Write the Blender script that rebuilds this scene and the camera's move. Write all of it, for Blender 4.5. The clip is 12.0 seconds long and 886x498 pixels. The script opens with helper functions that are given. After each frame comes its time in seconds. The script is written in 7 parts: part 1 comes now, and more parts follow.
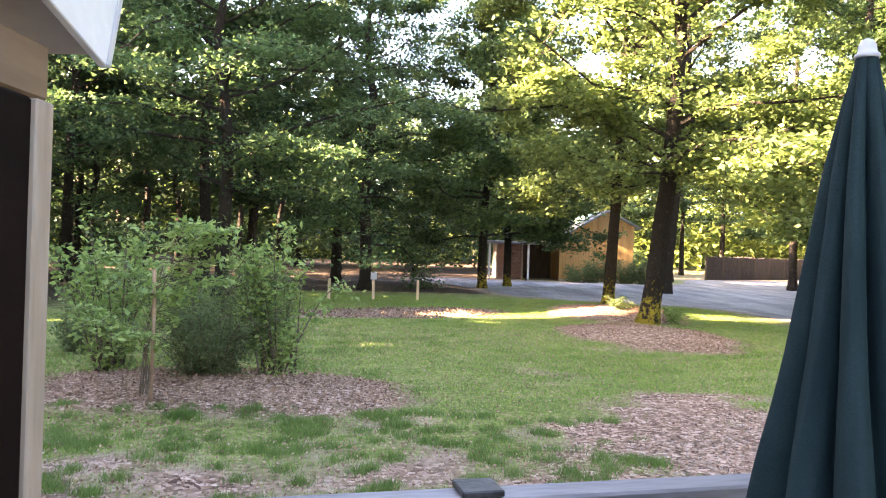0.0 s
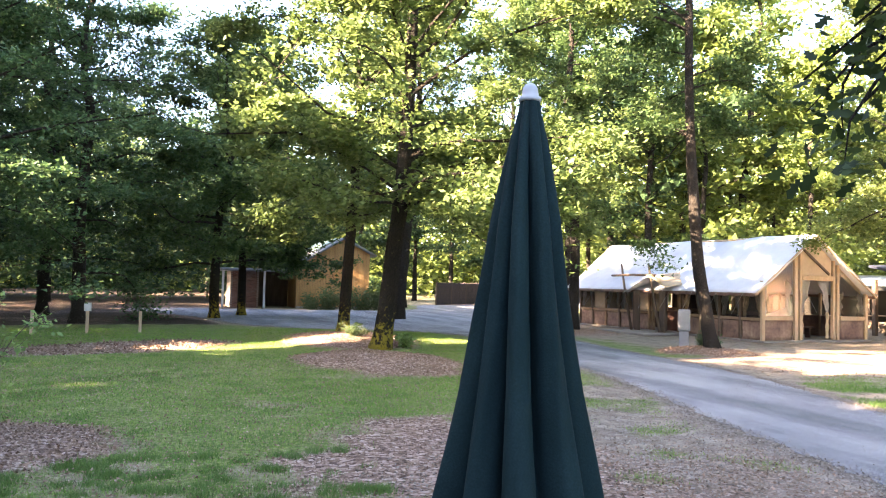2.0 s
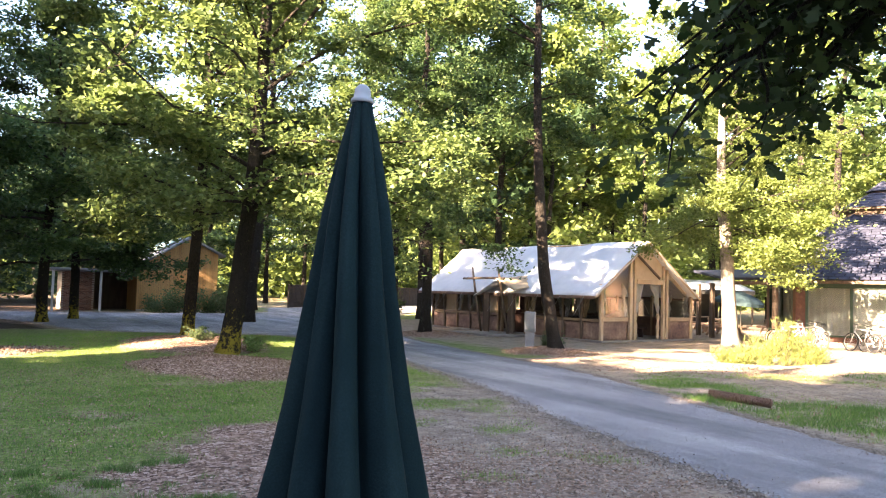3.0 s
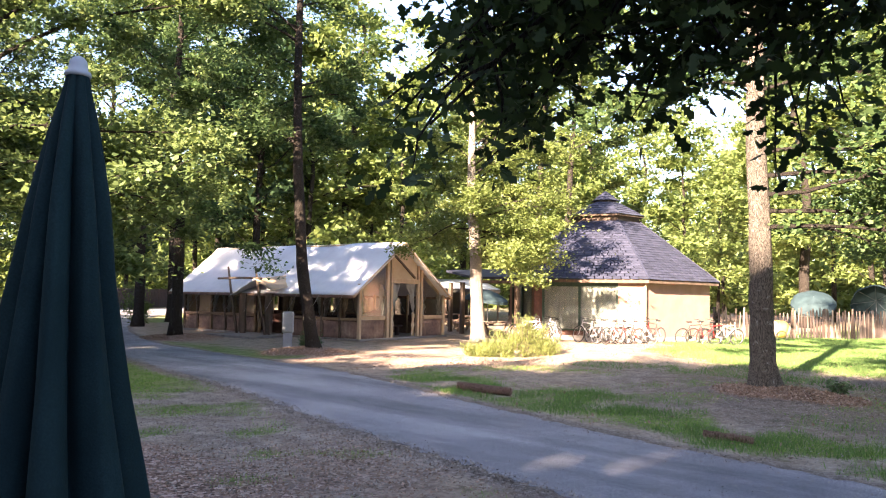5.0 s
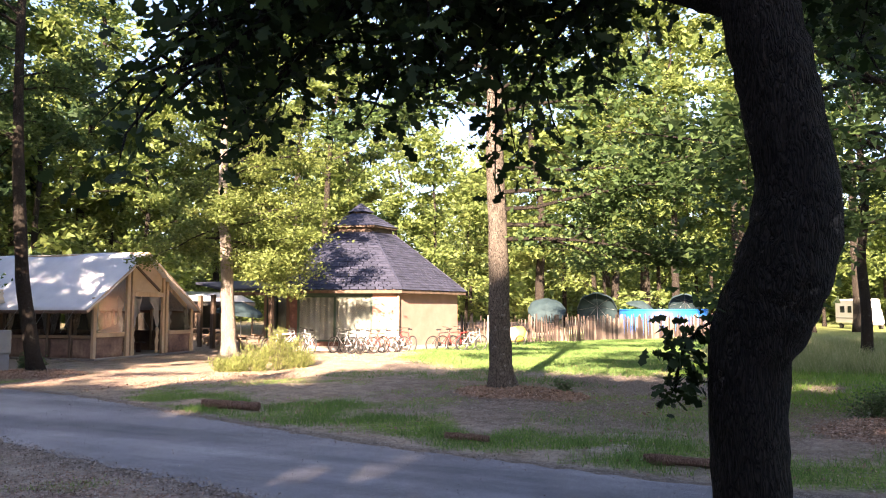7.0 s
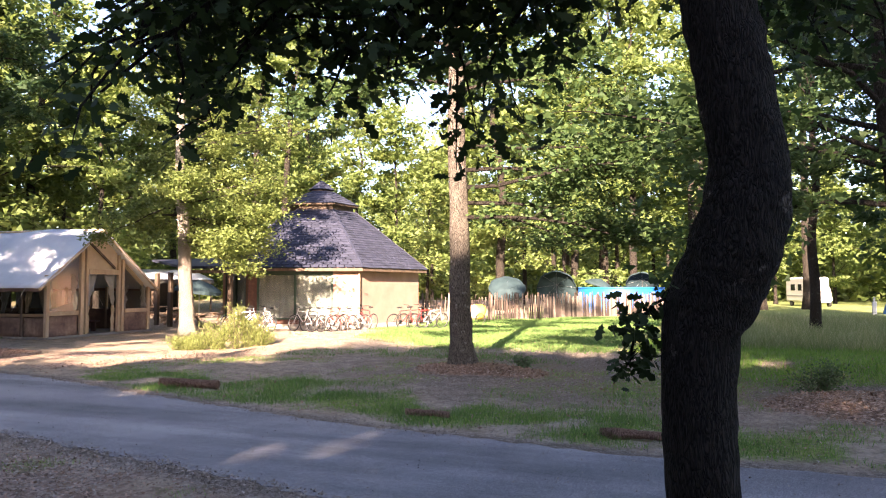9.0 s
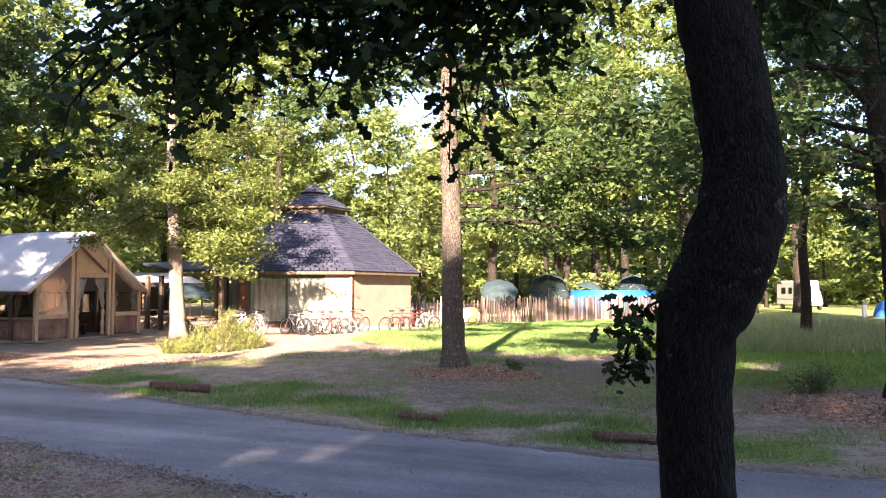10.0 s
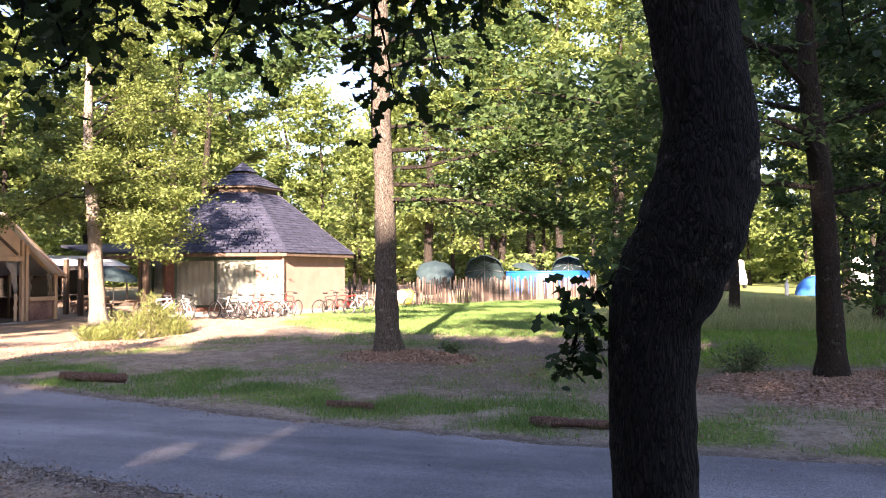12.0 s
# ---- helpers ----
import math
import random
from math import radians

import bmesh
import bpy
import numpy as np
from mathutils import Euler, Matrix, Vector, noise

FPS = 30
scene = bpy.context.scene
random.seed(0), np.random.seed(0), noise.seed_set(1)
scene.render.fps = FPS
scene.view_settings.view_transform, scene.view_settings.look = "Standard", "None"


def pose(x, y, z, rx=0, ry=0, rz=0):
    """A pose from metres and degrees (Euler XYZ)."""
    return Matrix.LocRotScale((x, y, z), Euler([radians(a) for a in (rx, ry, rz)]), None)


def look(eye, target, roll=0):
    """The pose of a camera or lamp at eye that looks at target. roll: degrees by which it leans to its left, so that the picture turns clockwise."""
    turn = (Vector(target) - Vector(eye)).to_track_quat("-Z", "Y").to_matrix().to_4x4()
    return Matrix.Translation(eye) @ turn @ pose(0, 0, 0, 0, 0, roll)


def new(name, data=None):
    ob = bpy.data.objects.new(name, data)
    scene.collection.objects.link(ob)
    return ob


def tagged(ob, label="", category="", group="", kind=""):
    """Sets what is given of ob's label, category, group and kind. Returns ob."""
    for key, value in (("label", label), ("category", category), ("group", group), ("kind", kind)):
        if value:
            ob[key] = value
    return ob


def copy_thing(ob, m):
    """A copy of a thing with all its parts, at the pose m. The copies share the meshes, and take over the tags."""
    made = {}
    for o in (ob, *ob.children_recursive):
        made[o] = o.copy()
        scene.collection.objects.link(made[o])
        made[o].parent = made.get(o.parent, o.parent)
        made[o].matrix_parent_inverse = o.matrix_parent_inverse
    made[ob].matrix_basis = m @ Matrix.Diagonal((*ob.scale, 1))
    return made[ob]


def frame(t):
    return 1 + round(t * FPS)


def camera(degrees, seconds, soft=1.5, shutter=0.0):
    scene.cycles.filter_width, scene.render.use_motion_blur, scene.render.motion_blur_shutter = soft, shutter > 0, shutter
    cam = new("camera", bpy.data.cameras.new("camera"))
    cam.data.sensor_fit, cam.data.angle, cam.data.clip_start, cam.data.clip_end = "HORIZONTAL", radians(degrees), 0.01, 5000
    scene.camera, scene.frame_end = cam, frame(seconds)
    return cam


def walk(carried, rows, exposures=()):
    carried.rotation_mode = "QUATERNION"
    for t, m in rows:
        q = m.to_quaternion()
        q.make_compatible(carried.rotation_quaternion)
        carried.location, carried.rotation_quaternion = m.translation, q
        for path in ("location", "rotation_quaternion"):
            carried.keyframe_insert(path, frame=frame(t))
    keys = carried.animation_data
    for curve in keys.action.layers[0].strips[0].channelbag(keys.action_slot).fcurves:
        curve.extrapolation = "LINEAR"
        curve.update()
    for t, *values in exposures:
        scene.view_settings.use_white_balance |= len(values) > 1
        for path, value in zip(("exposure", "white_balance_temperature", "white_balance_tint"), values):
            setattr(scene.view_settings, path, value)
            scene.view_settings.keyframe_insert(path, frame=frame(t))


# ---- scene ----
cam = camera(61.1, 12.0, 1.1)
PATH = [
    (0, (0.378, -0.053, 1.786), (0.344, 1.947, 1.788), 1.8),
    (0.5, (0.406, -0.053, 1.786), (0.482, 1.945, 1.81), 1.8),
    (1, (0.43, -0.046, 1.791), (0.654, 1.941, 1.86), 1.5),
    (1.5, (0.455, -0.033, 1.795), (0.84, 1.928, 1.88), 1.1),
    (2, (0.496, 0.025, 1.805), (1.137, 1.918, 1.898), 1.4),
    (2.5, (0.509, -0.002, 1.798), (1.316, 1.826, 1.892), 1.3),
    (3, (0.545, 0.033, 1.811), (1.536, 1.767, 1.92), 1.6),
    (3.5, (0.556, 0.028, 1.81), (1.702, 1.663, 1.924), 1.8),
    (5.5, (0.589, -0.051, 1.788), (2.156, 1.183, 1.923), 0.7),
    (6, (0.636, -0.09, 1.791), (2.295, 1.017, 1.943), 0.4),
    (6.5, (0.692, -0.085, 1.776), (2.461, 0.83, 1.945), 0.2),
    (7, (0.702, -0.095, 1.772), (2.526, 0.71, 1.933), 0.0),
    (9, (0.68, -0.106, 1.766), (2.547, 0.605, 1.869), 0.0),
    (9.5, (0.69, -0.109, 1.763), (2.559, 0.593, 1.874), -0.0),
    (10, (0.702, -0.091, 1.761), (2.576, 0.6, 1.873), -0.0),
    (10.5, (0.755, -0.074, 1.749), (2.635, 0.605, 1.826), -0.5),
    (11, (0.923, -0.098, 1.746), (2.814, 0.553, 1.796), -1.0),
    (11.5, (1.056, -0.077, 1.753), (2.962, 0.529, 1.772), -0.9),
    (12, (1.177, 0.009, 1.759), (3.105, 0.54, 1.821), -0.4),
]
walk(cam, [(t, look(eye, target, roll)) for t, eye, target, roll in PATH], [(0.0, 5.4, 7550, 26), (0.5, 5.38, 7600, 25), (1.5, 5.12, 6600, 21), (2.5, 4.58, 6700, 20), (5.5, 3.62, 6200, 25), (7.0, 3.38, 6350, 26), (10.0, 3.43, 6200, 28), (12.0, 3.42, 6120, 31)])

# ---- world, sun, exposure ----
SUN_EL, SUN_AZ = radians(23.0), math.atan2(-1.0, -0.17)
world = bpy.data.worlds.new("world")
scene.world = world
world.use_nodes = True
wn = world.node_tree
sky = wn.nodes.new("ShaderNodeTexSky")
sky.sky_type, sky.sun_disc = "NISHITA", False
sky.sun_elevation, sky.sun_rotation = SUN_EL, SUN_AZ
sky.air_density, sky.dust_density = 1.0, 1.6
wn.links.new(sky.outputs[0], wn.nodes["Background"].inputs[0])
wn.nodes["Background"].inputs[1].default_value = 0.05
sun = new("sun", bpy.data.lights.new("sun", "SUN"))
sun.data.energy, sun.data.angle, sun.data.color = 5.0, radians(0.6), (1.0, 0.80, 0.54)
sun_from = Vector((math.sin(SUN_AZ) * math.cos(SUN_EL), math.cos(SUN_AZ) * math.cos(SUN_EL), math.sin(SUN_EL)))
sun.matrix_world = look(sun_from * 100, (0, 0, 0))

# ---- helpers ----


def mesh_of(name, verts, faces, smooth=False):
    me = bpy.data.meshes.new(name)
    me.from_pydata(verts, [], faces)
    if smooth:
        me.polygons.foreach_set("use_smooth", [True] * len(me.polygons))
    me.update()
    return me


def same_polys(name, verts, k):
    """A mesh of separate k-cornered faces from an array of n*k corners."""
    me = bpy.data.meshes.new(name)
    n = len(verts) // k
    me.vertices.add(n * k)
    me.vertices.foreach_set("co", np.ascontiguousarray(verts, dtype=np.float32).ravel())
    me.loops.add(n * k)
    me.loops.foreach_set("vertex_index", np.arange(n * k, dtype=np.int32))
    me.polygons.add(n)
    me.polygons.foreach_set("loop_start", np.arange(0, n * k, k, dtype=np.int32))
    me.update(calc_edges=True)
    return me


def part(name, data, material, parent=None, label="", m=None):
    """One mesh object, from a bmesh or a mesh, under a thing or a part."""
    if isinstance(data, bmesh.types.BMesh):
        me = bpy.data.meshes.new(name)
        data.to_mesh(me)
        data.free()
        data = me
    if material and not data.materials:
        data.materials.append(material)
    ob = new(name, data)
    ob.parent = parent
    if m is not None:
        ob.matrix_basis = m
    return tagged(ob, label) if label else ob


def thing(name, label, category, m=None, group="", kind=""):
    ob = new(name)
    ob.empty_display_size = 0.2
    if m is not None:
        ob.matrix_basis = m
    return tagged(ob, label, category, group, kind)


def thicken(bm, thick):
    bm.normal_update()
    bmesh.ops.solidify(bm, geom=bm.faces[:], thickness=thick)


def box(x0, x1, y0, y1, z0, z1, bevel=0.0, bm=None):
    """A box with bevelled edges, in a bmesh of its own or added to one."""
    own = bmesh.new()
    bmesh.ops.create_cube(own, size=1.0, matrix=Matrix.Translation(((x0 + x1) / 2, (y0 + y1) / 2, (z0 + z1) / 2)) @ Matrix.Diagonal((abs(x1 - x0), abs(y1 - y0), abs(z1 - z0), 1)))
    if bevel:
        bmesh.ops.bevel(own, geom=own.edges[:], offset=bevel, segments=1, affect="EDGES", profile=0.6)
    if bm is None:
        return own
    me = bpy.data.meshes.new("tmp")
    own.to_mesh(me)
    own.free()
    bm.from_mesh(me)
    bpy.data.meshes.remove(me)
    return bm


def beam(a, b, w, h, bevel=0.006, bm=None):
    """A squared timber from a to b."""
    a, b = Vector(a), Vector(b)
    own = box(-w / 2, w / 2, -h / 2, h / 2, 0, (b - a).length, bevel)
    turn = (b - a).to_track_quat("Z", "Y").to_matrix().to_4x4()
    own.transform(Matrix.Translation(a) @ turn)
    if bm is None:
        return own
    me = bpy.data.meshes.new("tmp")
    own.to_mesh(me)
    own.free()
    bm.from_mesh(me)
    bpy.data.meshes.remove(me)
    return bm


def tube(pts, radii, sides, verts, faces, wob=0.0, cap=True):
    """Adds a tapered tube along pts to lists of verts and faces."""
    start = len(verts)
    pts = [Vector(p) for p in pts]
    side = None
    for i, p in enumerate(pts):
        d = (pts[min(i + 1, len(pts) - 1)] - pts[max(i - 1, 0)]).normalized()
        if side is None:
            side = d.orthogonal().normalized()
        side = (side - d * side.dot(d)).normalized()
        other = d.cross(side)
        for k in range(sides):
            a = 2 * math.pi * k / sides
            r = radii[i]
            if wob:
                r *= 1 + wob * noise.noise(Vector((math.cos(a) * 2.1, math.sin(a) * 2.1, i * 0.55 + start * 0.37)))
            verts.append(p + (side * math.cos(a) + other * math.sin(a)) * r)
    for i in range(len(pts) - 1):
        for k in range(sides):
            a, b = start + i * sides + k, start + i * sides + (k + 1) % sides
            faces.append((a, b, b + sides, a + sides))
    if cap:
        faces.append(tuple(range(start + (len(pts) - 1) * sides, start + len(pts) * sides)))
        faces.append(tuple(range(start + sides - 1, start - 1, -1)))


def rod(name, pts, r, material, parent, sides=8, label=""):
    v, f = [], []
    tube(pts, [r] * len(pts) if not isinstance(r, (list, tuple)) else r, sides, v, f)
    return part(name, mesh_of(name, v, f, True), material, parent, label)


def spline(pts, n):
    """n points along a smooth curve through pts."""
    p = np.array(pts, float)
    p = np.vstack([2 * p[0] - p[1], p, 2 * p[-1] - p[-2]])
    out = []
    for s in np.linspace(0, len(pts) - 1 - 1e-6, n):
        i = int(s)
        t = s - i
        a, b, c, d = p[i : i + 4]
        out.append(0.5 * (2 * b + (c - a) * t + (2 * a - 5 * b + 4 * c - d) * t * t + (3 * b - a - 3 * c + d) * t**3))
    return out


# ---- materials ----


def material(name, colours, scale=6.0, rough=0.7, bump=0.0, bump_scale=40.0, stretch=(1, 1, 1), fine=0.35, metal=0.0, spread=0.0, coords="Object", sheen=0.0, trans=0.0, detail=6.0, islands=0.0):
    """colours: two to four of a ramp over a coarse noise; a fine noise, grain and Object Info's Random vary it."""
    mt = bpy.data.materials.new(name)
    mt.use_nodes = True
    nt = mt.node_tree
    n, l = nt.nodes, nt.links
    bs = n["Principled BSDF"]
    tc = n.new("ShaderNodeTexCoord")
    mp = n.new("ShaderNodeMapping")
    mp.inputs["Scale"].default_value = stretch
    l.new(tc.outputs[coords], mp.inputs[0])
    big = n.new("ShaderNodeTexNoise")
    big.inputs["Scale"].default_value, big.inputs["Detail"].default_value = scale, detail
    l.new(mp.outputs[0], big.inputs[0])
    small = n.new("ShaderNodeTexNoise")
    small.inputs["Scale"].default_value, small.inputs["Detail"].default_value = bump_scale, 4
    l.new(mp.outputs[0], small.inputs[0])
    mix = n.new("ShaderNodeMix")
    mix.inputs[0].default_value = fine
    l.new(big.outputs[0], mix.inputs[2]), l.new(small.outputs[0], mix.inputs[3])
    fac = mix.outputs[0]
    if spread:
        oi = n.new("ShaderNodeObjectInfo")
        ma = n.new("ShaderNodeMath")
        ma.operation = "MULTIPLY_ADD"
        ma.inputs[1].default_value, ma.inputs[2].default_value = spread, -spread / 2
        l.new(oi.outputs["Random"], ma.inputs[0])
        ad = n.new("ShaderNodeMath")
        l.new(fac, ad.inputs[0]), l.new(ma.outputs[0], ad.inputs[1])
        fac = ad.outputs[0]
    if islands:
        gi = n.new("ShaderNodeNewGeometry")
        mi = n.new("ShaderNodeMath")
        mi.operation = "MULTIPLY_ADD"
        mi.inputs[1].default_value, mi.inputs[2].default_value = islands, -islands / 2
        l.new(gi.outputs["Random Per Island"], mi.inputs[0])
        ai = n.new("ShaderNodeMath")
        l.new(fac, ai.inputs[0]), l.new(mi.outputs[0], ai.inputs[1])
        fac = ai.outputs[0]
    ramp = n.new("ShaderNodeValToRGB")
    e = ramp.color_ramp.elements
    while len(e) < len(colours):
        e.new(0.5)
    for i, c in enumerate(colours):
        e[i].position = 0.3 + 0.4 * i / max(1, len(colours) - 1)
        e[i].color = (*c, 1)
    l.new(fac, ramp.inputs[0])
    l.new(ramp.outputs[0], bs.inputs["Base Color"])
    rr = n.new("ShaderNodeMapRange")
    rr.inputs[3].default_value, rr.inputs[4].default_value = max(0.02, rough - 0.12), min(1, rough + 0.12)
    l.new(small.outputs[0], rr.inputs[0]), l.new(rr.outputs[0], bs.inputs["Roughness"])
    bs.inputs["Metallic"].default_value = metal
    if bump:
        b = n.new("ShaderNodeBump")
        b.inputs["Strength"].default_value, b.inputs["Distance"].default_value = min(1, bump), 0.02
        l.new(mix.outputs[0], b.inputs["Height"]), l.new(b.outputs[0], bs.inputs["Normal"])
    if trans:
        tr = n.new("ShaderNodeBsdfTranslucent")
        l.new(ramp.outputs[0], tr.inputs[0])
        ms = n.new("ShaderNodeMixShader")
        ms.inputs[0].default_value = trans
        l.new(bs.outputs[0], ms.inputs[1]), l.new(tr.outputs[0], ms.inputs[2]), l.new(ms.outputs[0], n["Material Output"].inputs[0])
    return mt


def leaf_material(name, dark, mid, light, trans=0.4, rough=0.45, glow=1.6):
    """Leaves: each face its own green, light shining through."""
    mt = bpy.data.materials.new(name)
    mt.use_nodes = True
    nt = mt.node_tree
    n, l = nt.nodes, nt.links
    bs = n["Principled BSDF"]
    ge = n.new("ShaderNodeNewGeometry")
    ramp = n.new("ShaderNodeValToRGB")
    e = ramp.color_ramp.elements
    e.new(0.5)
    for i, c in enumerate((dark, mid, light)):
        e[i].position, e[i].color = (0.0, 0.55, 1.0)[i], (*c, 1)
    tc = n.new("ShaderNodeTexCoord")
    no = n.new("ShaderNodeTexNoise")
    no.inputs["Scale"].default_value = 0.6
    l.new(tc.outputs["Object"], no.inputs[0])
    mx = n.new("ShaderNodeMix")
    mx.inputs[0].default_value = 0.44
    l.new(ge.outputs["Random Per Island"], mx.inputs[2]), l.new(no.outputs[0], mx.inputs[3]), l.new(mx.outputs[0], ramp.inputs[0])
    l.new(ramp.outputs[0], bs.inputs["Base Color"])
    bs.inputs["Roughness"].default_value = rough + 0.12
    bs.inputs["Specular IOR Level"].default_value = 0.25
    hs = n.new("ShaderNodeHueSaturation")
    hs.inputs["Hue"].default_value, hs.inputs["Saturation"].default_value, hs.inputs["Value"].default_value = 0.487, 1.06, glow
    l.new(ramp.outputs[0], hs.inputs["Color"])
    tr = n.new("ShaderNodeBsdfTranslucent")
    l.new(hs.outputs[0], tr.inputs[0])
    ms = n.new("ShaderNodeMixShader")
    ms.inputs[0].default_value = trans
    l.new(bs.outputs[0], ms.inputs[1]), l.new(tr.outputs[0], ms.inputs[2]), l.new(ms.outputs[0], n["Material Output"].inputs[0])
    return mt


def ground_material():
    """Earth, grass, fallen leaves and gravel, by the zones stored in the sheet, broken up by noise."""
    mt = bpy.data.materials.new("ground")
    mt.use_nodes = True
    nt = mt.node_tree
    n, l = nt.nodes, nt.links
    bs = n["Principled BSDF"]
    at = n.new("ShaderNodeAttribute")
    at.attribute_name = "zone"
    sep = n.new("ShaderNodeSeparateColor")
    l.new(at.outputs["Color"], sep.inputs[0])
    tc = n.new("ShaderNodeTexCoord")

    def nz(scale, detail=5.0, rough=0.6):
        t = n.new("ShaderNodeTexNoise")
        t.inputs["Scale"].default_value, t.inputs["Detail"].default_value, t.inputs["Roughness"].default_value = scale, detail, rough
        l.new(tc.outputs["Object"], t.inputs[0])
        return t.outputs[0]

    def ramp(f, *stops):
        r = n.new("ShaderNodeValToRGB")
        e = r.color_ramp.elements
        while len(e) < len(stops):
            e.new(0.5)
        for i, (p, c) in enumerate(stops):
            e[i].position, e[i].color = p, (*c, 1)
        l.new(f, r.inputs[0])
        return r.outputs[0]

    def mix(f, a, b):
        m = n.new("ShaderNodeMix")
        m.data_type = "RGBA"
        l.new(f, m.inputs[0]), l.new(a, m.inputs[6]), l.new(b, m.inputs[7])
        return m.outputs[2]

    def edge(w, f, soft=0.25):
        """The zone's weight w, made ragged by the noise f."""
        a = n.new("ShaderNodeMath")
        a.operation = "SUBTRACT"
        l.new(w, a.inputs[0]), l.new(f, a.inputs[1])
        r = n.new("ShaderNodeMapRange")
        r.inputs[1].default_value, r.inputs[2].default_value = -soft, soft
        l.new(a.outputs[0], r.inputs[0])
        return r.outputs[0]

    coarse, mid, fine, grit = nz(0.35, 3), nz(2.2), nz(14), nz(70, 3)
    voro = n.new("ShaderNodeTexVoronoi")
    voro.inputs["Scale"].default_value = 22
    l.new(tc.outputs["Object"], voro.inputs[0])
    vsep = n.new("ShaderNodeSeparateColor")
    l.new(voro.outputs["Color"], vsep.inputs[0])
    earth = mix(grit, ramp(fine, (0.3, (0.2, 0.15, 0.105)), (0.5, (0.36, 0.28, 0.205)), (0.7, (0.52, 0.43, 0.33))), ramp(mid, (0.35, (0.12, 0.085, 0.06)), (0.65, (0.36, 0.29, 0.22))))
    gravel = mix(fine, ramp(grit, (0.38, (0.075, 0.059, 0.05)), (0.5, (0.215, 0.177, 0.15)), (0.62, (0.46, 0.395, 0.342))), ramp(vsep.outputs[1], (0.0, (0.055, 0.039, 0.031)), (0.6, (0.15, 0.115, 0.092)), (1.0, (0.345, 0.29, 0.24))))
    leaves = ramp(vsep.outputs[0], (0.0, (0.09, 0.055, 0.04)), (0.4, (0.26, 0.17, 0.125)), (0.75, (0.43, 0.3, 0.235)), (1.0, (0.6, 0.46, 0.38)))
    grass = mix(grit, ramp(fine, (0.36, (0.05, 0.085, 0.022)), (0.5, (0.16, 0.245, 0.062)), (0.64, (0.33, 0.375, 0.135))), ramp(mid, (0.38, (0.085, 0.155, 0.035)), (0.62, (0.26, 0.28, 0.1))))
    dry = ramp(fine, (0.35, (0.14, 0.115, 0.05)), (0.65, (0.36, 0.3, 0.15)))
    green = mix(edge(coarse, mid, 0.4), grass, mix(mid, grass, dry))
    dust = ramp(fine, (0.3, (0.34, 0.285, 0.235)), (0.7, (0.66, 0.59, 0.52)))
    dusty = n.new("ShaderNodeMath")
    dusty.operation = "MULTIPLY"
    l.new(edge(nz(0.85, 5), nz(5.0, 4), 0.12), dusty.inputs[0]), l.new(sep.outputs[2], dusty.inputs[1])
    earth = mix(dusty.outputs[0], earth, dust)
    col = mix(edge(sep.outputs[2], mid), earth, gravel)
    col = mix(edge(sep.outputs[1], mid), col, leaves)
    col = mix(edge(sep.outputs[0], mid), col, green)
    # Wood-floor litter coloured darker than its own tone, as in shade.
    shaded_mould = ramp(fine, (0.3, (0.022, 0.016, 0.012)), (0.5, (0.06, 0.043, 0.031)), (0.72, (0.13, 0.09, 0.065)))
    col = mix(edge(at.outputs["Alpha"], mid), col, shaded_mould)
    l.new(col, bs.inputs["Base Color"])
    bs.inputs["Roughness"].default_value = 0.95
    bs.inputs["Specular IOR Level"].default_value = 0.15
    add = n.new("ShaderNodeMath")
    l.new(fine, add.inputs[0]), l.new(grit, add.inputs[1])
    b = n.new("ShaderNodeBump")
    b.inputs["Strength"].default_value, b.inputs["Distance"].default_value = 0.9, 0.04
    l.new(add.outputs[0], b.inputs["Height"]), l.new(b.outputs[0], bs.inputs["Normal"])
    l.new(bs.outputs[0], n["Material Output"].inputs[0])
    return mt


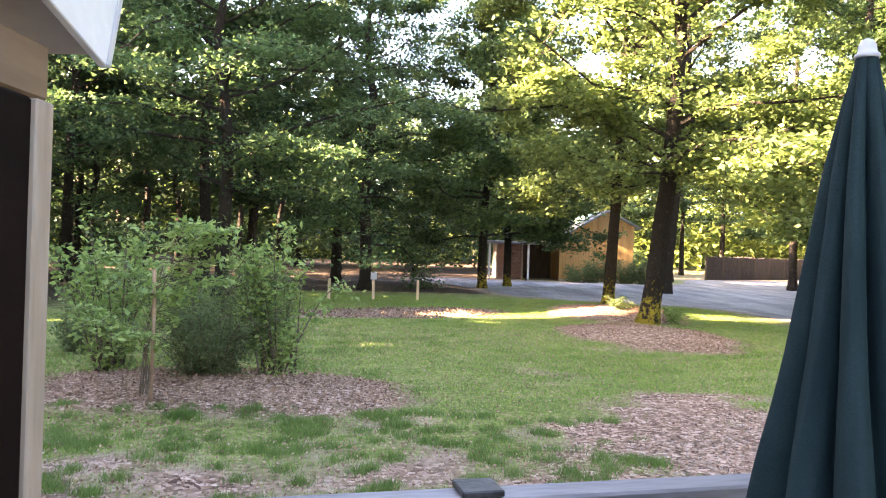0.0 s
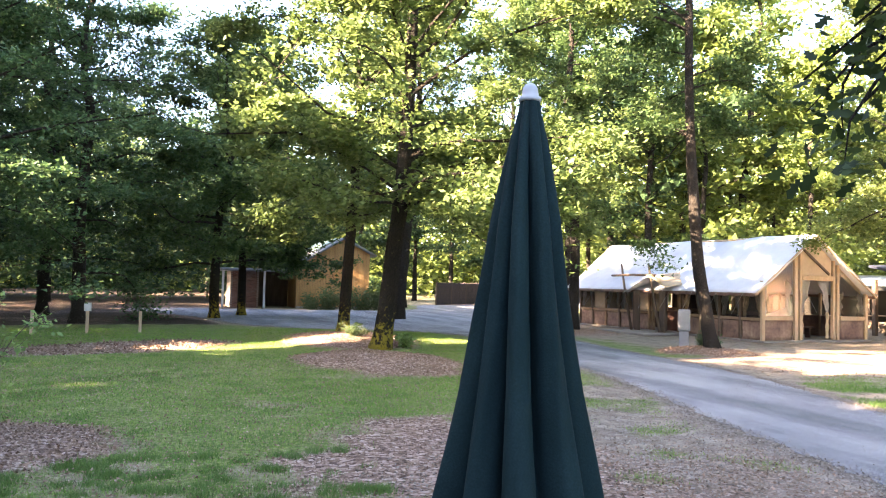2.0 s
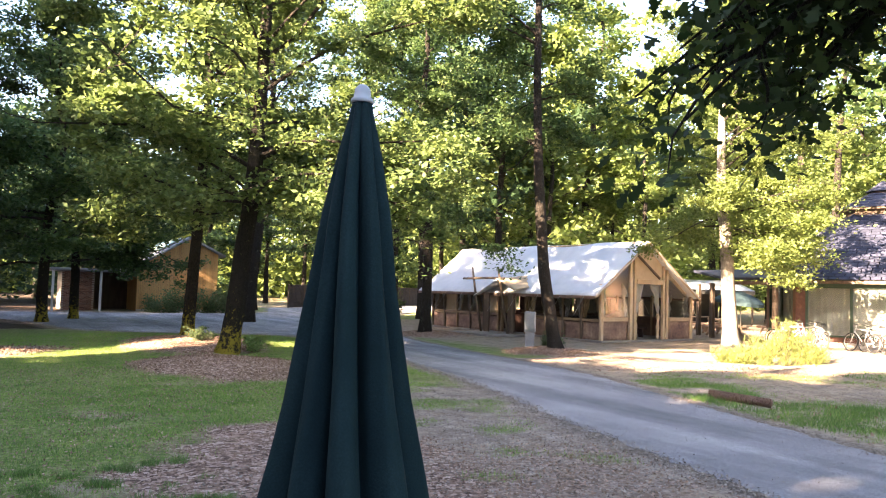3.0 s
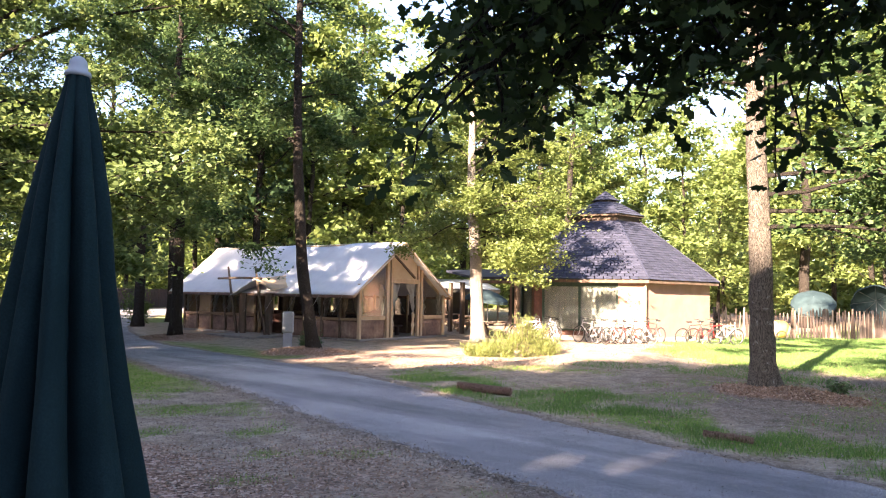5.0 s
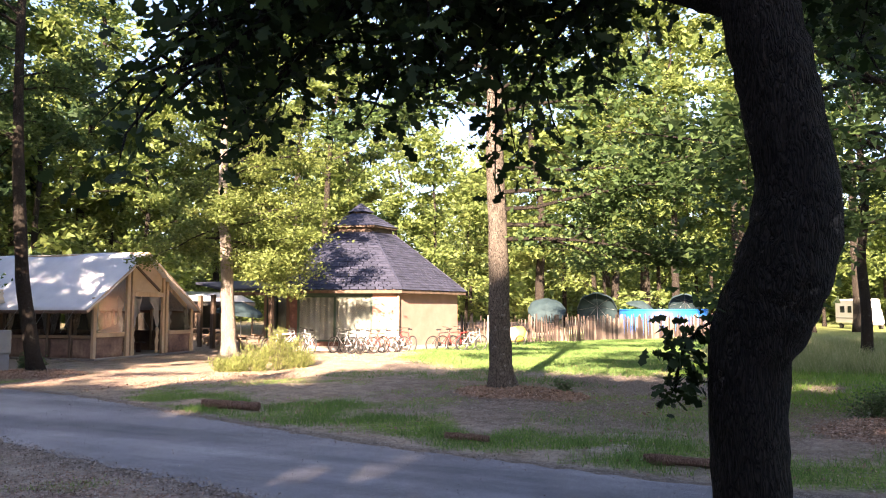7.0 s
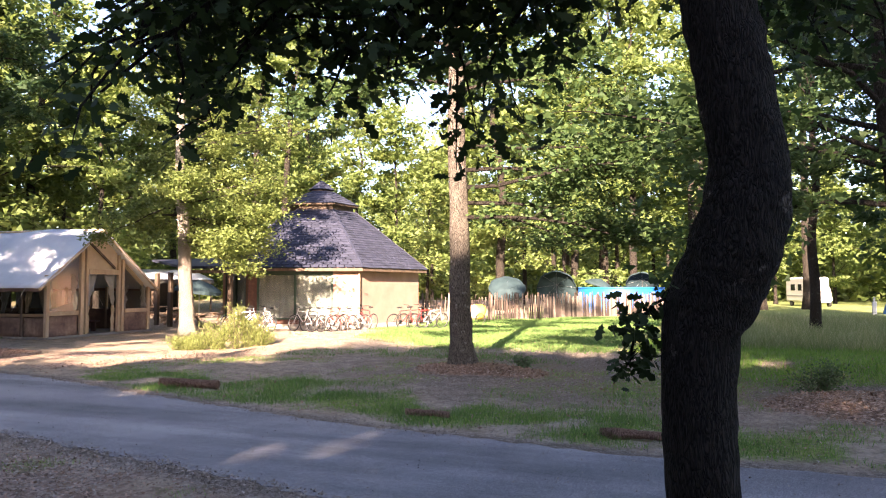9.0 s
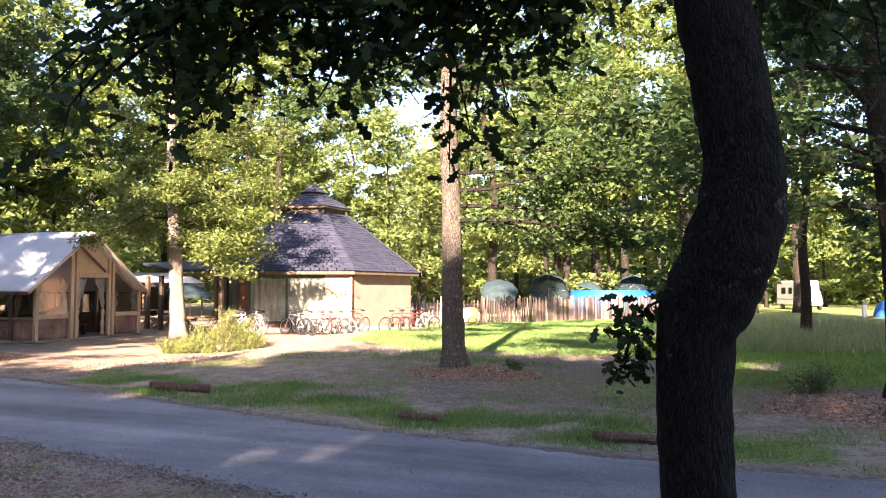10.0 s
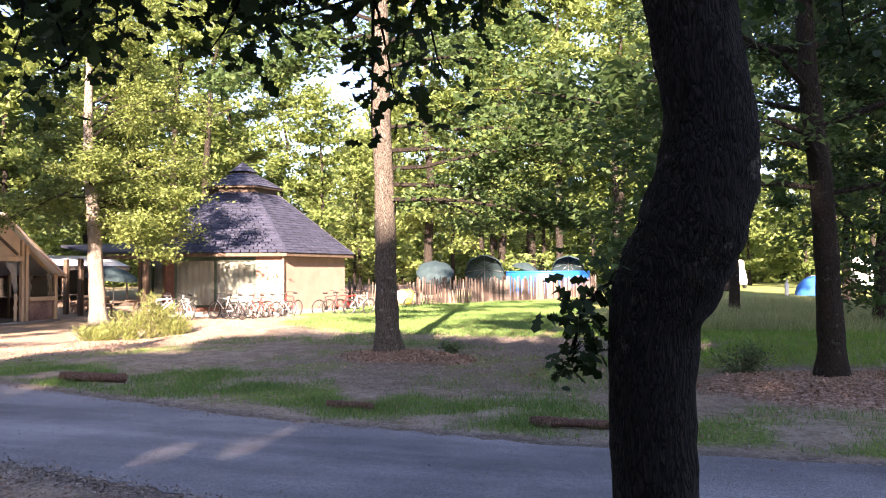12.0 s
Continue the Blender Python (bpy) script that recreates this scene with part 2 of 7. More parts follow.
def asphalt_material():
    """Worn asphalt: dark middle and paler dusty tracks that run with the lane, coarse grain, small cracks of grit."""
    mt = bpy.data.materials.new("asphalt")
    mt.use_nodes = True
    n, l = mt.node_tree.nodes, mt.node_tree.links
    bs = n["Principled BSDF"]
    tc = n.new("ShaderNodeTexCoord")

    def nz(scale, detail, stretch=(1, 1, 1), rough=0.6):
        mp = n.new("ShaderNodeMapping")
        mp.inputs["Scale"].default_value = stretch
        mp.inputs["Rotation"].default_value = (0, 0, radians(12))
        l.new(tc.outputs["Object"], mp.inputs[0])
        t = n.new("ShaderNodeTexNoise")
        t.inputs["Scale"].default_value, t.inputs["Detail"].default_value, t.inputs["Roughness"].default_value = scale, detail, rough
        l.new(mp.outputs[0], t.inputs[0])
        return t.outputs[0]

    def ramp(f, *stops):
        r = n.new("ShaderNodeValToRGB")
        e = r.color_ramp.elements
        while len(e) < len(stops):
            e.new(0.5)
        for i, (p, c) in enumerate(stops):
            e[i].position, e[i].color = p, (*c, 1)
        l.new(f, r.inputs[0])
        return r.outputs[0]

    track, patch, grain = nz(0.9, 4, (1, 0.12, 1)), nz(0.7, 6), nz(95, 4, (1, 1, 1), 0.75)
    m = n.new("ShaderNodeMix")
    m.inputs[0].default_value = 0.35
    l.new(track, m.inputs[2]), l.new(patch, m.inputs[3])
    base = ramp(m.outputs[0], (0.38, (0.145, 0.142, 0.152)), (0.5, (0.225, 0.22, 0.232)), (0.62, (0.325, 0.316, 0.325)))
    speck = ramp(grain, (0.36, (0.35, 0.35, 0.36)), (0.5, (0.95, 0.95, 0.95)), (0.66, (1.9, 1.87, 1.82)))
    mu = n.new("ShaderNodeMix")
    mu.data_type, mu.blend_type = "RGBA", "MULTIPLY"
    mu.inputs[0].default_value = 0.85
    l.new(base, mu.inputs[6]), l.new(speck, mu.inputs[7])
    l.new(mu.outputs[2], bs.inputs["Base Color"])
    bs.inputs["Roughness"].default_value = 0.92
    bs.inputs["Specular IOR Level"].default_value = 0.2
    b = n.new("ShaderNodeBump")
    b.inputs["Strength"].default_value, b.inputs["Distance"].default_value = 0.8, 0.015
    l.new(grain, b.inputs["Height"]), l.new(b.outputs[0], bs.inputs["Normal"])
    return mt


def bark_material(name, dark, mid, light, lichen, amount=0.62, rough_scale=60, foot=None):
    """Fissured bark: ridges between upright cracks, with blotches of lichen or moss, and moss climbing from the foot."""
    mt = bpy.data.materials.new(name)
    mt.use_nodes = True
    nt = mt.node_tree
    n, l = nt.nodes, nt.links
    bs = n["Principled BSDF"]
    tc = n.new("ShaderNodeTexCoord")
    mp = n.new("ShaderNodeMapping")
    mp.inputs["Scale"].default_value = (1, 1, 0.2)
    l.new(tc.outputs["Object"], mp.inputs[0])
    wob = n.new("ShaderNodeTexNoise")
    wob.inputs["Scale"].default_value, wob.inputs["Detail"].default_value = 12, 4
    l.new(mp.outputs[0], wob.inputs[0])
    mv = n.new("ShaderNodeMix")
    mv.data_type = "VECTOR"
    mv.inputs[0].default_value = 0.12
    l.new(mp.outputs[0], mv.inputs[4]), l.new(wob.outputs["Color"], mv.inputs[5])
    vo = n.new("ShaderNodeTexVoronoi")
    vo.feature = "DISTANCE_TO_EDGE"
    vo.inputs["Scale"].default_value = rough_scale
    l.new(mv.outputs[1], vo.inputs[0])
    crack = n.new("ShaderNodeMapRange")
    crack.inputs[2].default_value = 0.3
    l.new(vo.outputs["Distance"], crack.inputs[0])
    fine = n.new("ShaderNodeTexNoise")
    fine.inputs["Scale"].default_value, fine.inputs["Detail"].default_value = 55, 5
    l.new(mp.outputs[0], fine.inputs[0])
    hgt = n.new("ShaderNodeMath")
    hgt.operation = "MULTIPLY_ADD"
    hgt.inputs[1].default_value = 0.9
    l.new(fine.outputs[0], hgt.inputs[0]), l.new(crack.outputs[0], hgt.inputs[2])
    ramp = n.new("ShaderNodeValToRGB")
    e = ramp.color_ramp.elements
    e.new(0.5)
    for k, c in enumerate((dark, mid, light)):
        e[k].position, e[k].color = (0.25, 0.6, 1.0)[k], (*c, 1)
    l.new(hgt.outputs[0], ramp.inputs[0])
    blot = n.new("ShaderNodeTexNoise")
    blot.inputs["Scale"].default_value, blot.inputs["Detail"].default_value, blot.inputs["Roughness"].default_value = 7.5, 9, 0.7
    l.new(tc.outputs["Object"], blot.inputs[0])
    r = n.new("ShaderNodeMapRange")
    r.inputs[1].default_value, r.inputs[2].default_value = amount - 0.03, amount + 0.04
    l.new(blot.outputs[0], r.inputs[0])
    m = n.new("ShaderNodeMix")
    m.data_type = "RGBA"
    m.inputs[7].default_value = (*lichen, 1)
    l.new(r.outputs[0], m.inputs[0]), l.new(ramp.outputs[0], m.inputs[6])
    skin = m.outputs[2]
    if foot:
        sx = n.new("ShaderNodeSeparateXYZ")
        l.new(tc.outputs["Object"], sx.inputs[0])
        up = n.new("ShaderNodeMath")
        up.operation = "MULTIPLY_ADD"
        up.inputs[1].default_value, up.inputs[2].default_value = -0.16, 0.575
        l.new(sx.outputs[2], up.inputs[0])
        lo = n.new("ShaderNodeMath")
        lo.operation = "SUBTRACT"
        l.new(up.outputs[0], lo.inputs[0]), l.new(blot.outputs[0], lo.inputs[1])
        cl = n.new("ShaderNodeMapRange")
        cl.inputs[1].default_value, cl.inputs[2].default_value, cl.inputs[4].default_value = -0.03, 0.06, 0.9
        l.new(lo.outputs[0], cl.inputs[0])
        mm = n.new("ShaderNodeMix")
        mm.data_type = "RGBA"
        mm.inputs[7].default_value = (*foot, 1)
        l.new(cl.outputs[0], mm.inputs[0]), l.new(skin, mm.inputs[6])
        skin = mm.outputs[2]
    l.new(skin, bs.inputs["Base Color"])
    bs.inputs["Roughness"].default_value = 0.95
    bs.inputs["Specular IOR Level"].default_value = 0.2
    b = n.new("ShaderNodeBump")
    b.inputs["Strength"].default_value, b.inputs["Distance"].default_value = 1.0, 0.03
    l.new(hgt.outputs[0], b.inputs["Height"]), l.new(b.outputs[0], bs.inputs["Normal"])
    return mt


M_GROUND = ground_material()
M_ASPHALT = asphalt_material()
M_BARK = bark_material("oak_bark", (0.011, 0.009, 0.007), (0.024, 0.019, 0.015), (0.045, 0.037, 0.03), (0.1, 0.1, 0.08))
M_BARK_PALE = bark_material("pale_oak_bark", (0.014, 0.0115, 0.009), (0.066, 0.056, 0.045), (0.205, 0.178, 0.147), (0.4, 0.39, 0.36), 0.63)
# Copy of the oak bark paled so the trunk reads as sunlit.
M_BARK_SUN = bark_material("sunlit_oak_bark", (0.11, 0.095, 0.078), (0.23, 0.2, 0.168), (0.36, 0.315, 0.27), (0.34, 0.33, 0.3), 0.66)
# Bark lowered to near black for the shade under crown and eave.
M_BARK_E = bark_material("shaded_oak_bark", (0.004, 0.0035, 0.003), (0.0095, 0.0082, 0.0066), (0.025, 0.0215, 0.0175), (0.15, 0.14, 0.12), 0.665, 80)
# Bark darkened for crown shade; real foot moss brightened for the sun strip.
M_BARK_MOSS = bark_material("mossy_bark", (0.007, 0.0055, 0.0045), (0.016, 0.013, 0.01), (0.032, 0.026, 0.02), (0.1, 0.1, 0.035), 0.64, foot=(0.34, 0.27, 0.03))
# One oak leaf in several tones: shaded MID, WOOD, DARK; sunlit FAR, GOLD.
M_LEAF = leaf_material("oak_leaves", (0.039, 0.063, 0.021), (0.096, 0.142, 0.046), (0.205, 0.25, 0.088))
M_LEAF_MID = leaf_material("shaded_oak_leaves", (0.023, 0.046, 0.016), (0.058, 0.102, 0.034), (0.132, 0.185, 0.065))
M_LEAF_FAR = leaf_material("sunlit_wood_leaves", (0.05, 0.078, 0.021), (0.122, 0.17, 0.048), (0.255, 0.292, 0.094))
M_LEAF_WOOD = leaf_material("shaded_broad_oak_leaves", (0.023, 0.052, 0.022), (0.062, 0.118, 0.046), (0.135, 0.2, 0.085), 0.32, 0.45, 1.5)
M_LEAF_DARK = leaf_material("shaded_wood_leaves", (0.013, 0.03, 0.013), (0.034, 0.065, 0.026), (0.078, 0.12, 0.044), 0.34)
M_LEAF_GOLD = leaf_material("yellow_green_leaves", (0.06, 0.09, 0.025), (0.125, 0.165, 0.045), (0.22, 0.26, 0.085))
# Overhanging leaves darkened in colour to read as backlit silhouettes.
M_LEAF_NEAR = leaf_material("backlit_oak_leaves", (0.008, 0.018, 0.007), (0.022, 0.042, 0.013), (0.055, 0.09, 0.024), 0.3, 0.55)
M_SHRUB = leaf_material("shrub_leaves", (0.06, 0.11, 0.034), (0.17, 0.265, 0.085), (0.36, 0.46, 0.17))
M_BROOM = leaf_material("broom_leaves", (0.035, 0.06, 0.026), (0.09, 0.135, 0.06), (0.18, 0.235, 0.115))
M_GORSE = leaf_material("sunlit_shrub_leaves", (0.07, 0.095, 0.028), (0.165, 0.195, 0.058), (0.3, 0.32, 0.11))
M_GRASS = leaf_material("grass_blades", (0.055, 0.125, 0.022), (0.145, 0.265, 0.05), (0.31, 0.38, 0.1), 0.3, 0.6)
M_TUFT = leaf_material("green_tuft_blades", (0.042, 0.09, 0.026), (0.104, 0.188, 0.05), (0.205, 0.285, 0.09), 0.3, 0.6)
M_HAY = leaf_material("tall_meadow_grass", (0.09, 0.13, 0.05), (0.22, 0.25, 0.11), (0.52, 0.46, 0.31), 0.35, 0.6)
M_LITTER = leaf_material("dry_leaves", (0.09, 0.057, 0.038), (0.29, 0.19, 0.132), (0.58, 0.43, 0.33), 0.1, 0.8, 1.0)
M_CHIPS = leaf_material("bark_chips", (0.09, 0.055, 0.036), (0.19, 0.125, 0.088), (0.32, 0.225, 0.165), 0.0, 0.8, 1.0)
M_PARASOL = material("parasol_cloth", [(0.0064, 0.0165, 0.0178), (0.0106, 0.0252, 0.027), (0.0185, 0.04, 0.0425)], 5, 0.85, 0.15, 300, fine=0.4, trans=0.03)
M_PARASOL_POOL = material("faded_parasol_cloth", [(0.015, 0.034, 0.04), (0.024, 0.048, 0.056), (0.042, 0.075, 0.083)], 2, 0.8, 0.1, 200, trans=0.3)
M_PLASTIC_W = material("grey_white_plastic", [(0.36, 0.37, 0.38), (0.48, 0.48, 0.48)], 4, 0.45)
M_CANVAS = material("white_canvas", [(0.52, 0.53, 0.56), (0.62, 0.63, 0.66), (0.7, 0.71, 0.73)], 0.8, 0.8, 0.3, 3, trans=0.04)
M_SHEER = material("sheer_white_curtain", [(0.42, 0.41, 0.39), (0.56, 0.55, 0.53)], 3, 0.8, 0.2, 20, trans=0.5)
M_CANVAS_B = material("beige_canvas", [(0.42, 0.32, 0.21), (0.52, 0.4, 0.27), (0.58, 0.46, 0.32)], 1.5, 0.85, 0.25, 5, trans=0.1)
M_SKIRT = material("worn_canvas_skirt", [(0.09, 0.055, 0.045), (0.2, 0.125, 0.095), (0.34, 0.24, 0.17)], 1.6, 0.85, 0.3, 9)
M_POLE = material("pale_timber", [(0.34, 0.24, 0.15), (0.46, 0.33, 0.21), (0.55, 0.42, 0.28)], 5, 0.75, 0.35, 40, (1, 1, 0.15))
M_POLE_DARK = material("dark_timber", [(0.05, 0.033, 0.022), (0.09, 0.06, 0.04), (0.14, 0.1, 0.07)], 5, 0.8, 0.4, 40, (1, 1, 0.15))
M_DECK = material("deck_timber", [(0.13, 0.11, 0.1), (0.2, 0.175, 0.155), (0.28, 0.25, 0.22)], 5, 0.75, 0.4, 60, (0.2, 1, 1))
M_RAIL_TOP = material("weathered_rail", [(0.08, 0.078, 0.08), (0.15, 0.147, 0.15), (0.25, 0.245, 0.25)], 7, 0.7, 0.4, 60, (0.2, 1, 1))
M_BEAM = material("honey_timber", [(0.13, 0.08, 0.045), (0.2, 0.13, 0.075), (0.26, 0.18, 0.11)], 4, 0.75, 0.3, 40, (1, 0.15, 1))
M_RAIL = material("dark_painted_rail", [(0.018, 0.016, 0.016), (0.035, 0.032, 0.032), (0.075, 0.07, 0.068)], 7, 0.5, 0.4, 60, (0.2, 1, 1))
M_CLADDING = material("ochre_cladding", [(0.34, 0.18, 0.06), (0.46, 0.26, 0.095), (0.55, 0.33, 0.13)], 4, 0.8, 0.3, 30, (1, 1, 0.1), islands=0.3)
M_BRICK = material("red_brick", [(0.1, 0.046, 0.034), (0.16, 0.075, 0.054), (0.23, 0.118, 0.085)], 8, 0.9, 0.4, 60, spread=0.5)
M_MORTAR = material("mortar", [(0.3, 0.27, 0.23), (0.4, 0.37, 0.32)], 10, 0.95, 0.3, 80)
M_SLATE = material("slate_shingle", [(0.014, 0.016, 0.03), (0.021, 0.024, 0.044), (0.034, 0.037, 0.062)], 2.5, 0.7, 0.4, 30, islands=0.15, spread=0.3)
M_ROOFING = material("grey_roofing", [(0.1, 0.105, 0.115), (0.16, 0.165, 0.175), (0.22, 0.225, 0.235)], 2, 0.6, 0.3, 20, islands=0.3)
M_PLASTER = material("peach_plaster", [(0.24, 0.144, 0.11), (0.295, 0.178, 0.136), (0.345, 0.214, 0.168)], 1.8, 0.9, 0.25, 40)
M_CURTAIN = material("pale_curtain", [(0.24, 0.235, 0.21), (0.31, 0.305, 0.28)], 2, 0.85, 0.2, 20)
M_GREEN = material("dark_green_paint", [(0.015, 0.04, 0.025), (0.03, 0.065, 0.04)], 6, 0.5, 0.2, 50)
M_WATTLE = material("heather_screen", [(0.03, 0.023, 0.026), (0.066, 0.05, 0.052), (0.13, 0.102, 0.1)], 9, 0.95, 1.0, 45, (3, 3, 0.25), fine=0.5, spread=0.15)
M_PALE = material("chestnut_pale", [(0.042, 0.028, 0.022), (0.096, 0.069, 0.055), (0.19, 0.148, 0.12)], 4, 0.85, 0.5, 30, (1, 1, 0.15), spread=0.7)
M_WIRE = material("galvanised_wire", [(0.3, 0.3, 0.3), (0.4, 0.4, 0.4)], 10, 0.4, metal=1.0)
M_STEEL = material("steel", [(0.3, 0.3, 0.31), (0.42, 0.42, 0.43)], 10, 0.35, metal=1.0)
M_BLACK = material("black_rubber", [(0.012, 0.012, 0.012), (0.025, 0.025, 0.025)], 10, 0.7)
M_RED = material("red_paint", [(0.4, 0.02, 0.02), (0.52, 0.035, 0.03)], 5, 0.35)
M_SILVER = material("silver_paint", [(0.5, 0.5, 0.52), (0.65, 0.65, 0.66)], 5, 0.35)
M_BLUE_P = material("pool_blue", [(0.006, 0.09, 0.36), (0.01, 0.14, 0.46)], 3, 0.5)
M_TENT_BLUE = material("blue_tent_cloth", [(0.02, 0.11, 0.42), (0.035, 0.17, 0.55)], 2, 0.7, trans=0.15)
M_VAN = material("white_van_paint", [(0.5, 0.5, 0.5), (0.6, 0.6, 0.6)], 1, 0.35)
M_DARKGLASS = material("dark_window_glass", [(0.012, 0.015, 0.018), (0.025, 0.03, 0.035)], 1, 0.1)
M_YELLOW = material("yellow_cloth", [(0.5, 0.3, 0.04), (0.62, 0.4, 0.07)], 3, 0.7)
M_DARKIN = material("dark_brown_cloth", [(0.04, 0.02, 0.015), (0.08, 0.035, 0.028)], 3, 0.8)
M_WOOD_TABLE = material("picnic_timber", [(0.16, 0.1, 0.06), (0.26, 0.17, 0.11), (0.36, 0.26, 0.18)], 4, 0.8, 0.3, 40, (0.2, 1, 1))


def clear_material(name, tint, clear):
    """Thin clear sheet: mostly see-through, with a gloss."""
    mt = bpy.data.materials.new(name)
    mt.use_nodes = True
    n, l = mt.node_tree.nodes, mt.node_tree.links
    tr = n.new("ShaderNodeBsdfTransparent")
    tr.inputs[0].default_value = (*tint, 1)
    gl = n.new("ShaderNodeBsdfGlossy")
    gl.inputs["Roughness"].default_value = 0.12
    ms = n.new("ShaderNodeMixShader")
    ms.inputs[0].default_value = 1 - clear
    l.new(tr.outputs[0], ms.inputs[1]), l.new(gl.outputs[0], ms.inputs[2]), l.new(ms.outputs[0], n["Material Output"].inputs[0])
    return mt


M_CLEAR = clear_material("clear_sheet", (0.85, 0.85, 0.83), 0.9)
M_PANE = clear_material("window_glass", (0.93, 0.95, 0.94), 0.93)

# ---- ground and road ----
ROAD_EDGE = spline([(7.6, -40), (5.7, -12), (5.55, -3), (6.1, 2), (6.75, 5), (7.35, 8), (8.4, 12), (8.95, 15.5), (9.7, 19), (10.2, 23), (9.0, 26.8), (5.2, 28.6), (2.6, 31), (1.4, 35), (-0.6, 40), (-2.2, 43.5)], 320) + spline(
    [(-2.4, 46), (0, 47.2), (4, 46.4), (14.2, 48), (19, 59), (30, 66), (45, 76), (47, 70), (33, 58), (24, 47), (17.6, 36), (13.6, 26), (12.6, 20), (12.3, 16), (11.75, 12.5), (10.65, 9), (9.65, 5.5), (9.0, 2), (8.7, -1.5), (8.75, -12), (11, -40)], 380)
ROAD = np.array(ROAD_EDGE)[:, :2]


def road_distance(x, y):
    """Signed distance to the road's edge, negative inside, for arrays."""
    p = np.stack([x, y], -1)
    best = np.full(x.shape, 1e9)
    inside = np.zeros(x.shape, bool)
    rough = ROAD[::4]
    for a, b in zip(rough, np.roll(rough, -1, 0)):
        ab = b - a
        t = np.clip(((p - a) @ ab) / max(ab @ ab, 1e-9), 0, 1)
        best = np.minimum(best, np.hypot(*np.moveaxis(p - a - t[..., None] * ab, -1, 0)))
        cross = ((a[1] > y) != (b[1] > y)) & (x < ab[0] * (y - a[1]) / (ab[1] if abs(ab[1]) > 1e-9 else 1e-9) + a[0])
        inside ^= cross
    return np.where(inside, -best, best)


GX, GY = np.linspace(-20, 60, 401), np.linspace(-45, 85, 651)
GRID = road_distance(*np.meshgrid(GX, GY))


def in_road(x, y):
    """The same, read from a grid of 0.2 m."""
    u, w = np.clip((np.asarray(x) + 20) / 0.2, 0, 399.999), np.clip((np.asarray(y) + 45) / 0.2, 0, 649.999)
    i, j = u.astype(int), w.astype(int)
    u, w = u - i, w - j
    near = (GRID[j, i] * (1 - u) + GRID[j, i + 1] * u) * (1 - w) + (GRID[j + 1, i] * (1 - u) + GRID[j + 1, i + 1] * u) * w
    return np.where((np.abs(np.asarray(x) - 20) > 40) | (np.abs(np.asarray(y) - 20) > 65), 50.0, near)


def hill(x, y, cx, cy, rx, ry, turn=0.0):
    """A round hump of height 1 that falls to 0 at its rim."""
    c, s = math.cos(turn), math.sin(turn)
    u, v = ((x - cx) * c + (y - cy) * s) / rx, (-(x - cx) * s + (y - cy) * c) / ry
    return np.clip(1 - u * u - v * v, 0, 1)


def wavy(x, y, s, k=0.0):
    return (np.sin(x * s + 1.7 * np.sin(y * s * 0.7 + k) + k) + np.sin(y * s * 1.3 + 1.3 * np.sin(x * s * 0.6 - k) + 2 * k)) / 2


MOUNDS = ((-2.4, 8.95, 2.6, 1.75, 0.0, 0.14), (4.6, 16.4, 2.1, 2.9, 0.15, 0.16), (5.2, 22.5, 2.2, 3.9, 0.0, 0.24), (15.7, 4.8, 1.2, 1.6, -0.2, 0.13), (13.4, -3.2, 2.2, 2.8, 0.0, 0.14), (14.75, 18.3, 1.4, 1.4, 0.0, 0.16), (14.9, 26.6, 1.8, 1.8, 0, 0.15), (2.2, 37.5, 2.4, 2.6, 0.2, 0.25))


def height_at(x, y):
    x, y = np.asarray(x, float), np.asarray(y, float)
    z = 0.025 * wavy(x, y, 0.9) + 0.012 * wavy(x, y, 3.1, 1.0)
    for cx, cy, rx, ry, turn, h in MOUNDS:
        z = z + h * hill(x, y, cx, cy, rx, ry, turn)
    z = z + 0.22 * hill(x, y, 24, 12.0, 6.0, 3.0, 0.1)
    d = in_road(x, y)
    return z * np.clip(d / 1.2, 0, 1) - 0.05 * np.clip((-d - 0.05) / 0.4, 0, 1)


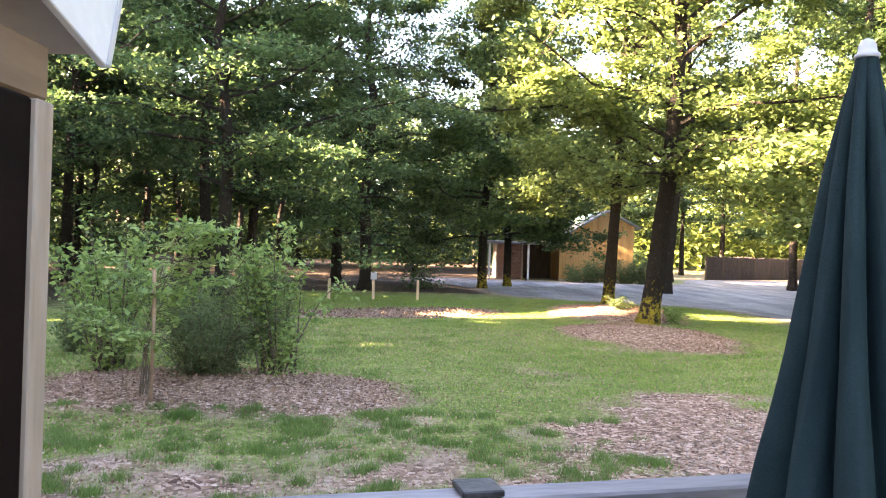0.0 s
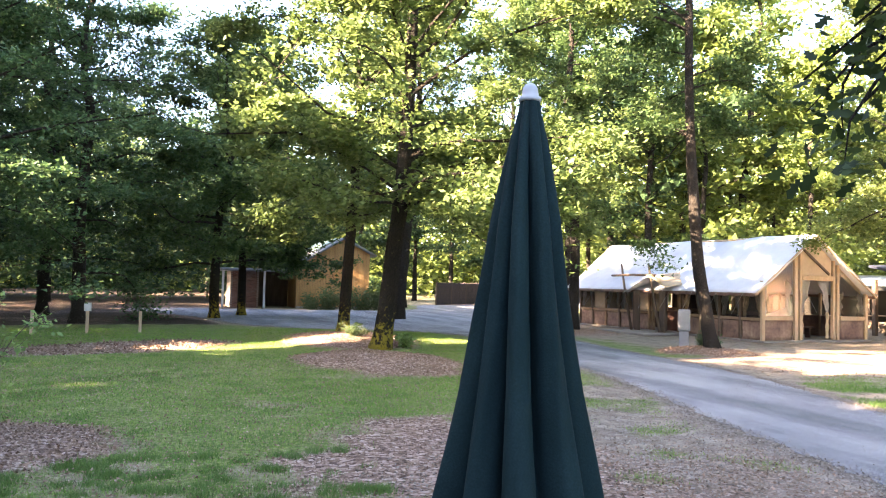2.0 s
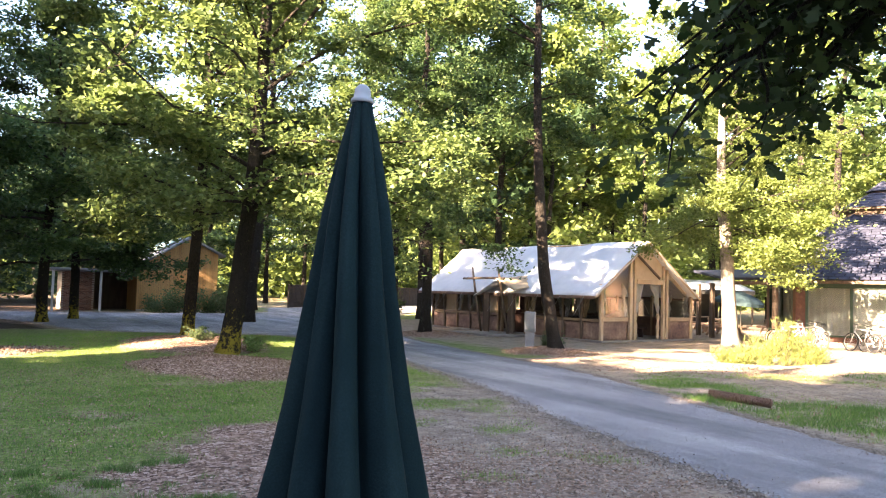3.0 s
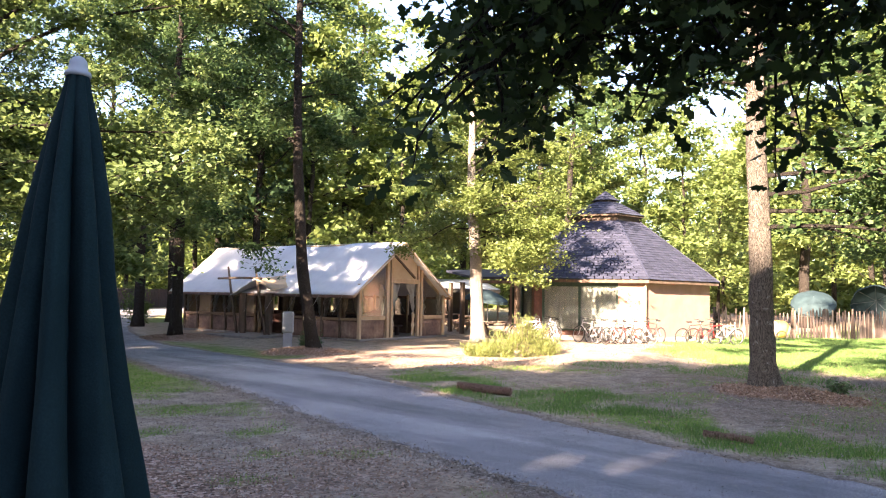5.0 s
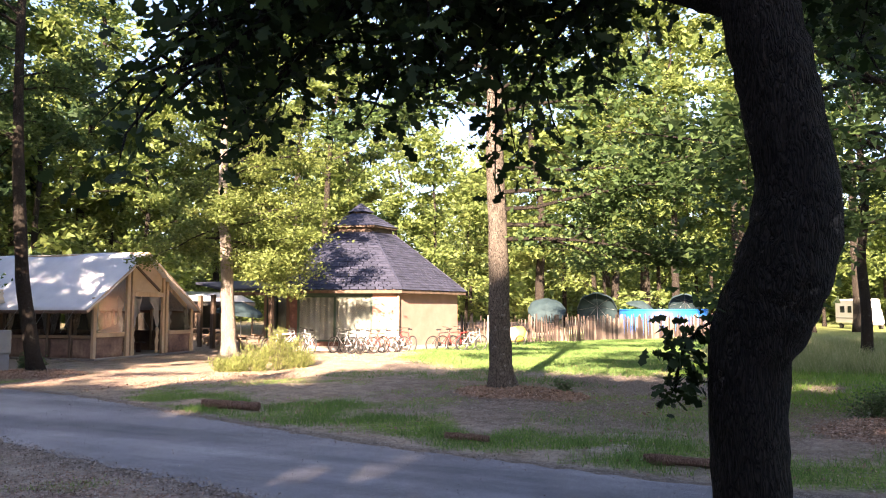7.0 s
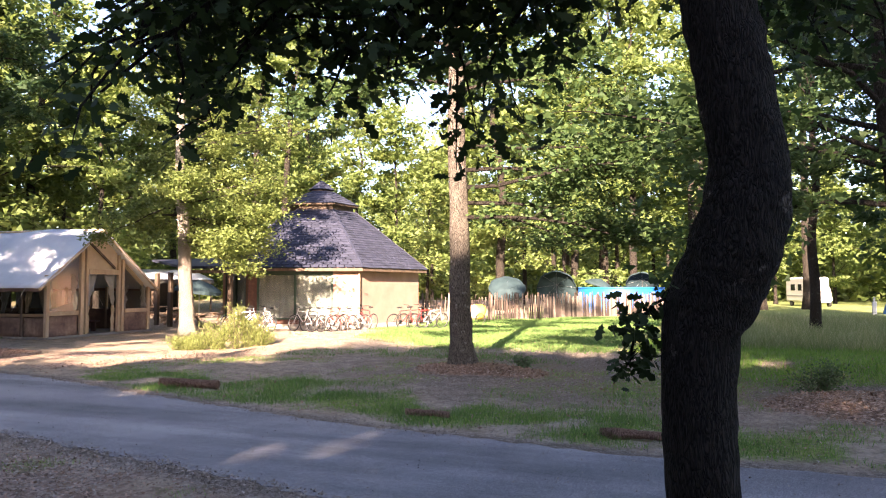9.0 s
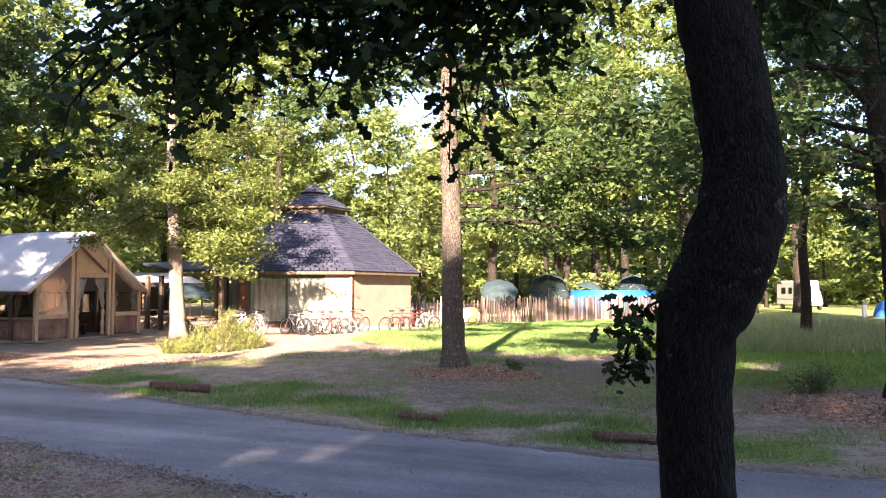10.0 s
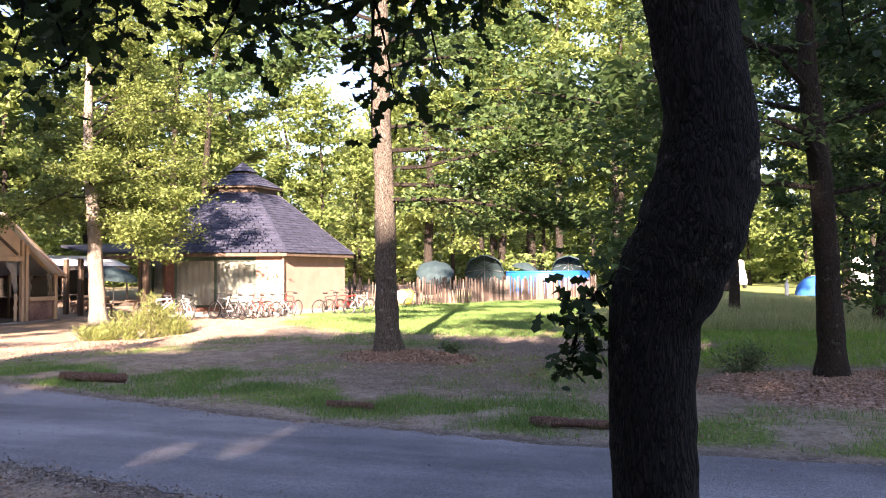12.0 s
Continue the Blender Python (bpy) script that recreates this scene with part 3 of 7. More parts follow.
def zones(x, y):
    """Weights of grass, fallen leaves and gravel."""
    w1, w2 = wavy(x, y, 0.8, 0.4), wavy(x, y, 2.3, 2.0)
    lawn = np.clip(1.3 - np.clip((9.2 - y + 0.25 * x) / 3.0, 0, 1) * (0.85 + 0.3 * w2 + 0.3 * wavy(x, y, 5.0, 1.1)) + 0.14 * w1 + 0.1 * w2, 0, 1)
    lawn = lawn * (1 - 0.5 * np.clip(wavy(x, y, 1.3, 0.8) + 0.6 * wavy(x, y, 3.7, 1.9) - 0.3, 0, 1) * np.clip((17 - y) / 3, 0, 1))
    bare = np.clip(((x - 0.5 - 0.72 * (y - 5.3)) / 1.3 + 0.45 * w1), 0, 1) * (y < 15.5) * (x < 10)
    bare = np.clip(bare * np.clip((14.5 - y) / 3, 0, 1), 0, 1)
    grass = lawn * (1 - bare * np.clip(0.72 + 0.34 * w2 + 0.2 * wavy(x, y, 4.4, 0.9), 0.3, 1))
    leaf = np.clip(0.85 * bare * (y < 10) * np.clip((4.6 - x + 0.6 * w1) / 1.5, 0.1, 1) + 0.6 * np.clip((8.6 - y) / 2, 0, 1) * (x > -5) * (0.6 + 0.4 * w1), 0, 1)
    leaf = np.maximum(leaf, 0.75 * np.clip(1 - grass, 0, 1) * (x < 3.2))
    gravel = 0.42 * bare * (y > 5)
    brown = hill(x, y, 3.1, 7.4, 2.0, 3.0, -0.35)
    brown = np.clip(1.8 * brown + np.clip(4 * brown, 0, 1) * (0.5 * w2 + 0.5 * wavy(x, y, 4.6, 0.3) - 0.12), 0, 1)
    grass, leaf = grass * (1 - 0.85 * brown), np.maximum(leaf, 0.9 * brown)
    over = np.clip((x - 8.4) / 0.8, 0, 1) * (y < 17)
    patch = np.clip(0.52 + 0.3 * w1 + 0.2 * w2, 0, 1)
    verge = np.exp(-(((x - 10.3 - 0.25 * (y - 2)) / 1.35) ** 2)) * (y < 12)
    far_lawn = np.clip((x - 20.5 - 0.15 * (y - 5)) / 2, 0, 1) * np.clip((14.5 - y) / 2, 0, 1)
    meadow = np.clip((x - 15.5) / 2, 0, 1) * np.clip((1.5 - y) / 2, 0, 1)
    meadow = meadow * (1 - np.clip(1.5 * hill(x, y, 24, -2.2, 7, 0.8, -0.25), 0, 1))
    g2 = np.clip(np.maximum.reduce([0.58 * patch, verge * np.clip(0.66 + 0.55 * w2 + 0.35 * wavy(x, y, 4.1, 0.7), 0, 1), far_lawn, meadow]), 0, 1)
    sand = hill(x, y, 20.5, 15.5, 10, 5.5, -0.1)
    g2 = g2 * (1 - np.clip(1.6 * sand, 0, 1) * (y > 11.2))
    grass = grass * (1 - over) + g2 * over
    leaf = leaf * (1 - over) + 0.17 * over * patch
    gravel = gravel * (1 - over) + over * np.clip(0.75 * hill(x, y, 17, 2, 7, 8) + 0.25, 0, 1) * (1 - np.clip(2 * sand, 0, 1))
    wood = np.clip((y - 29.5 - 0.1 * x + 1.2 * w1) / 3, 0, 1) * (x < 3) + np.clip((y - 29) / 3, 0, 1) * (x >= 3) * (x < 15) * 0.6
    wood = np.maximum(wood, np.clip((np.hypot(x - 10, y - 5) - 52) / 4, 0, 1) * 0.7 * (y > 20))
    wood = np.maximum(wood, np.clip((-x - 9) / 3, 0, 1) * (y < 20) * 0.8)
    camp = np.clip((x - 13) / 1.5, 0, 1) * (y > 17) * (y < 40)
    leaf = np.maximum(leaf, 0.62 * np.clip(2 * sand, 0, 1) * np.clip((19.5 - x) / 2, 0, 1) * (0.75 + 0.4 * w2))
    grass = grass * (1 - 0.8 * wood) * (1 - 0.75 * camp)
    leaf = np.maximum(leaf * (1 - camp), 0.85 * wood + 0.35 * camp)
    for cx, cy, rx, ry, turn, h in MOUNDS:
        k = hill(x, y, cx, cy, rx, ry, turn)
        k = np.clip(2.2 * k + 0.3 * np.clip(6 * k, 0, 1) * w2, 0, 1)
        grass, leaf = grass * (1 - k), np.maximum(leaf * (1 - k), k)
    chips = np.clip(2 * hill(x, y, -1.6, 20.6, 4.6, 1.9, 0.5), 0, 1)
    grass, leaf = grass * (1 - 0.85 * chips), np.maximum(leaf, 0.75 * chips)
    gravel = np.maximum(gravel, 0.35 * chips)
    shoulder = np.clip(1 - in_road(x, y) / 0.55, 0, 1)
    return grass * (1 - 0.85 * shoulder), leaf * (1 - 0.7 * shoulder), np.maximum(gravel, shoulder)


def shaded_humus(x, y):
    """Weight of the wood floor's rotted leaves, darkened further for the shade there."""
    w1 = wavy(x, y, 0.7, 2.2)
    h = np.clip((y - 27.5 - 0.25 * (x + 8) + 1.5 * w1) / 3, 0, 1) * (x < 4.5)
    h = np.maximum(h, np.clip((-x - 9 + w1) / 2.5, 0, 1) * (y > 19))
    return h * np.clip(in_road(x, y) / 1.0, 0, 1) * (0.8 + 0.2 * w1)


def ground():
    def steps(lo, hi, a, b, fine):
        near = list(np.arange(a, b, fine))
        out, s = [], fine
        v = b
        while v < hi:
            out.append(v)
            s *= 1.16
            v += s
        left, s, v = [], fine, a
        while v > lo:
            s *= 1.16
            v -= s
            left.append(v)
        return np.array(left[::-1] + near + out + [hi])

    xs, ys = steps(-900, 900, -8, 24, 0.22), steps(-900, 900, -6, 28, 0.22)
    gx, gy = np.meshgrid(xs, ys)
    gz = height_at(gx, gy)
    nx, ny = len(xs), len(ys)
    me = bpy.data.meshes.new("ground")
    idx = np.arange(nx * ny).reshape(ny, nx)
    quads = np.stack([idx[:-1, :-1], idx[:-1, 1:], idx[1:, 1:], idx[1:, :-1]], -1).reshape(-1, 4)
    me.vertices.add(nx * ny)
    me.vertices.foreach_set("co", np.stack([gx, gy, gz], -1).astype(np.float32).ravel())
    me.loops.add(quads.size)
    me.loops.foreach_set("vertex_index", quads.astype(np.int32).ravel())
    me.polygons.add(len(quads))
    me.polygons.foreach_set("loop_start", np.arange(0, quads.size, 4, dtype=np.int32))
    me.polygons.foreach_set("use_smooth", np.ones(len(quads), bool))
    me.update(calc_edges=True)
    g, f, b = zones(gx, gy)
    at = me.color_attributes.new("zone", "FLOAT_COLOR", "POINT")
    at.data.foreach_set("color", np.stack([g, f, b, shaded_humus(gx, gy)], -1).astype(np.float32).ravel())
    tagged(part("ground", me, M_GROUND), "patchy grass, bare earth and fallen oak leaves", "ground", kind="structure")


def road():
    bm = bmesh.new()
    rng = random.Random(3)
    vs = [bm.verts.new((x + rng.uniform(-0.07, 0.07), y + rng.uniform(-0.05, 0.05), 0.006)) for x, y in ROAD]
    es = [bm.edges.new((vs[i], vs[(i + 1) % len(vs)])) for i in range(len(vs))]
    top = [g for g in bmesh.ops.triangle_fill(bm, edges=es, use_beauty=True)["geom"] if isinstance(g, bmesh.types.BMFace)]
    for fc in top:
        if fc.normal.z < 0:
            fc.normal_flip()
    low = [bm.verts.new((v.co.x, v.co.y, -0.08)) for v in vs]
    for i in range(len(vs)):
        j = (i + 1) % len(vs)
        bm.faces.new((vs[i], low[i], low[j], vs[j]))
    tagged(part("road", bm, M_ASPHALT), "worn grey asphalt lane with crumbling edges", "road", kind="structure")


ground()
road()

# ---- trees ----
OAK = [(0.0, 0.0), (0.05, 0.17), (0.17, 0.24), (0.09, 0.36), (0.27, 0.5), (0.14, 0.6), (0.22, 0.8), (0.0, 1.0)]
OAK = np.array(OAK + [(-x, y) for x, y in OAK[-2:0:-1]])
SPEAR = np.array([(-0.3, 0.12), (0.32, 0.3), (0.0, 1.0)])
DIAMOND = np.array([(0, 0), (0.3, 0.42), (0, 1), (-0.3, 0.42)])


def leaves(name, centres, size, rng, shape=DIAMOND, lift=0.6, droop=0.0, vary=0.35):
    """A mesh with one leaf at each centre."""
    n = len(centres)
    axis = rng.normal(size=(n, 3))
    axis[:, 2] = axis[:, 2] * 0.5 - droop
    axis /= np.linalg.norm(axis, axis=1)[:, None] + 1e-9
    up = rng.normal(size=(n, 3)) * 0.6 + (0, 0, lift)
    side = np.cross(axis, up)
    side /= np.linalg.norm(side, axis=1)[:, None] + 1e-9
    nrm = np.cross(side, axis)
    s = size * (1 + vary * rng.uniform(-1, 1, n))[:, None]
    k = len(shape)
    v = np.empty((n, k, 3))
    for i, (a, b) in enumerate(shape):
        curl = -0.25 * abs(a) - 0.18 * (b - 0.5) ** 2
        v[:, i] = centres + s * (side * a + axis * b + nrm * curl)
    return same_polys(name, v.reshape(-1, 3), k)


def limb_path(start, way, length, rng, n=5, rise=0.15, bend=0.18):
    pts, p, d = [Vector(start)], Vector(start), Vector(way).normalized()
    for _ in range(n):
        p = p + d * (length / n)
        pts.append(p.copy())
        d = (d + Vector(rng.normal(size=3)) * bend + Vector((0, 0, rise))).normalized()
    return pts


def oak(name, seed, height, bole, r0, spread, limbs, n_leaves, size, leaf_mat, label, bark=None, path=None, flat=0.4, tuft=0.5, top=1.0, category="tree", sides=10, m=None, twig_n=5, low=0.75, group="", shape=DIAMOND, boughs=(), avoid=None, rise=1.0, dense=0.9):
    """A broadleaf tree: tapered trunk with a flared foot, limbs, twigs and a crown of single leaves in loose layers."""
    rng = np.random.default_rng(seed)
    bark = bark or M_BARK
    root = thing(name, label, category, m, group)
    if path is None:
        lean = rng.normal(size=2) * 0.025 * height
        path = [(0, 0, -0.1)] + [(lean[0] * t**1.3 + rng.normal() * 0.02 * height * t, lean[1] * t**1.3 + rng.normal() * 0.02 * height * t, height * t) for t in np.linspace(0.12, 1, 8)]
    trunk = [Vector(p) for p in spline(path, 26)]
    zmax = trunk[-1].z
    radii = []
    for p in trunk:
        t = max(0, p.z) / zmax
        radii.append(r0 * (1 - 0.85 * t**1.1) * (1 + 0.5 * math.exp(-max(p.z, 0) / (0.9 * r0))))
    v, f = [], []
    tube(trunk, radii, sides, v, f, 0.16)
    part("trunk", mesh_of("trunk", v, f, True), bark, root)
    v, f = [], []
    tips, weights = [], []
    for i in range(limbs + len(boughs)):
        t = bole / zmax + (1 - bole / zmax) * ((i + rng.uniform(0, 0.8)) / limbs) ** dense * 0.97
        j = min(len(trunk) - 2, max(k for k in range(len(trunk)) if k == 0 or trunk[k].z <= t * zmax))
        base, rb = trunk[j].lerp(trunk[j + 1], rng.uniform(0, 1)), radii[j]
        az = i * 2.4 + rng.normal() * 0.35
        u = (t - bole / zmax) / (1 - bole / zmax)
        reach = spread * (low + (1.15 - low) * math.sin(min(1, u * 1.9) * math.pi / 2)) * (1 - 0.62 * max(0, u - 0.35) / 0.65) * rng.uniform(0.75, 1.12)
        el = (0.25 + 0.85 * u) * rise + rng.normal() * 0.12
        if avoid and u < 0.6 and avoid[0] < math.degrees(az) % 360 < avoid[1]:
            az += math.pi
        if i >= limbs:
            z0, az, reach, el = boughs[i - limbs]
            az = radians(az)
            j = min(range(len(trunk)), key=lambda k: abs(trunk[k].z - z0))
            base, rb, u = trunk[j], radii[j], 0.4
        pts = limb_path(base, (math.cos(az) * math.cos(el), math.sin(az) * math.cos(el), math.sin(el)), reach, rng, 5, 0.02 - 0.1 * (1 - u))
        rl = min(rb * 0.35, 0.0085 * reach + 0.012)
        tube(pts, [rl * (1 - 0.8 * k / 5) for k in range(6)], 6 if sides > 5 else 3, v, f, 0.1, False)
        for k in range(twig_n):
            s = 0.3 + 0.7 * (k + rng.uniform(0, 1)) / twig_n
            q = min(4, int(s * 5))
            b = pts[q].lerp(pts[q + 1], s * 5 - q if s * 5 - q < 1 else 1)
            d = (pts[q + 1] - pts[q]).normalized() + Vector(rng.normal(size=3)) * 0.75
            d.z = d.z * 0.55
            tw = limb_path(b, d, reach * rng.uniform(0.2, 0.38), rng, 3, 0.02, 0.25)
            tube(tw, [rl * 0.35, rl * 0.25, rl * 0.16, 0.004], 3, v, f, 0, False)
            for w in tw[1:]:
                tips.append(w)
                weights.append(1.0)
        tips.append(pts[-1])
        weights.append(1.4)
        for k in (1, 2, 3):
            tips.append(pts[k])
            weights.append(0.7)
    tagged(part("branchwork", mesh_of("branchwork", v, f, True), M_BARK, root), kind="stuff")
    tips = np.array([tuple(t) for t in tips])
    weights = np.array(weights) * rng.uniform(0.1, 1.6, len(weights)) ** 1.8
    pick = rng.choice(len(tips), n_leaves, p=weights / weights.sum())
    radius = tuft * rng.uniform(0.55, 1.3, len(tips))[pick][:, None]
    off = rng.normal(size=(n_leaves, 3)) * (0.62, 0.62, 0.62 * flat)
    part("crown", leaves("crown", tips[pick] + off * radius, size, rng, shape, 1.0), leaf_mat, root)
    return root


def at_ground(x, y, turn=0.0, scale=1.0):
    return pose(x, y, float(height_at(np.array([x]), np.array([y]))[0]) - 0.03, 0, 0, turn) @ Matrix.Scale(scale, 4)


# the oaks round the lawn and the lane, one by one
oak("oak_tree", 11, 15, 3.7, 0.2, 4.2, 22, 36000, 0.16, M_LEAF, "slender oak with a mossy foot on the leaf mound", M_BARK_MOSS, [(0, 0, -0.1), (0.06, 0, 1.2), (0.14, 0, 2.8), (0.2, 0, 4.4), (0.35, 0.1, 8), (0.3, 0.2, 15)], m=at_ground(5.32, 24.2), dense=1.5)
oak("oak_tree", 12, 16, 3.7, 0.26, 4.9, 40, 104000, 0.145, M_LEAF, "sunlit oak with leaning trunk and wide crown", M_BARK_MOSS, [(-0.1, 0, -0.1), (0.05, 0, 1.1), (0.2, 0, 2.6), (0.36, 0, 4.2), (0.45, -0.1, 6.2), (0.6, 0.1, 10), (0.5, 0.2, 16)], m=at_ground(5.5, 19.5), dense=1.7, low=1.0, boughs=((4.2, 0, 4.6, -0.08), (4.4, -35, 4.6, -0.05), (4.0, -62, 4.0, -0.08), (4.6, 32, 4.4, 0.0), (4.3, -16, 5.2, -0.1), (4.8, 14, 5.2, 0.0)))
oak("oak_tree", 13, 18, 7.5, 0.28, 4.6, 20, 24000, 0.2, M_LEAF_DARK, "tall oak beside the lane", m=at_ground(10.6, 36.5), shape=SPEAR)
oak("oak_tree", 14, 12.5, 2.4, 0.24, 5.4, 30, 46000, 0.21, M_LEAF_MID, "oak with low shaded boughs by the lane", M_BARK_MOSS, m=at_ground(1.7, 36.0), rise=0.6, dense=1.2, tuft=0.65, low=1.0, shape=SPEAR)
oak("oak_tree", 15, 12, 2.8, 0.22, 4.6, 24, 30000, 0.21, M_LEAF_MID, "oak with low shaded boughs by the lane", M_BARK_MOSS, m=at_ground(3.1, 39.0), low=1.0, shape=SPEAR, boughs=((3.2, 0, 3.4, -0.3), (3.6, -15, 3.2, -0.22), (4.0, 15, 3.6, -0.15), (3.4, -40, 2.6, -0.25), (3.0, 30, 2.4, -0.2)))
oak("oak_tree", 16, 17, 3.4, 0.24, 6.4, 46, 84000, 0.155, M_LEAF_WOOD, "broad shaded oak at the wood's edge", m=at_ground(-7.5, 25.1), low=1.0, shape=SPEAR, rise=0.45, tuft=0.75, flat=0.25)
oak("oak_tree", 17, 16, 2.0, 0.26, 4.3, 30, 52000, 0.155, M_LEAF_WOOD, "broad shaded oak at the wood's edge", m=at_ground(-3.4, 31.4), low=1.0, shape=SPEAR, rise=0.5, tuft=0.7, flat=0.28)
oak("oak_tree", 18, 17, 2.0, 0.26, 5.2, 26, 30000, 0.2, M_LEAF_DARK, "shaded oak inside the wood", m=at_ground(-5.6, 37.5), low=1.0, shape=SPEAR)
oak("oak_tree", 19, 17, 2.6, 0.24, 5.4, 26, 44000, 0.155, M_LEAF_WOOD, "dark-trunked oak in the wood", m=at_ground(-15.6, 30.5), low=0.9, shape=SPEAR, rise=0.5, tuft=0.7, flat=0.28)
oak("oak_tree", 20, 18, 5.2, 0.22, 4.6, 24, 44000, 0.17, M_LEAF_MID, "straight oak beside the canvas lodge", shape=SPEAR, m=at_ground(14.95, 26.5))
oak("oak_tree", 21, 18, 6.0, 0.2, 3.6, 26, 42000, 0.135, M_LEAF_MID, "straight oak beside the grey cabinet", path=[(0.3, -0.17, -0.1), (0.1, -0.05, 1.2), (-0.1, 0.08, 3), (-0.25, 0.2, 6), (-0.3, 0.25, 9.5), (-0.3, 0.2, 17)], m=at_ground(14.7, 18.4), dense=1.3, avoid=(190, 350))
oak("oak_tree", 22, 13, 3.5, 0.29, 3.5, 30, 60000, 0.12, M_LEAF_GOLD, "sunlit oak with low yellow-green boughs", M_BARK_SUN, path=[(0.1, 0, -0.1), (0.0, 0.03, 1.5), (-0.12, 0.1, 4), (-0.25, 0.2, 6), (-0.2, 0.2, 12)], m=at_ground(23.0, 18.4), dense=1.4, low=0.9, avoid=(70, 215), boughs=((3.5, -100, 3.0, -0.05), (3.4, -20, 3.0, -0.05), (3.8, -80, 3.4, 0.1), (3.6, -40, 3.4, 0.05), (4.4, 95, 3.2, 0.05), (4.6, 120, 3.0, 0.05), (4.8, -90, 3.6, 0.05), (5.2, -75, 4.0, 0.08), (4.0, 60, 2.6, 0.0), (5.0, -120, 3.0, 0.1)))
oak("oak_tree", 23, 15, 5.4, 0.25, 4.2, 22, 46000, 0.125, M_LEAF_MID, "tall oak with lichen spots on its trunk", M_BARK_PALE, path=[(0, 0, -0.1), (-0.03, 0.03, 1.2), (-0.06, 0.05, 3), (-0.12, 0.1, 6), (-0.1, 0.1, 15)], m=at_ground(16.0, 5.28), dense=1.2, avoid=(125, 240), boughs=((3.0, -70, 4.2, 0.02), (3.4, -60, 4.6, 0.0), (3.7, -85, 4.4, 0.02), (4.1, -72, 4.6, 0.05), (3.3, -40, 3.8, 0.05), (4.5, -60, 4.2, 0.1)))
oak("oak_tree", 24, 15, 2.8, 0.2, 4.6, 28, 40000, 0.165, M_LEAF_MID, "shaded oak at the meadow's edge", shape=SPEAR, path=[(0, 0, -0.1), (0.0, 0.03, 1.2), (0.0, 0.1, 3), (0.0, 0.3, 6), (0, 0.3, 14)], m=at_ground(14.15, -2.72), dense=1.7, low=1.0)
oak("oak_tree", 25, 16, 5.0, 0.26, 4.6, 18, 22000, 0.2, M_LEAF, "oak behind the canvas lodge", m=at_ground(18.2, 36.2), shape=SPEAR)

oak("oak_tree", 36, 21, 6.5, 0.26, 5.2, 24, 20000, 0.25, M_LEAF, "tall oak beside the car park", m=at_ground(20.5, 45.0), shape=SPEAR, dense=0.8)
oak("oak_tree", 37, 21, 7.5, 0.26, 5.0, 24, 20000, 0.25, M_LEAF, "tall oak beside the car park", m=at_ground(15.6, 53.5), shape=SPEAR, dense=0.8)

for seed, x, y in ((26, 27.0, -6.8), (27, 21.5, -10.0), (28, 33.0, -3.2), (29, 19.0, -6.6)):
    oak("oak_tree", seed, 15, 4.4 if seed != 28 else 5.5, 0.2, 5.0, 24, 26000, 0.2, M_LEAF_DARK, "shaded oak beyond the meadow's edge", m=at_ground(x, y), shape=SPEAR)

# three kinds of wood trees, repeated through the woods
wood = [
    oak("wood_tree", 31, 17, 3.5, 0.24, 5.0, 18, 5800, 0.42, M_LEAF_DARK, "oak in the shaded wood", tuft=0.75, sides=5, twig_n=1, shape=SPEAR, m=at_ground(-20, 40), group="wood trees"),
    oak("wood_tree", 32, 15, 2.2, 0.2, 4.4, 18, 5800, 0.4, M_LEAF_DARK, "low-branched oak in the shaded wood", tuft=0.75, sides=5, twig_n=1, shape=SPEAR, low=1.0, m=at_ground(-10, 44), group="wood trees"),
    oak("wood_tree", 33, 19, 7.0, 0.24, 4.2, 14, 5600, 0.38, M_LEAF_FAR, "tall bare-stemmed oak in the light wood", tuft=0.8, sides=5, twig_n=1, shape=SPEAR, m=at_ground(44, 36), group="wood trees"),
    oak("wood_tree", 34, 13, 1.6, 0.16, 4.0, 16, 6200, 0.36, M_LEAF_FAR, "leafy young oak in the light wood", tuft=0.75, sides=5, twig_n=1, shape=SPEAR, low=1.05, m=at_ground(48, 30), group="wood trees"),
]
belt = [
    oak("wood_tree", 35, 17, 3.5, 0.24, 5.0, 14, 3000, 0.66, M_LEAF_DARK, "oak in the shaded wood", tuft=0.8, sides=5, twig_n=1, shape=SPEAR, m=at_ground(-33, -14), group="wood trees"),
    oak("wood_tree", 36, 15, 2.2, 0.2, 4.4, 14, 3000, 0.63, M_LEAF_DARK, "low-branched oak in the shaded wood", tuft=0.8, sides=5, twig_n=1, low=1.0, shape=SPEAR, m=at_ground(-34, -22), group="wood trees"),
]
placed = [(80, -7.2), (72, -6), (-20, 40), (-10, 44), (44, 36), (48, 30), (1.7, 36), (3.1, 39), (-3.4, 31.6), (-7.6, 27), (-14.5, 29.5), (-5.6, 37.5), (10.6, 36.5), (18.2, 36.2), (20.5, 45), (15.6, 53.5)]
prng = random.Random(5)


def scatter(count, spot, kinds, gap=4.2, lo=0.85, hi=1.2):
    done, tries = 0, 0
    while done < count and tries < 4000:
        tries += 1
        x, y = spot()
        if min(math.hypot(x - a, y - b) for a, b in placed) < gap or float(in_road(np.array([x]), np.array([y]))[0]) < 1.5:
            continue
        placed.append((x, y))
        copy_thing(prng.choice([wood[k] for k in kinds]), at_ground(x, y, prng.uniform(0, 360), prng.uniform(lo, hi)))
        done += 1


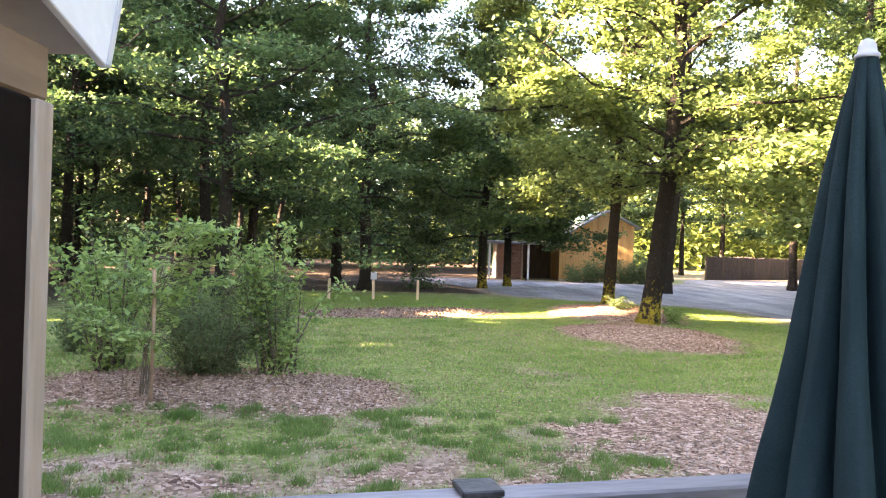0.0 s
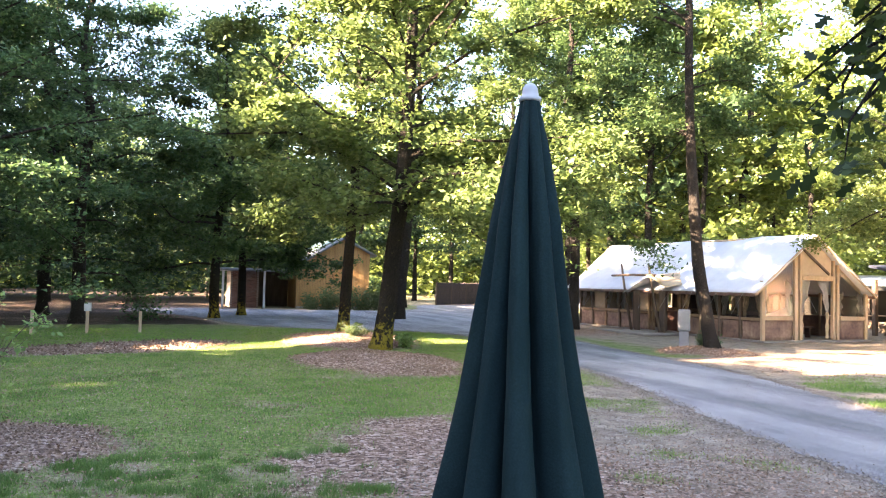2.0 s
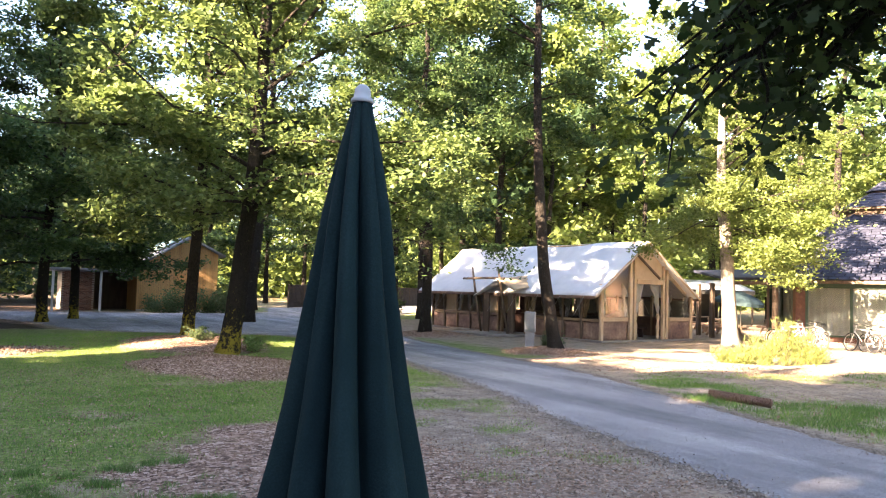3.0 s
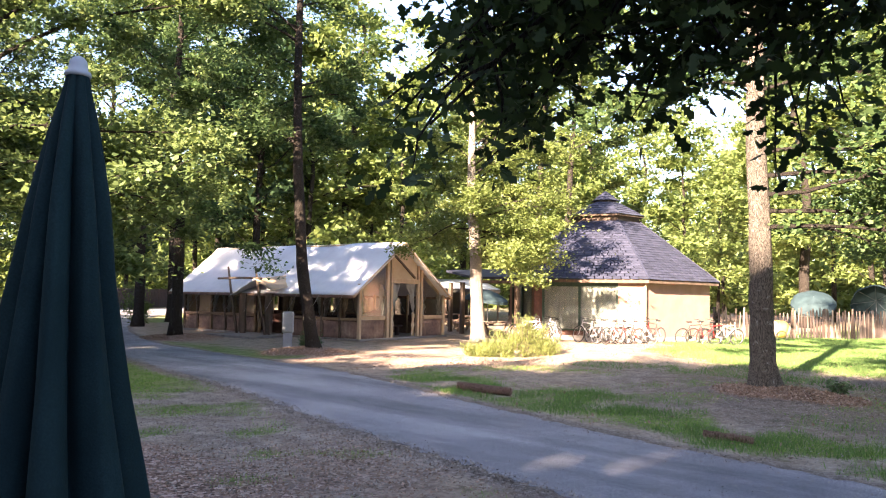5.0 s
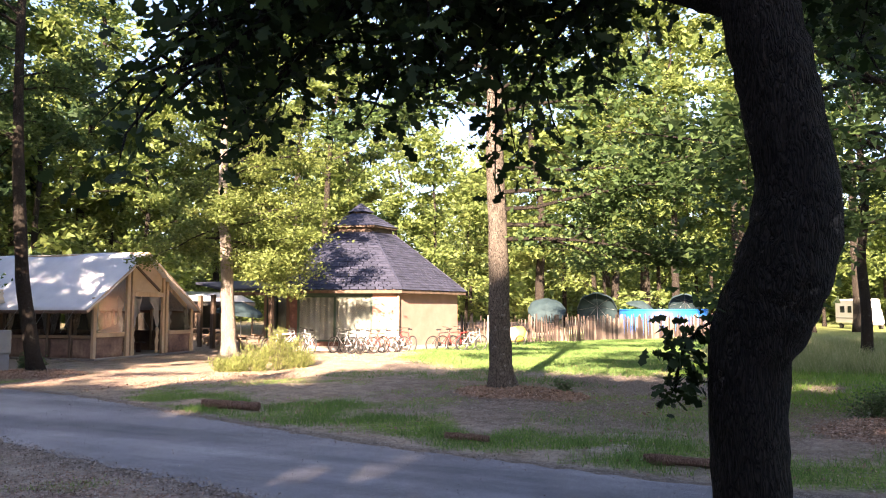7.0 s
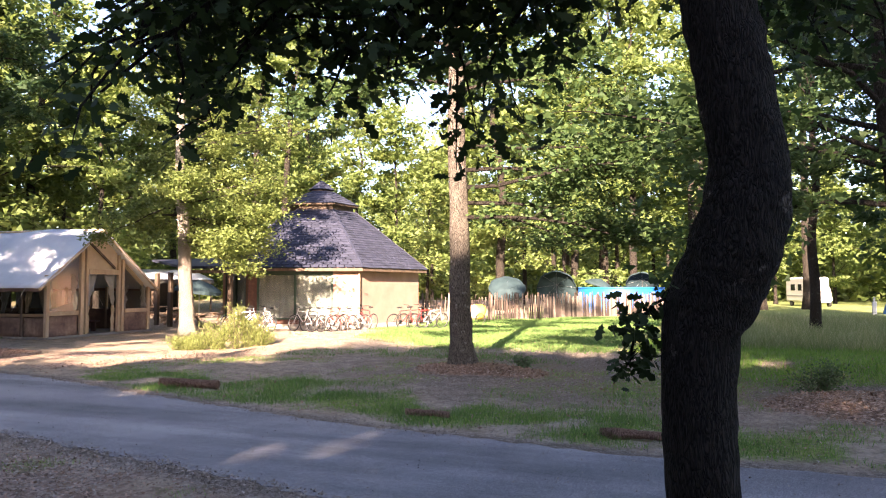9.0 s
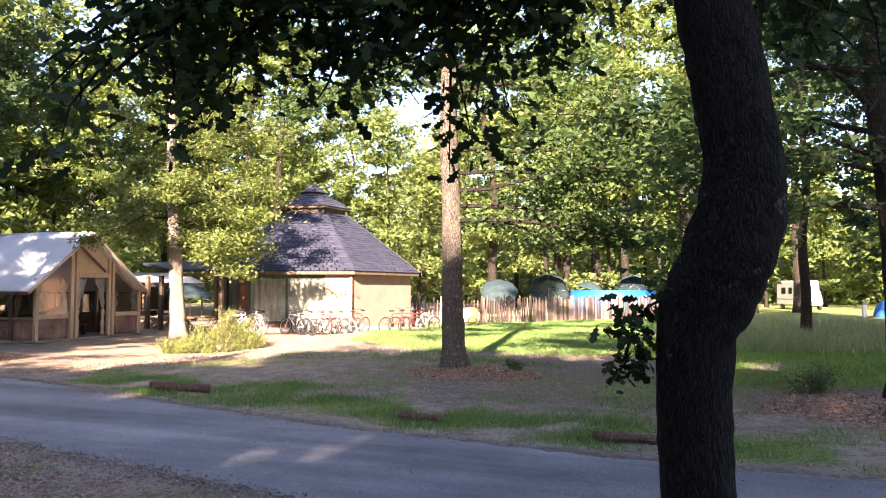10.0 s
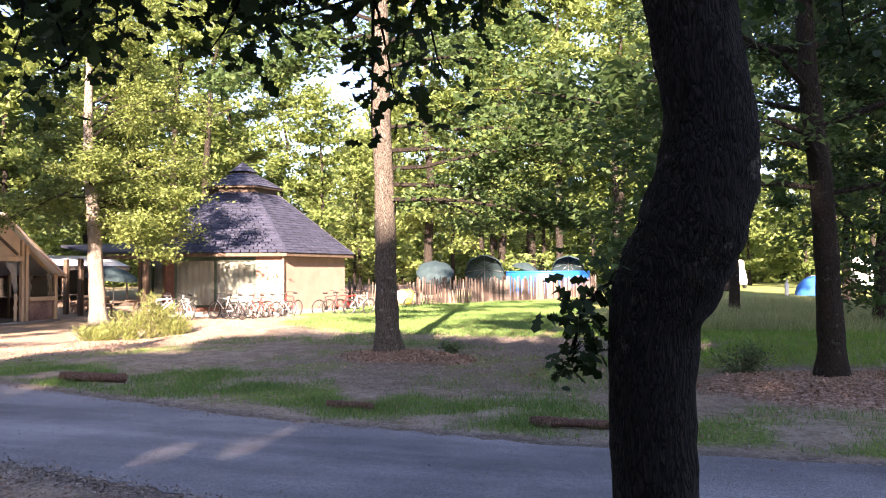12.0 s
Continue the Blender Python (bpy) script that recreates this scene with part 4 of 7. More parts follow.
scatter(16, lambda: (prng.uniform(-37, -7), prng.uniform(40, 68)), (0, 1, 1), 5.0)
scatter(8, lambda: (prng.uniform(-26, -9), prng.uniform(33, 46)), (0, 1), 4.5)
scatter(12, lambda: (prng.uniform(2, 30), prng.uniform(68, 92)), (0, 1, 3), 5.5)
scatter(10, lambda: (prng.uniform(26, 60), prng.uniform(62, 95)), (0, 2, 3), 6)
scatter(4, lambda: (prng.uniform(21, 28), prng.uniform(37, 46)), (0, 2, 3), 4, 1.1, 1.3)
scatter(16, lambda: (prng.uniform(27, 45), prng.uniform(35, 60)), (2, 3, 3), 5, 1.0, 1.4)
scatter(18, lambda: (prng.uniform(42, 80), prng.uniform(15, 50)), (2, 3, 3), 5, 1.0, 1.4)
scatter(10, lambda: (prng.uniform(56, 88), prng.uniform(0, 20)), (2, 3), 6, 1.0, 1.4)
scatter(7, lambda: (prng.uniform(72, 100), prng.uniform(-24, 2)), (2, 3), 7, 1.0, 1.4)
scatter(4, lambda: (prng.uniform(24, 40), prng.uniform(-14, -8)), (0, 1), 5, 0.9, 1.2)
for x, y, big in ((66.5, 10.0, 1.6), (57, 16.5, 1.6), (68, -6, 1.7)):
    copy_thing(wood[2], at_ground(x, y, 53 * x, big))
    placed.append((x, y))
# Unseen trees added to thicken the shade on the lane and the sand.
copy_thing(belt[1], at_ground(-15.5, -1.6, 40, 0.98))
for x, y, turn in ((-24.2, 5.6, 30), (-24.6, 9.4, 140)):
    copy_thing(belt[0], at_ground(x, y, turn, 0.9))
for k, x, y in ((3, 60, 13), (2, 63.5, 2.6), (3, 68, 9), (2, 66, -2.6), (3, 71, 3), (2, 58.5, 11), (3, 29.5, 37.5), (2, 36.5, 42), (3, 43, 45), (2, 46, 31.5), (3, 50, 37), (2, 56, 41)):
    copy_thing(wood[k], at_ground(x, y, 40 * x, 1.45))
    placed.append((x, y))
# the unseen belt behind and beside the cabin, added to shade the lawn
for i in range(15):
    y = -31 + i * 3.1
    tall = 1.45 if y < -8 else 1.0 if y < 4 else 0.83
    copy_thing(belt[i % 2], at_ground(-20.5 + prng.uniform(-2, 2), y + prng.uniform(-0.5, 0.5), prng.uniform(0, 360), tall * (1.0 if i % 2 == 0 else 1.12) * prng.uniform(0.95, 1.05)))
for i in range(8):
    y = -26 + i * 5.2
    if i < 7:
        copy_thing(belt[0], at_ground(-31 + prng.uniform(-1.5, 1.5), -24 + 3.6 * i, prng.uniform(0, 360), 1.22 * prng.uniform(0.95, 1.05)))
    copy_thing(belt[1], at_ground(-26 + prng.uniform(-1.5, 1.5), y, prng.uniform(0, 360), (1.5 if y < -9 else 1.2 if y < 3 else 0.96) * prng.uniform(0.95, 1.05)))


def thicket(x0, x1, y0, y1, top, n, seed, label, low=0.0):
    """A bank of loose leaves out of view, added only to cast shade."""
    rng = np.random.default_rng(seed)
    x, y = rng.uniform(x0, x1, n), rng.uniform(y0, y1, n)
    z = (low + (1 - low) * rng.uniform(0, 1, n)) * top * (0.95 + 0.05 * np.sin(y * 0.9) + 0.04 * np.sin(y * 2.3 + 1))
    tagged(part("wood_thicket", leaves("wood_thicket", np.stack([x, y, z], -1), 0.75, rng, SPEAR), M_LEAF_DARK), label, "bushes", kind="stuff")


# Sun blockers outside the view; gaps between them leave the sun strips.
thicket(-25, -21, -4, 15.6, 13.9, 11500, 101, "unseen bank of leaves added to shade the lawn")
thicket(-25, -21, 18.0, 19.8, 13.9, 1200, 108, "unseen bank of leaves added to shade the lawn")
thicket(-26, -20, 1, 9, 14.3, 4200, 107, "unseen leaves added to shade the lane", 0.6)
thicket(-27, -22, 21.1, 39, 21.5, 20000, 102, "unseen tall bank of leaves added to shade the wood")
thicket(-27, -22, 18.6, 22.4, 20.5, 2400, 103, "unseen high leaves added to shade the oaks", 0.76)
thicket(-27, -22, 14.6, 19.0, 21.0, 2600, 109, "unseen high leaves added to shade the oaks", 0.78)
thicket(-27, -22, 10.5, 15.6, 17.6, 2600, 105, "unseen high leaves added to shade the lodge's front", 0.74)
thicket(-15.0, -12.6, 16.4, 20.2, 5.9, 2400, 110, "unseen leaves added to shade the chip path")
thicket(-16.5, -13.4, 20.4, 23.8, 7.4, 2200, 106, "unseen leaves added to shade the lawn's corner")

# ---- the curved oak beside the deck and its overhanging boughs ----


def curved_oak():
    rng = np.random.default_rng(77)
    root = thing("oak_tree", "dark curved oak leaning over the cabin's deck", "tree", pose(3.69, 0, 0))
    path = spline([(0.02, 0, -0.1), (0.01, -0.01, 0.5), (0, 0, 1.0), (0, 0.01, 1.25), (0, 0.0, 1.58), (0, -0.06, 1.75), (0, -0.12, 1.9), (0, -0.17, 2.07), (0, -0.18, 2.22), (0, -0.15, 2.45), (0, -0.12, 2.65), (0, -0.08, 2.9), (0.05, -0.02, 3.5), (0.1, 0.1, 4.4), (0.1, 0.2, 5.6), (0.1, 0.3, 8.0)], 80)
    zs, rs = [-0.1, 0.3, 1.0, 1.4, 1.6, 1.75, 1.9, 2.07, 2.22, 2.45, 2.9, 3.5, 4.4, 5.6, 8.0], [0.27, 0.16, 0.133, 0.136, 0.145, 0.163, 0.172, 0.16, 0.142, 0.141, 0.135, 0.125, 0.11, 0.08, 0.02]
    v, f = [], []
    tube(path, [float(np.interp(p[2], zs, rs)) for p in path], 26, v, f, 0.1)
    # ends of the main boughs, from the trunk
    polar = [(45, 3.5, 2.45), (50, 4.2, 2.55), (42, 4.4, 2.8), (54, 3.4, 2.65), (48, 5.0, 3.1), (47, 3.6, 2.85), (50, 3.8, 3.15), (53, 3.4, 2.95), (72, 3.7, 3.15), (76, 3.8, 3.5), (79, 4.3, 3.9), (70, 4.2, 3.9), (88, 3.6, 3.8), (91, 3.8, 3.6), (92, 3.2, 4.0), (80, 3.2, 3.3), (77, 4.6, 4.4), (46, 3.8, 2.7), (52, 4.6, 2.9), (49, 4.4, 3.4), (45, 4.2, 3.0), (50, 3.6, 3.3), (40, 3.7, 3.4), (47, 4.0, 3.6), (56, 4.6, 3.5), 
             (96, 4.2, 3.4), (102, 3.4, 3.8), (75, 3.2, 4.0), (45, 4.6, 4.3), (58, 5.2, 4.4), (52, 3.2, 4.2), (80, 2.4, 4.8), (110, 4.5, 4.6), (65, 2.6, 5.4), (48, 5.6, 5.2), (100, 2.6, 5.6), (60, 4.0, 6.4), (97, 5.0, 3.0), (101, 4.6, 3.1), (105, 5.2, 3.3), (93, 5.4, 3.3), (108, 4.2, 3.1),
             (60, 4.0, 2.75), (66, 3.8, 2.75), (69, 4.4, 2.9), (64, 4.2, 3.3), (73, 4.2, 2.85)]
    ends = [((0.65 + d * math.sin(radians(b)) - 3.69, -0.08 + d * math.cos(radians(b)), z), min(6.0, max(2.95, z + 0.1))) for b, d, z in polar]
    tips = []
    for (ex, ey, ez), z0 in ends:
        a = Vector((0.05, 0.05, z0))
        b = Vector((ex, ey, ez + 0.15))
        mid = a.lerp(b, 0.5) + Vector((0, 0, 0.35)) + Vector(rng.normal(size=3)) * 0.12
        pts = [Vector(p) for p in spline([a, a.lerp(mid, 0.5) + Vector((0, 0, 0.1)), mid, mid.lerp(b, 0.5) + Vector((0, 0, 0.08)), b], 9)]
        tube(pts, [0.042 * (1 - 0.85 * k / 8) for k in range(9)], 6, v, f, 0.1, False)
        for k in range(8):
            s = 0.45 + 0.55 * (k + rng.uniform(0, 1)) / 8
            q = min(7, int(s * 8))
            d = (pts[q + 1] - pts[q]).normalized() * 0.6 + Vector(rng.normal(size=3)) * 0.8
            tw = limb_path(pts[q], d, rng.uniform(0.35, 0.8), rng, 4, -0.1, 0.25)
            tube(tw, [0.011, 0.009, 0.007, 0.005, 0.002], 4, v, f, 0, False)
            tips += tw[1:]
    # the low twig on the lane side
    tw = spline([(-0.02, 0.1, 1.73), (-0.04, 0.17, 1.7), (-0.06, 0.23, 1.6), (-0.07, 0.25, 1.49)], 7)
    tube(tw, [0.006] * 6 + [0.002], 5, v, f, 0, False)
    low = []
    for k in range(9):
        p = Vector(tw[rng.integers(1, 7)])
        t2 = limb_path(p, (rng.normal() * 0.3, rng.uniform(-0.4, 1), rng.uniform(-0.9, 0.6)), rng.uniform(0.05, 0.12), rng, 3, -0.1, 0.3)
        tube(t2, [0.004, 0.003, 0.002, 0.001], 4, v, f, 0, False)
        low += t2[1:]
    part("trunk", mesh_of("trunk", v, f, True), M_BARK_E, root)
    tips = np.array([tuple(t) for t in tips])
    pick = rng.choice(len(tips), 14200)
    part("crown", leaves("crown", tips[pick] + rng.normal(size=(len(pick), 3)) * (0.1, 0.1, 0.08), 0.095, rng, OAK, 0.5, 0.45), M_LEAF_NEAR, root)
    low = np.array([tuple(t) for t in low])
    for k in range(3):
        own = low[k * 9:k * 9 + 9]
        pick = rng.choice(len(own), 40)
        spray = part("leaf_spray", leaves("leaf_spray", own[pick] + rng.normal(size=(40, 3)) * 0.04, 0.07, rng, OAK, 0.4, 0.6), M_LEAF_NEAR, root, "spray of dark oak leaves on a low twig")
        tagged(spray, kind="stuff")


curved_oak()

# ---- deck, rail, cabin corner, parasol ----
DECK = 0.25


def deck():
    root = thing("deck", "weathered timber deck of the cabin", "deck", pose(0, 0, 0), kind="structure")
    me = None
    for i in range(31):
        y = -3.0 + i * 0.15
        if me is None:
            me = bpy.data.meshes.new("plank")
            bm = box(-3.0, 2.3, 0, 0.143, DECK - 0.028, DECK, 0.004)
            bm.to_mesh(me)
            bm.free()
        part("plank", me, M_DECK, root, m=pose(0, y, 0))
    for x in (-2.6, -0.2, 2.1):
        part("joist", box(x - 0.04, x + 0.04, -2.95, 1.6, -0.06, DECK - 0.03, 0.004), M_POLE_DARK, root)


deck()


M_STAIN_BLACK = material("black_stained_cap", [(0.006, 0.006, 0.007), (0.015, 0.015, 0.017), (0.06, 0.06, 0.065)], 12, 0.4, 0.3, 60)


def railing():
    root = thing("railing", "dark painted timber railing along the deck", "railing", pose(0, 1.43, 0, 0, 0, RAIL_TURN))
    part("top_rail", box(-0.52, 1.42, -0.045, 0.045, 1.215, 1.27, 0.006), M_RAIL_TOP, root, "weathered pale grey handrail")
    part("bottom_rail", box(-0.5, 1.36, -0.02, 0.02, DECK + 0.12, DECK + 0.18, 0.004), M_RAIL, root)
    for x in (0.457, 1.38):
        post = part("post", box(x - 0.042, x + 0.042, -0.042, 0.042, DECK - 0.2, 1.273, 0.004), M_RAIL, root)
        part("cap", box(x - 0.046, x + 0.046, -0.046, 0.046, 1.273, 1.288, 0.003), M_STAIN_BLACK, post, "flat dark post cap")
    for i in range(9):
        x = -0.45 + i * 0.2
        if abs(x - 0.457) > 0.08:
            part("baluster", box(x - 0.02, x + 0.02, -0.015, 0.015, DECK + 0.18, 1.215, 0.003), M_RAIL, root)


RAIL_TURN = 15.2
railing()


def cabin():
    root = thing("cabin", "timber cabin wall with pale corner board and grey eave", "cabin", pose(0, 0, 0))
    part("wall", box(-0.312, -0.232, -3.2, 1.008, DECK, 1.985, 0.004), M_SHADED_WALL, root, "side wall coloured near black as in shade")
    part("wall", box(-4.4, -0.312, 0.93, 1.0, DECK, 1.985, 0.004), M_SHADED_WALL, root)
    part("corner_board", box(-0.247, -0.226, 1.01, 1.055, DECK - 0.15, 1.985, 0.003), M_BOARD, root, "pale weathered timber corner board")
    part("eave_beam", box(-0.32, -0.238, -3.2, 1.06, 1.987, 2.072, 0.005), M_BEAM, root, "honey timber eave beam")
    # the roof falls towards the lawn
    def tilted(name, x0, x1, y0, y1, z0, z1, mat, label, bevel=0.002):
        bm = box(x0, x1, y0, y1, z0, z1, bevel)
        bm.transform(pose(0, 1.167, 2.065, -16.3))
        return part(name, bm, mat, root, label)
    tilted("fascia", -0.215, -0.2, -4.4, 0.0, 0.0, 0.33, M_SHEET, "glossy white eave sheet")
    tilted("edge_strip", -0.2, -0.196, -0.012, 0.002, 0.0, 0.33, M_PLASTIC_W, "pale edge strip")
    tilted("soffit", -4.6, -0.216, -4.4, -0.02, 0.012, 0.024, M_SOFFIT, "grey-brown eave soffit")
    bm = bmesh.new()
    bm.faces.new([bm.verts.new(p) for p in ((-0.28, -3.2, 2.0), (-0.28, 0.95, 2.0), (-0.28, 0.95, 2.12), (-0.28, -3.2, 3.32))])
    thicken(bm, 0.03)
    part("gable_wall", bm, M_POLE_DARK, root, "dark timber gable")
    tilted("roof", -4.6, -0.19, -4.45, 0.03, 0.331, 0.36, M_ROOFING, "grey roof")
    # the main body behind the deck
    part("wall", box(-0.25, 2.3, -3.2, -3.1, DECK, 2.6, 0.004), M_POLE_DARK, root)


# Wall timber set near black, the shade of the opening put into its colour.
M_SHADED_WALL = material("shade_dark_timber", [(0.005, 0.0025, 0.0018), (0.012, 0.006, 0.0042)], 4, 0.9, 0.3, 40, (1, 0.15, 1))
M_BOARD = material("weathered_pale_timber", [(0.2, 0.15, 0.11), (0.32, 0.25, 0.19), (0.42, 0.35, 0.285)], 5, 0.75, 0.45, 40, (1, 1, 0.15))
M_SOFFIT = material("grey_brown_soffit", [(0.3, 0.27, 0.24), (0.4, 0.37, 0.34)], 3, 0.6, 0.1, 30)
M_SHEET = material("grey_white_sheet", [(0.6, 0.61, 0.63), (0.72, 0.73, 0.75)], 3, 0.22)
M_SHADED_WALL.node_tree.nodes["Principled BSDF"].inputs["Specular IOR Level"].default_value = 0.08
cabin()


def closed_parasol():
    root = thing("parasol", "closed dark green parasol with a grey plastic cap", "parasol", pose(1.035, 1.175, DECK))
    drop = [0.0, 0.012, 0.03, 0.07, 0.117, 0.21, 0.30, 0.40, 0.49, 0.58, 0.66, 0.8, 0.95, 1.1, 1.2]
    wide = [0.0165, 0.018, 0.022, 0.032, 0.041, 0.058, 0.069, 0.083, 0.097, 0.116, 0.133, 0.155, 0.17, 0.17, 0.15]
    n, rows = 168, 60
    verts, faces = [], []
    for i in range(rows):
        d = 1.2 * i / (rows - 1)
        r = float(np.interp(d, drop, wide))
        deep = 0.12 + min(1, d / 0.15) * (0.44 + 0.05 * math.sin(d * 5))
        for k in range(n):
            a = 2 * math.pi * k / n
            a0 = a - 0.62 * d ** 0.8
            w = a0 * 9 + 1.3 * math.sin(a0 * 2 + 1) + 0.8 * math.sin(a0 * 3 + 0.4) + 0.3 * math.sin(d * 3 + a0)
            fold = 0.75 * abs(math.sin(w / 2)) ** 0.7 + 0.25 * (0.5 + 0.5 * math.sin(a0 * 5 + 1.7))
            fold2 = 0.05 * math.sin(a * 23 + d * 4) * min(1, d / 0.3)
            q = r * (1 - deep + 1.2 * deep * fold + fold2 * 0.3)
            verts.append((q * math.cos(a) - 0.003 * d, q * math.sin(a), 2.12 - DECK - d))
    for i in range(rows - 1):
        for k in range(n):
            a, b = i * n + k, i * n + (k + 1) % n
            faces.append((a, a + n, b + n, b))
    part("canopy", mesh_of("canopy", verts, faces, True), M_PARASOL, root, "folded dark green cloth")
    z = 2.12 - DECK
    v, f = [], []
    tube([(0, 0, z - 0.003), (0, 0, z), (0, 0, z + 0.004), (0, 0, z + 0.007), (0, 0, z + 0.014), (0, 0, z + 0.021), (0, 0, z + 0.027), (0, 0, z + 0.03)], [0.0185, 0.0195, 0.0185, 0.0145, 0.0138, 0.0125, 0.008, 0.002], 24, v, f)
    part("cap", mesh_of("cap", v, f, True), M_PLASTIC_W, root, "grey-white plastic cap")
    rod("pole", [(0, 0, 0.05), (0, 0, z - 0.3)], 0.019, M_STEEL, root, 12)
    v, f = [], []
    tube([(0, 0, 0), (0, 0, 0.05), (0, 0, 0.06), (0, 0, 0.07), (0, 0, 0.3)], [0.24, 0.24, 0.22, 0.03, 0.028], 28, v, f)
    part("base", mesh_of("base", v, f), M_RAIL, root)


M_PARASOL.node_tree.nodes["Principled BSDF"].inputs["Specular IOR Level"].default_value = 0.12
closed_parasol()

# ---- canvas lodge ----


def framed(origin, xdir):
    """A pose with its x along xdir on the ground."""
    a = math.degrees(math.atan2(xdir[1], xdir[0]))
    return pose(origin[0], origin[1], origin[2] if len(origin) > 2 else 0, 0, 0, a)


def sheet(name, corners, thick, mat, parent, label="", nu=10, nv=6, sag=0.0, wave=0.0, seed=0):
    """A four-cornered cloth or board of some thickness between corners a, b (bottom) and d, c (top), sagging and waving."""
    a, b, c, d = [Vector(p) for p in corners]
    nrm = (b - a).cross(d - a).normalized()
    bm = bmesh.new()
    grid = []
    for j in range(nv + 1):
        row = []
        for i in range(nu + 1):
            u, w = i / nu, j / nv
            p = a.lerp(b, u).lerp(d.lerp(c, u), w)
            h = -sag * 4 * w * (1 - w) * (0.6 + 0.4 * math.sin(u * 19 + seed)) + wave * noise.noise(Vector((u * 7, w * 4, seed + 0.3)))
            row.append(bm.verts.new(p + nrm * h))
        grid.append(row)
    for j in range(nv):
        for i in range(nu):
            bm.faces.new((grid[j][i], grid[j][i + 1], grid[j + 1][i + 1], grid[j + 1][i]))
    thicken(bm, thick)
    for fc in bm.faces:
        fc.smooth = True
    return part(name, bm, mat, parent, label)


def canvas_lodge():
    W, L, EAVE, TOP, RX = 5.4, 11.0, 1.92, 3.95, 2.42
    root = thing("canvas_lodge", "long canvas lodge tent with white roof and pale timber frame", "tent", framed((19.77, 21.57), (0.995, 0.101)))
    part("floor", box(-0.1, W + 0.1, -0.15, L, 0, 0.08, 0.01), M_DECK, root, "low timber floor")
    # roof: two slopes, longer at the ridge than at the eaves, with hanging edges
    ze, yr = EAVE - 0.17, 12.0
    for side in (0, 1):
        xe = -0.72 if side == 0 else W + 0.1
        y0 = -0.4
        if side == 0:
            sheet("roof_slope", [(xe, L + 0.3, ze), (xe, y0, ze), (RX, y0 + 0.12, TOP), (RX, yr, TOP)], 0.02, M_CANVAS, root, "dappled white canvas roof", 48, 14, 0.07, 0.07, 3)
        else:
            sheet("roof_slope", [(xe, y0, ze), (xe, L + 0.3, ze), (RX, yr, TOP), (RX, y0 + 0.12, TOP)], 0.02, M_CANVAS, root, "", 30, 10, 0.06, 0.05, 9)
        v, f = [], []
        n = 56
        for i in range(n + 1):
            y = y0 + (L + 0.3 - y0) * i / n
            drop = 0.09 + 0.035 * abs(math.sin(i * 1.1)) + 0.02 * math.sin(i * 2.7)
            off = 0.02 * math.sin(i * 1.9)
            v += [(xe + off * 0.3, y, ze + 0.01), (xe + off, y, ze - drop), (xe + off + 0.008, y, ze - drop), (xe + off * 0.3 + 0.008, y, ze + 0.01)]
        for i in range(n):
            a, b = 4 * i, 4 * i + 4
            f += [(a, a + 1, b + 1, b), (a + 1, a + 2, b + 2, b + 1), (a + 2, a + 3, b + 3, b + 2)]
        part("valance", mesh_of("valance", v, f, True), M_SKIRT, root, "ragged brown canvas valance")
        for i in range(9):
            y = y0 + 0.6 + i * 1.25
            rod("guy_rope", [(xe, y, ze), (xe + (-0.55 if side == 0 else 0.55), y, ze - 0.75)], 0.006, M_SHEER, root, 4)
    bm = bmesh.new()
    bm.faces.new([bm.verts.new(p) for p in ((W, L, 0.05), (0, L, 0.05), (0, L, EAVE - 0.1), (RX, L, TOP - 0.12), (W, L, EAVE - 0.1))])
    thicken(bm, 0.015)
    part("end_wall", bm, M_CANVAS_B, root, "beige canvas end wall")
    rod("ridge_pole", [(RX, -0.3, TOP - 0.06), (RX, yr, TOP - 0.06)], 0.05, M_POLE, root)
    # long side towards the lane
    nb = 11
    bays = [i * L / nb for i in range(nb + 1)]
    for i, y in enumerate(bays):
        part("post", box(-0.055, 0.055, y - 0.05, y + 0.05, 0, EAVE - 0.1, 0.008), M_BEAM if i % 3 == 0 else M_POLE_DARK, root)
    for i, (y0, y1) in enumerate(zip(bays, bays[1:])):
        if 4.0 < (y0 + y1) / 2 < 6.0:
            continue
        sheet("skirt", [(0, y1 - 0.05, 0.05), (0, y0 + 0.05, 0.05), (0, y0 + 0.05, 0.74), (0, y1 - 0.05, 0.74)], 0.015, M_SKIRT, root, "stained canvas skirt", 8, 4, 0.04, 0.03, y0)
        part("sill_rail", box(-0.045, 0.045, y0 + 0.05, y1 - 0.05, 0.76, 0.87, 0.006), M_BEAM, root)
        if i in (6, 9):
            sheet("wall_canvas", [(0, y1 - 0.05, 0.88), (0, y0 + 0.05, 0.88), (0, y0 + 0.05, EAVE - 0.2), (0, y1 - 0.05, EAVE - 0.2)], 0.01, M_CANVAS_B, root, "beige canvas wall", 8, 4, 0.03, 0.03, y0)
        else:
            part("window_sheet", box(-0.004, 0.004, y0 + 0.05, y1 - 0.05, 0.88, EAVE - 0.2), M_CLEAR, root, "clear plastic window")
            for side in (0, 1):
                p, q = (y0 + 0.06, 1) if side == 0 else (y1 - 0.06, -1)
                sheet("curtain", [(0.06, p + q * 0.12, 0.9), (0.06, p, 0.9), (0.06, p, EAVE - 0.2), (0.06, p + q * 0.36, EAVE - 0.2)], 0.01, M_SHEER if i % 3 else M_CANVAS_B, root, "", 8, 5, 0, 0.12, y0 + side)
        part("top_rail", box(-0.045, 0.045, y0 + 0.05, y1 - 0.05, EAVE - 0.19, EAVE - 0.1, 0.006), M_POLE_DARK, root)
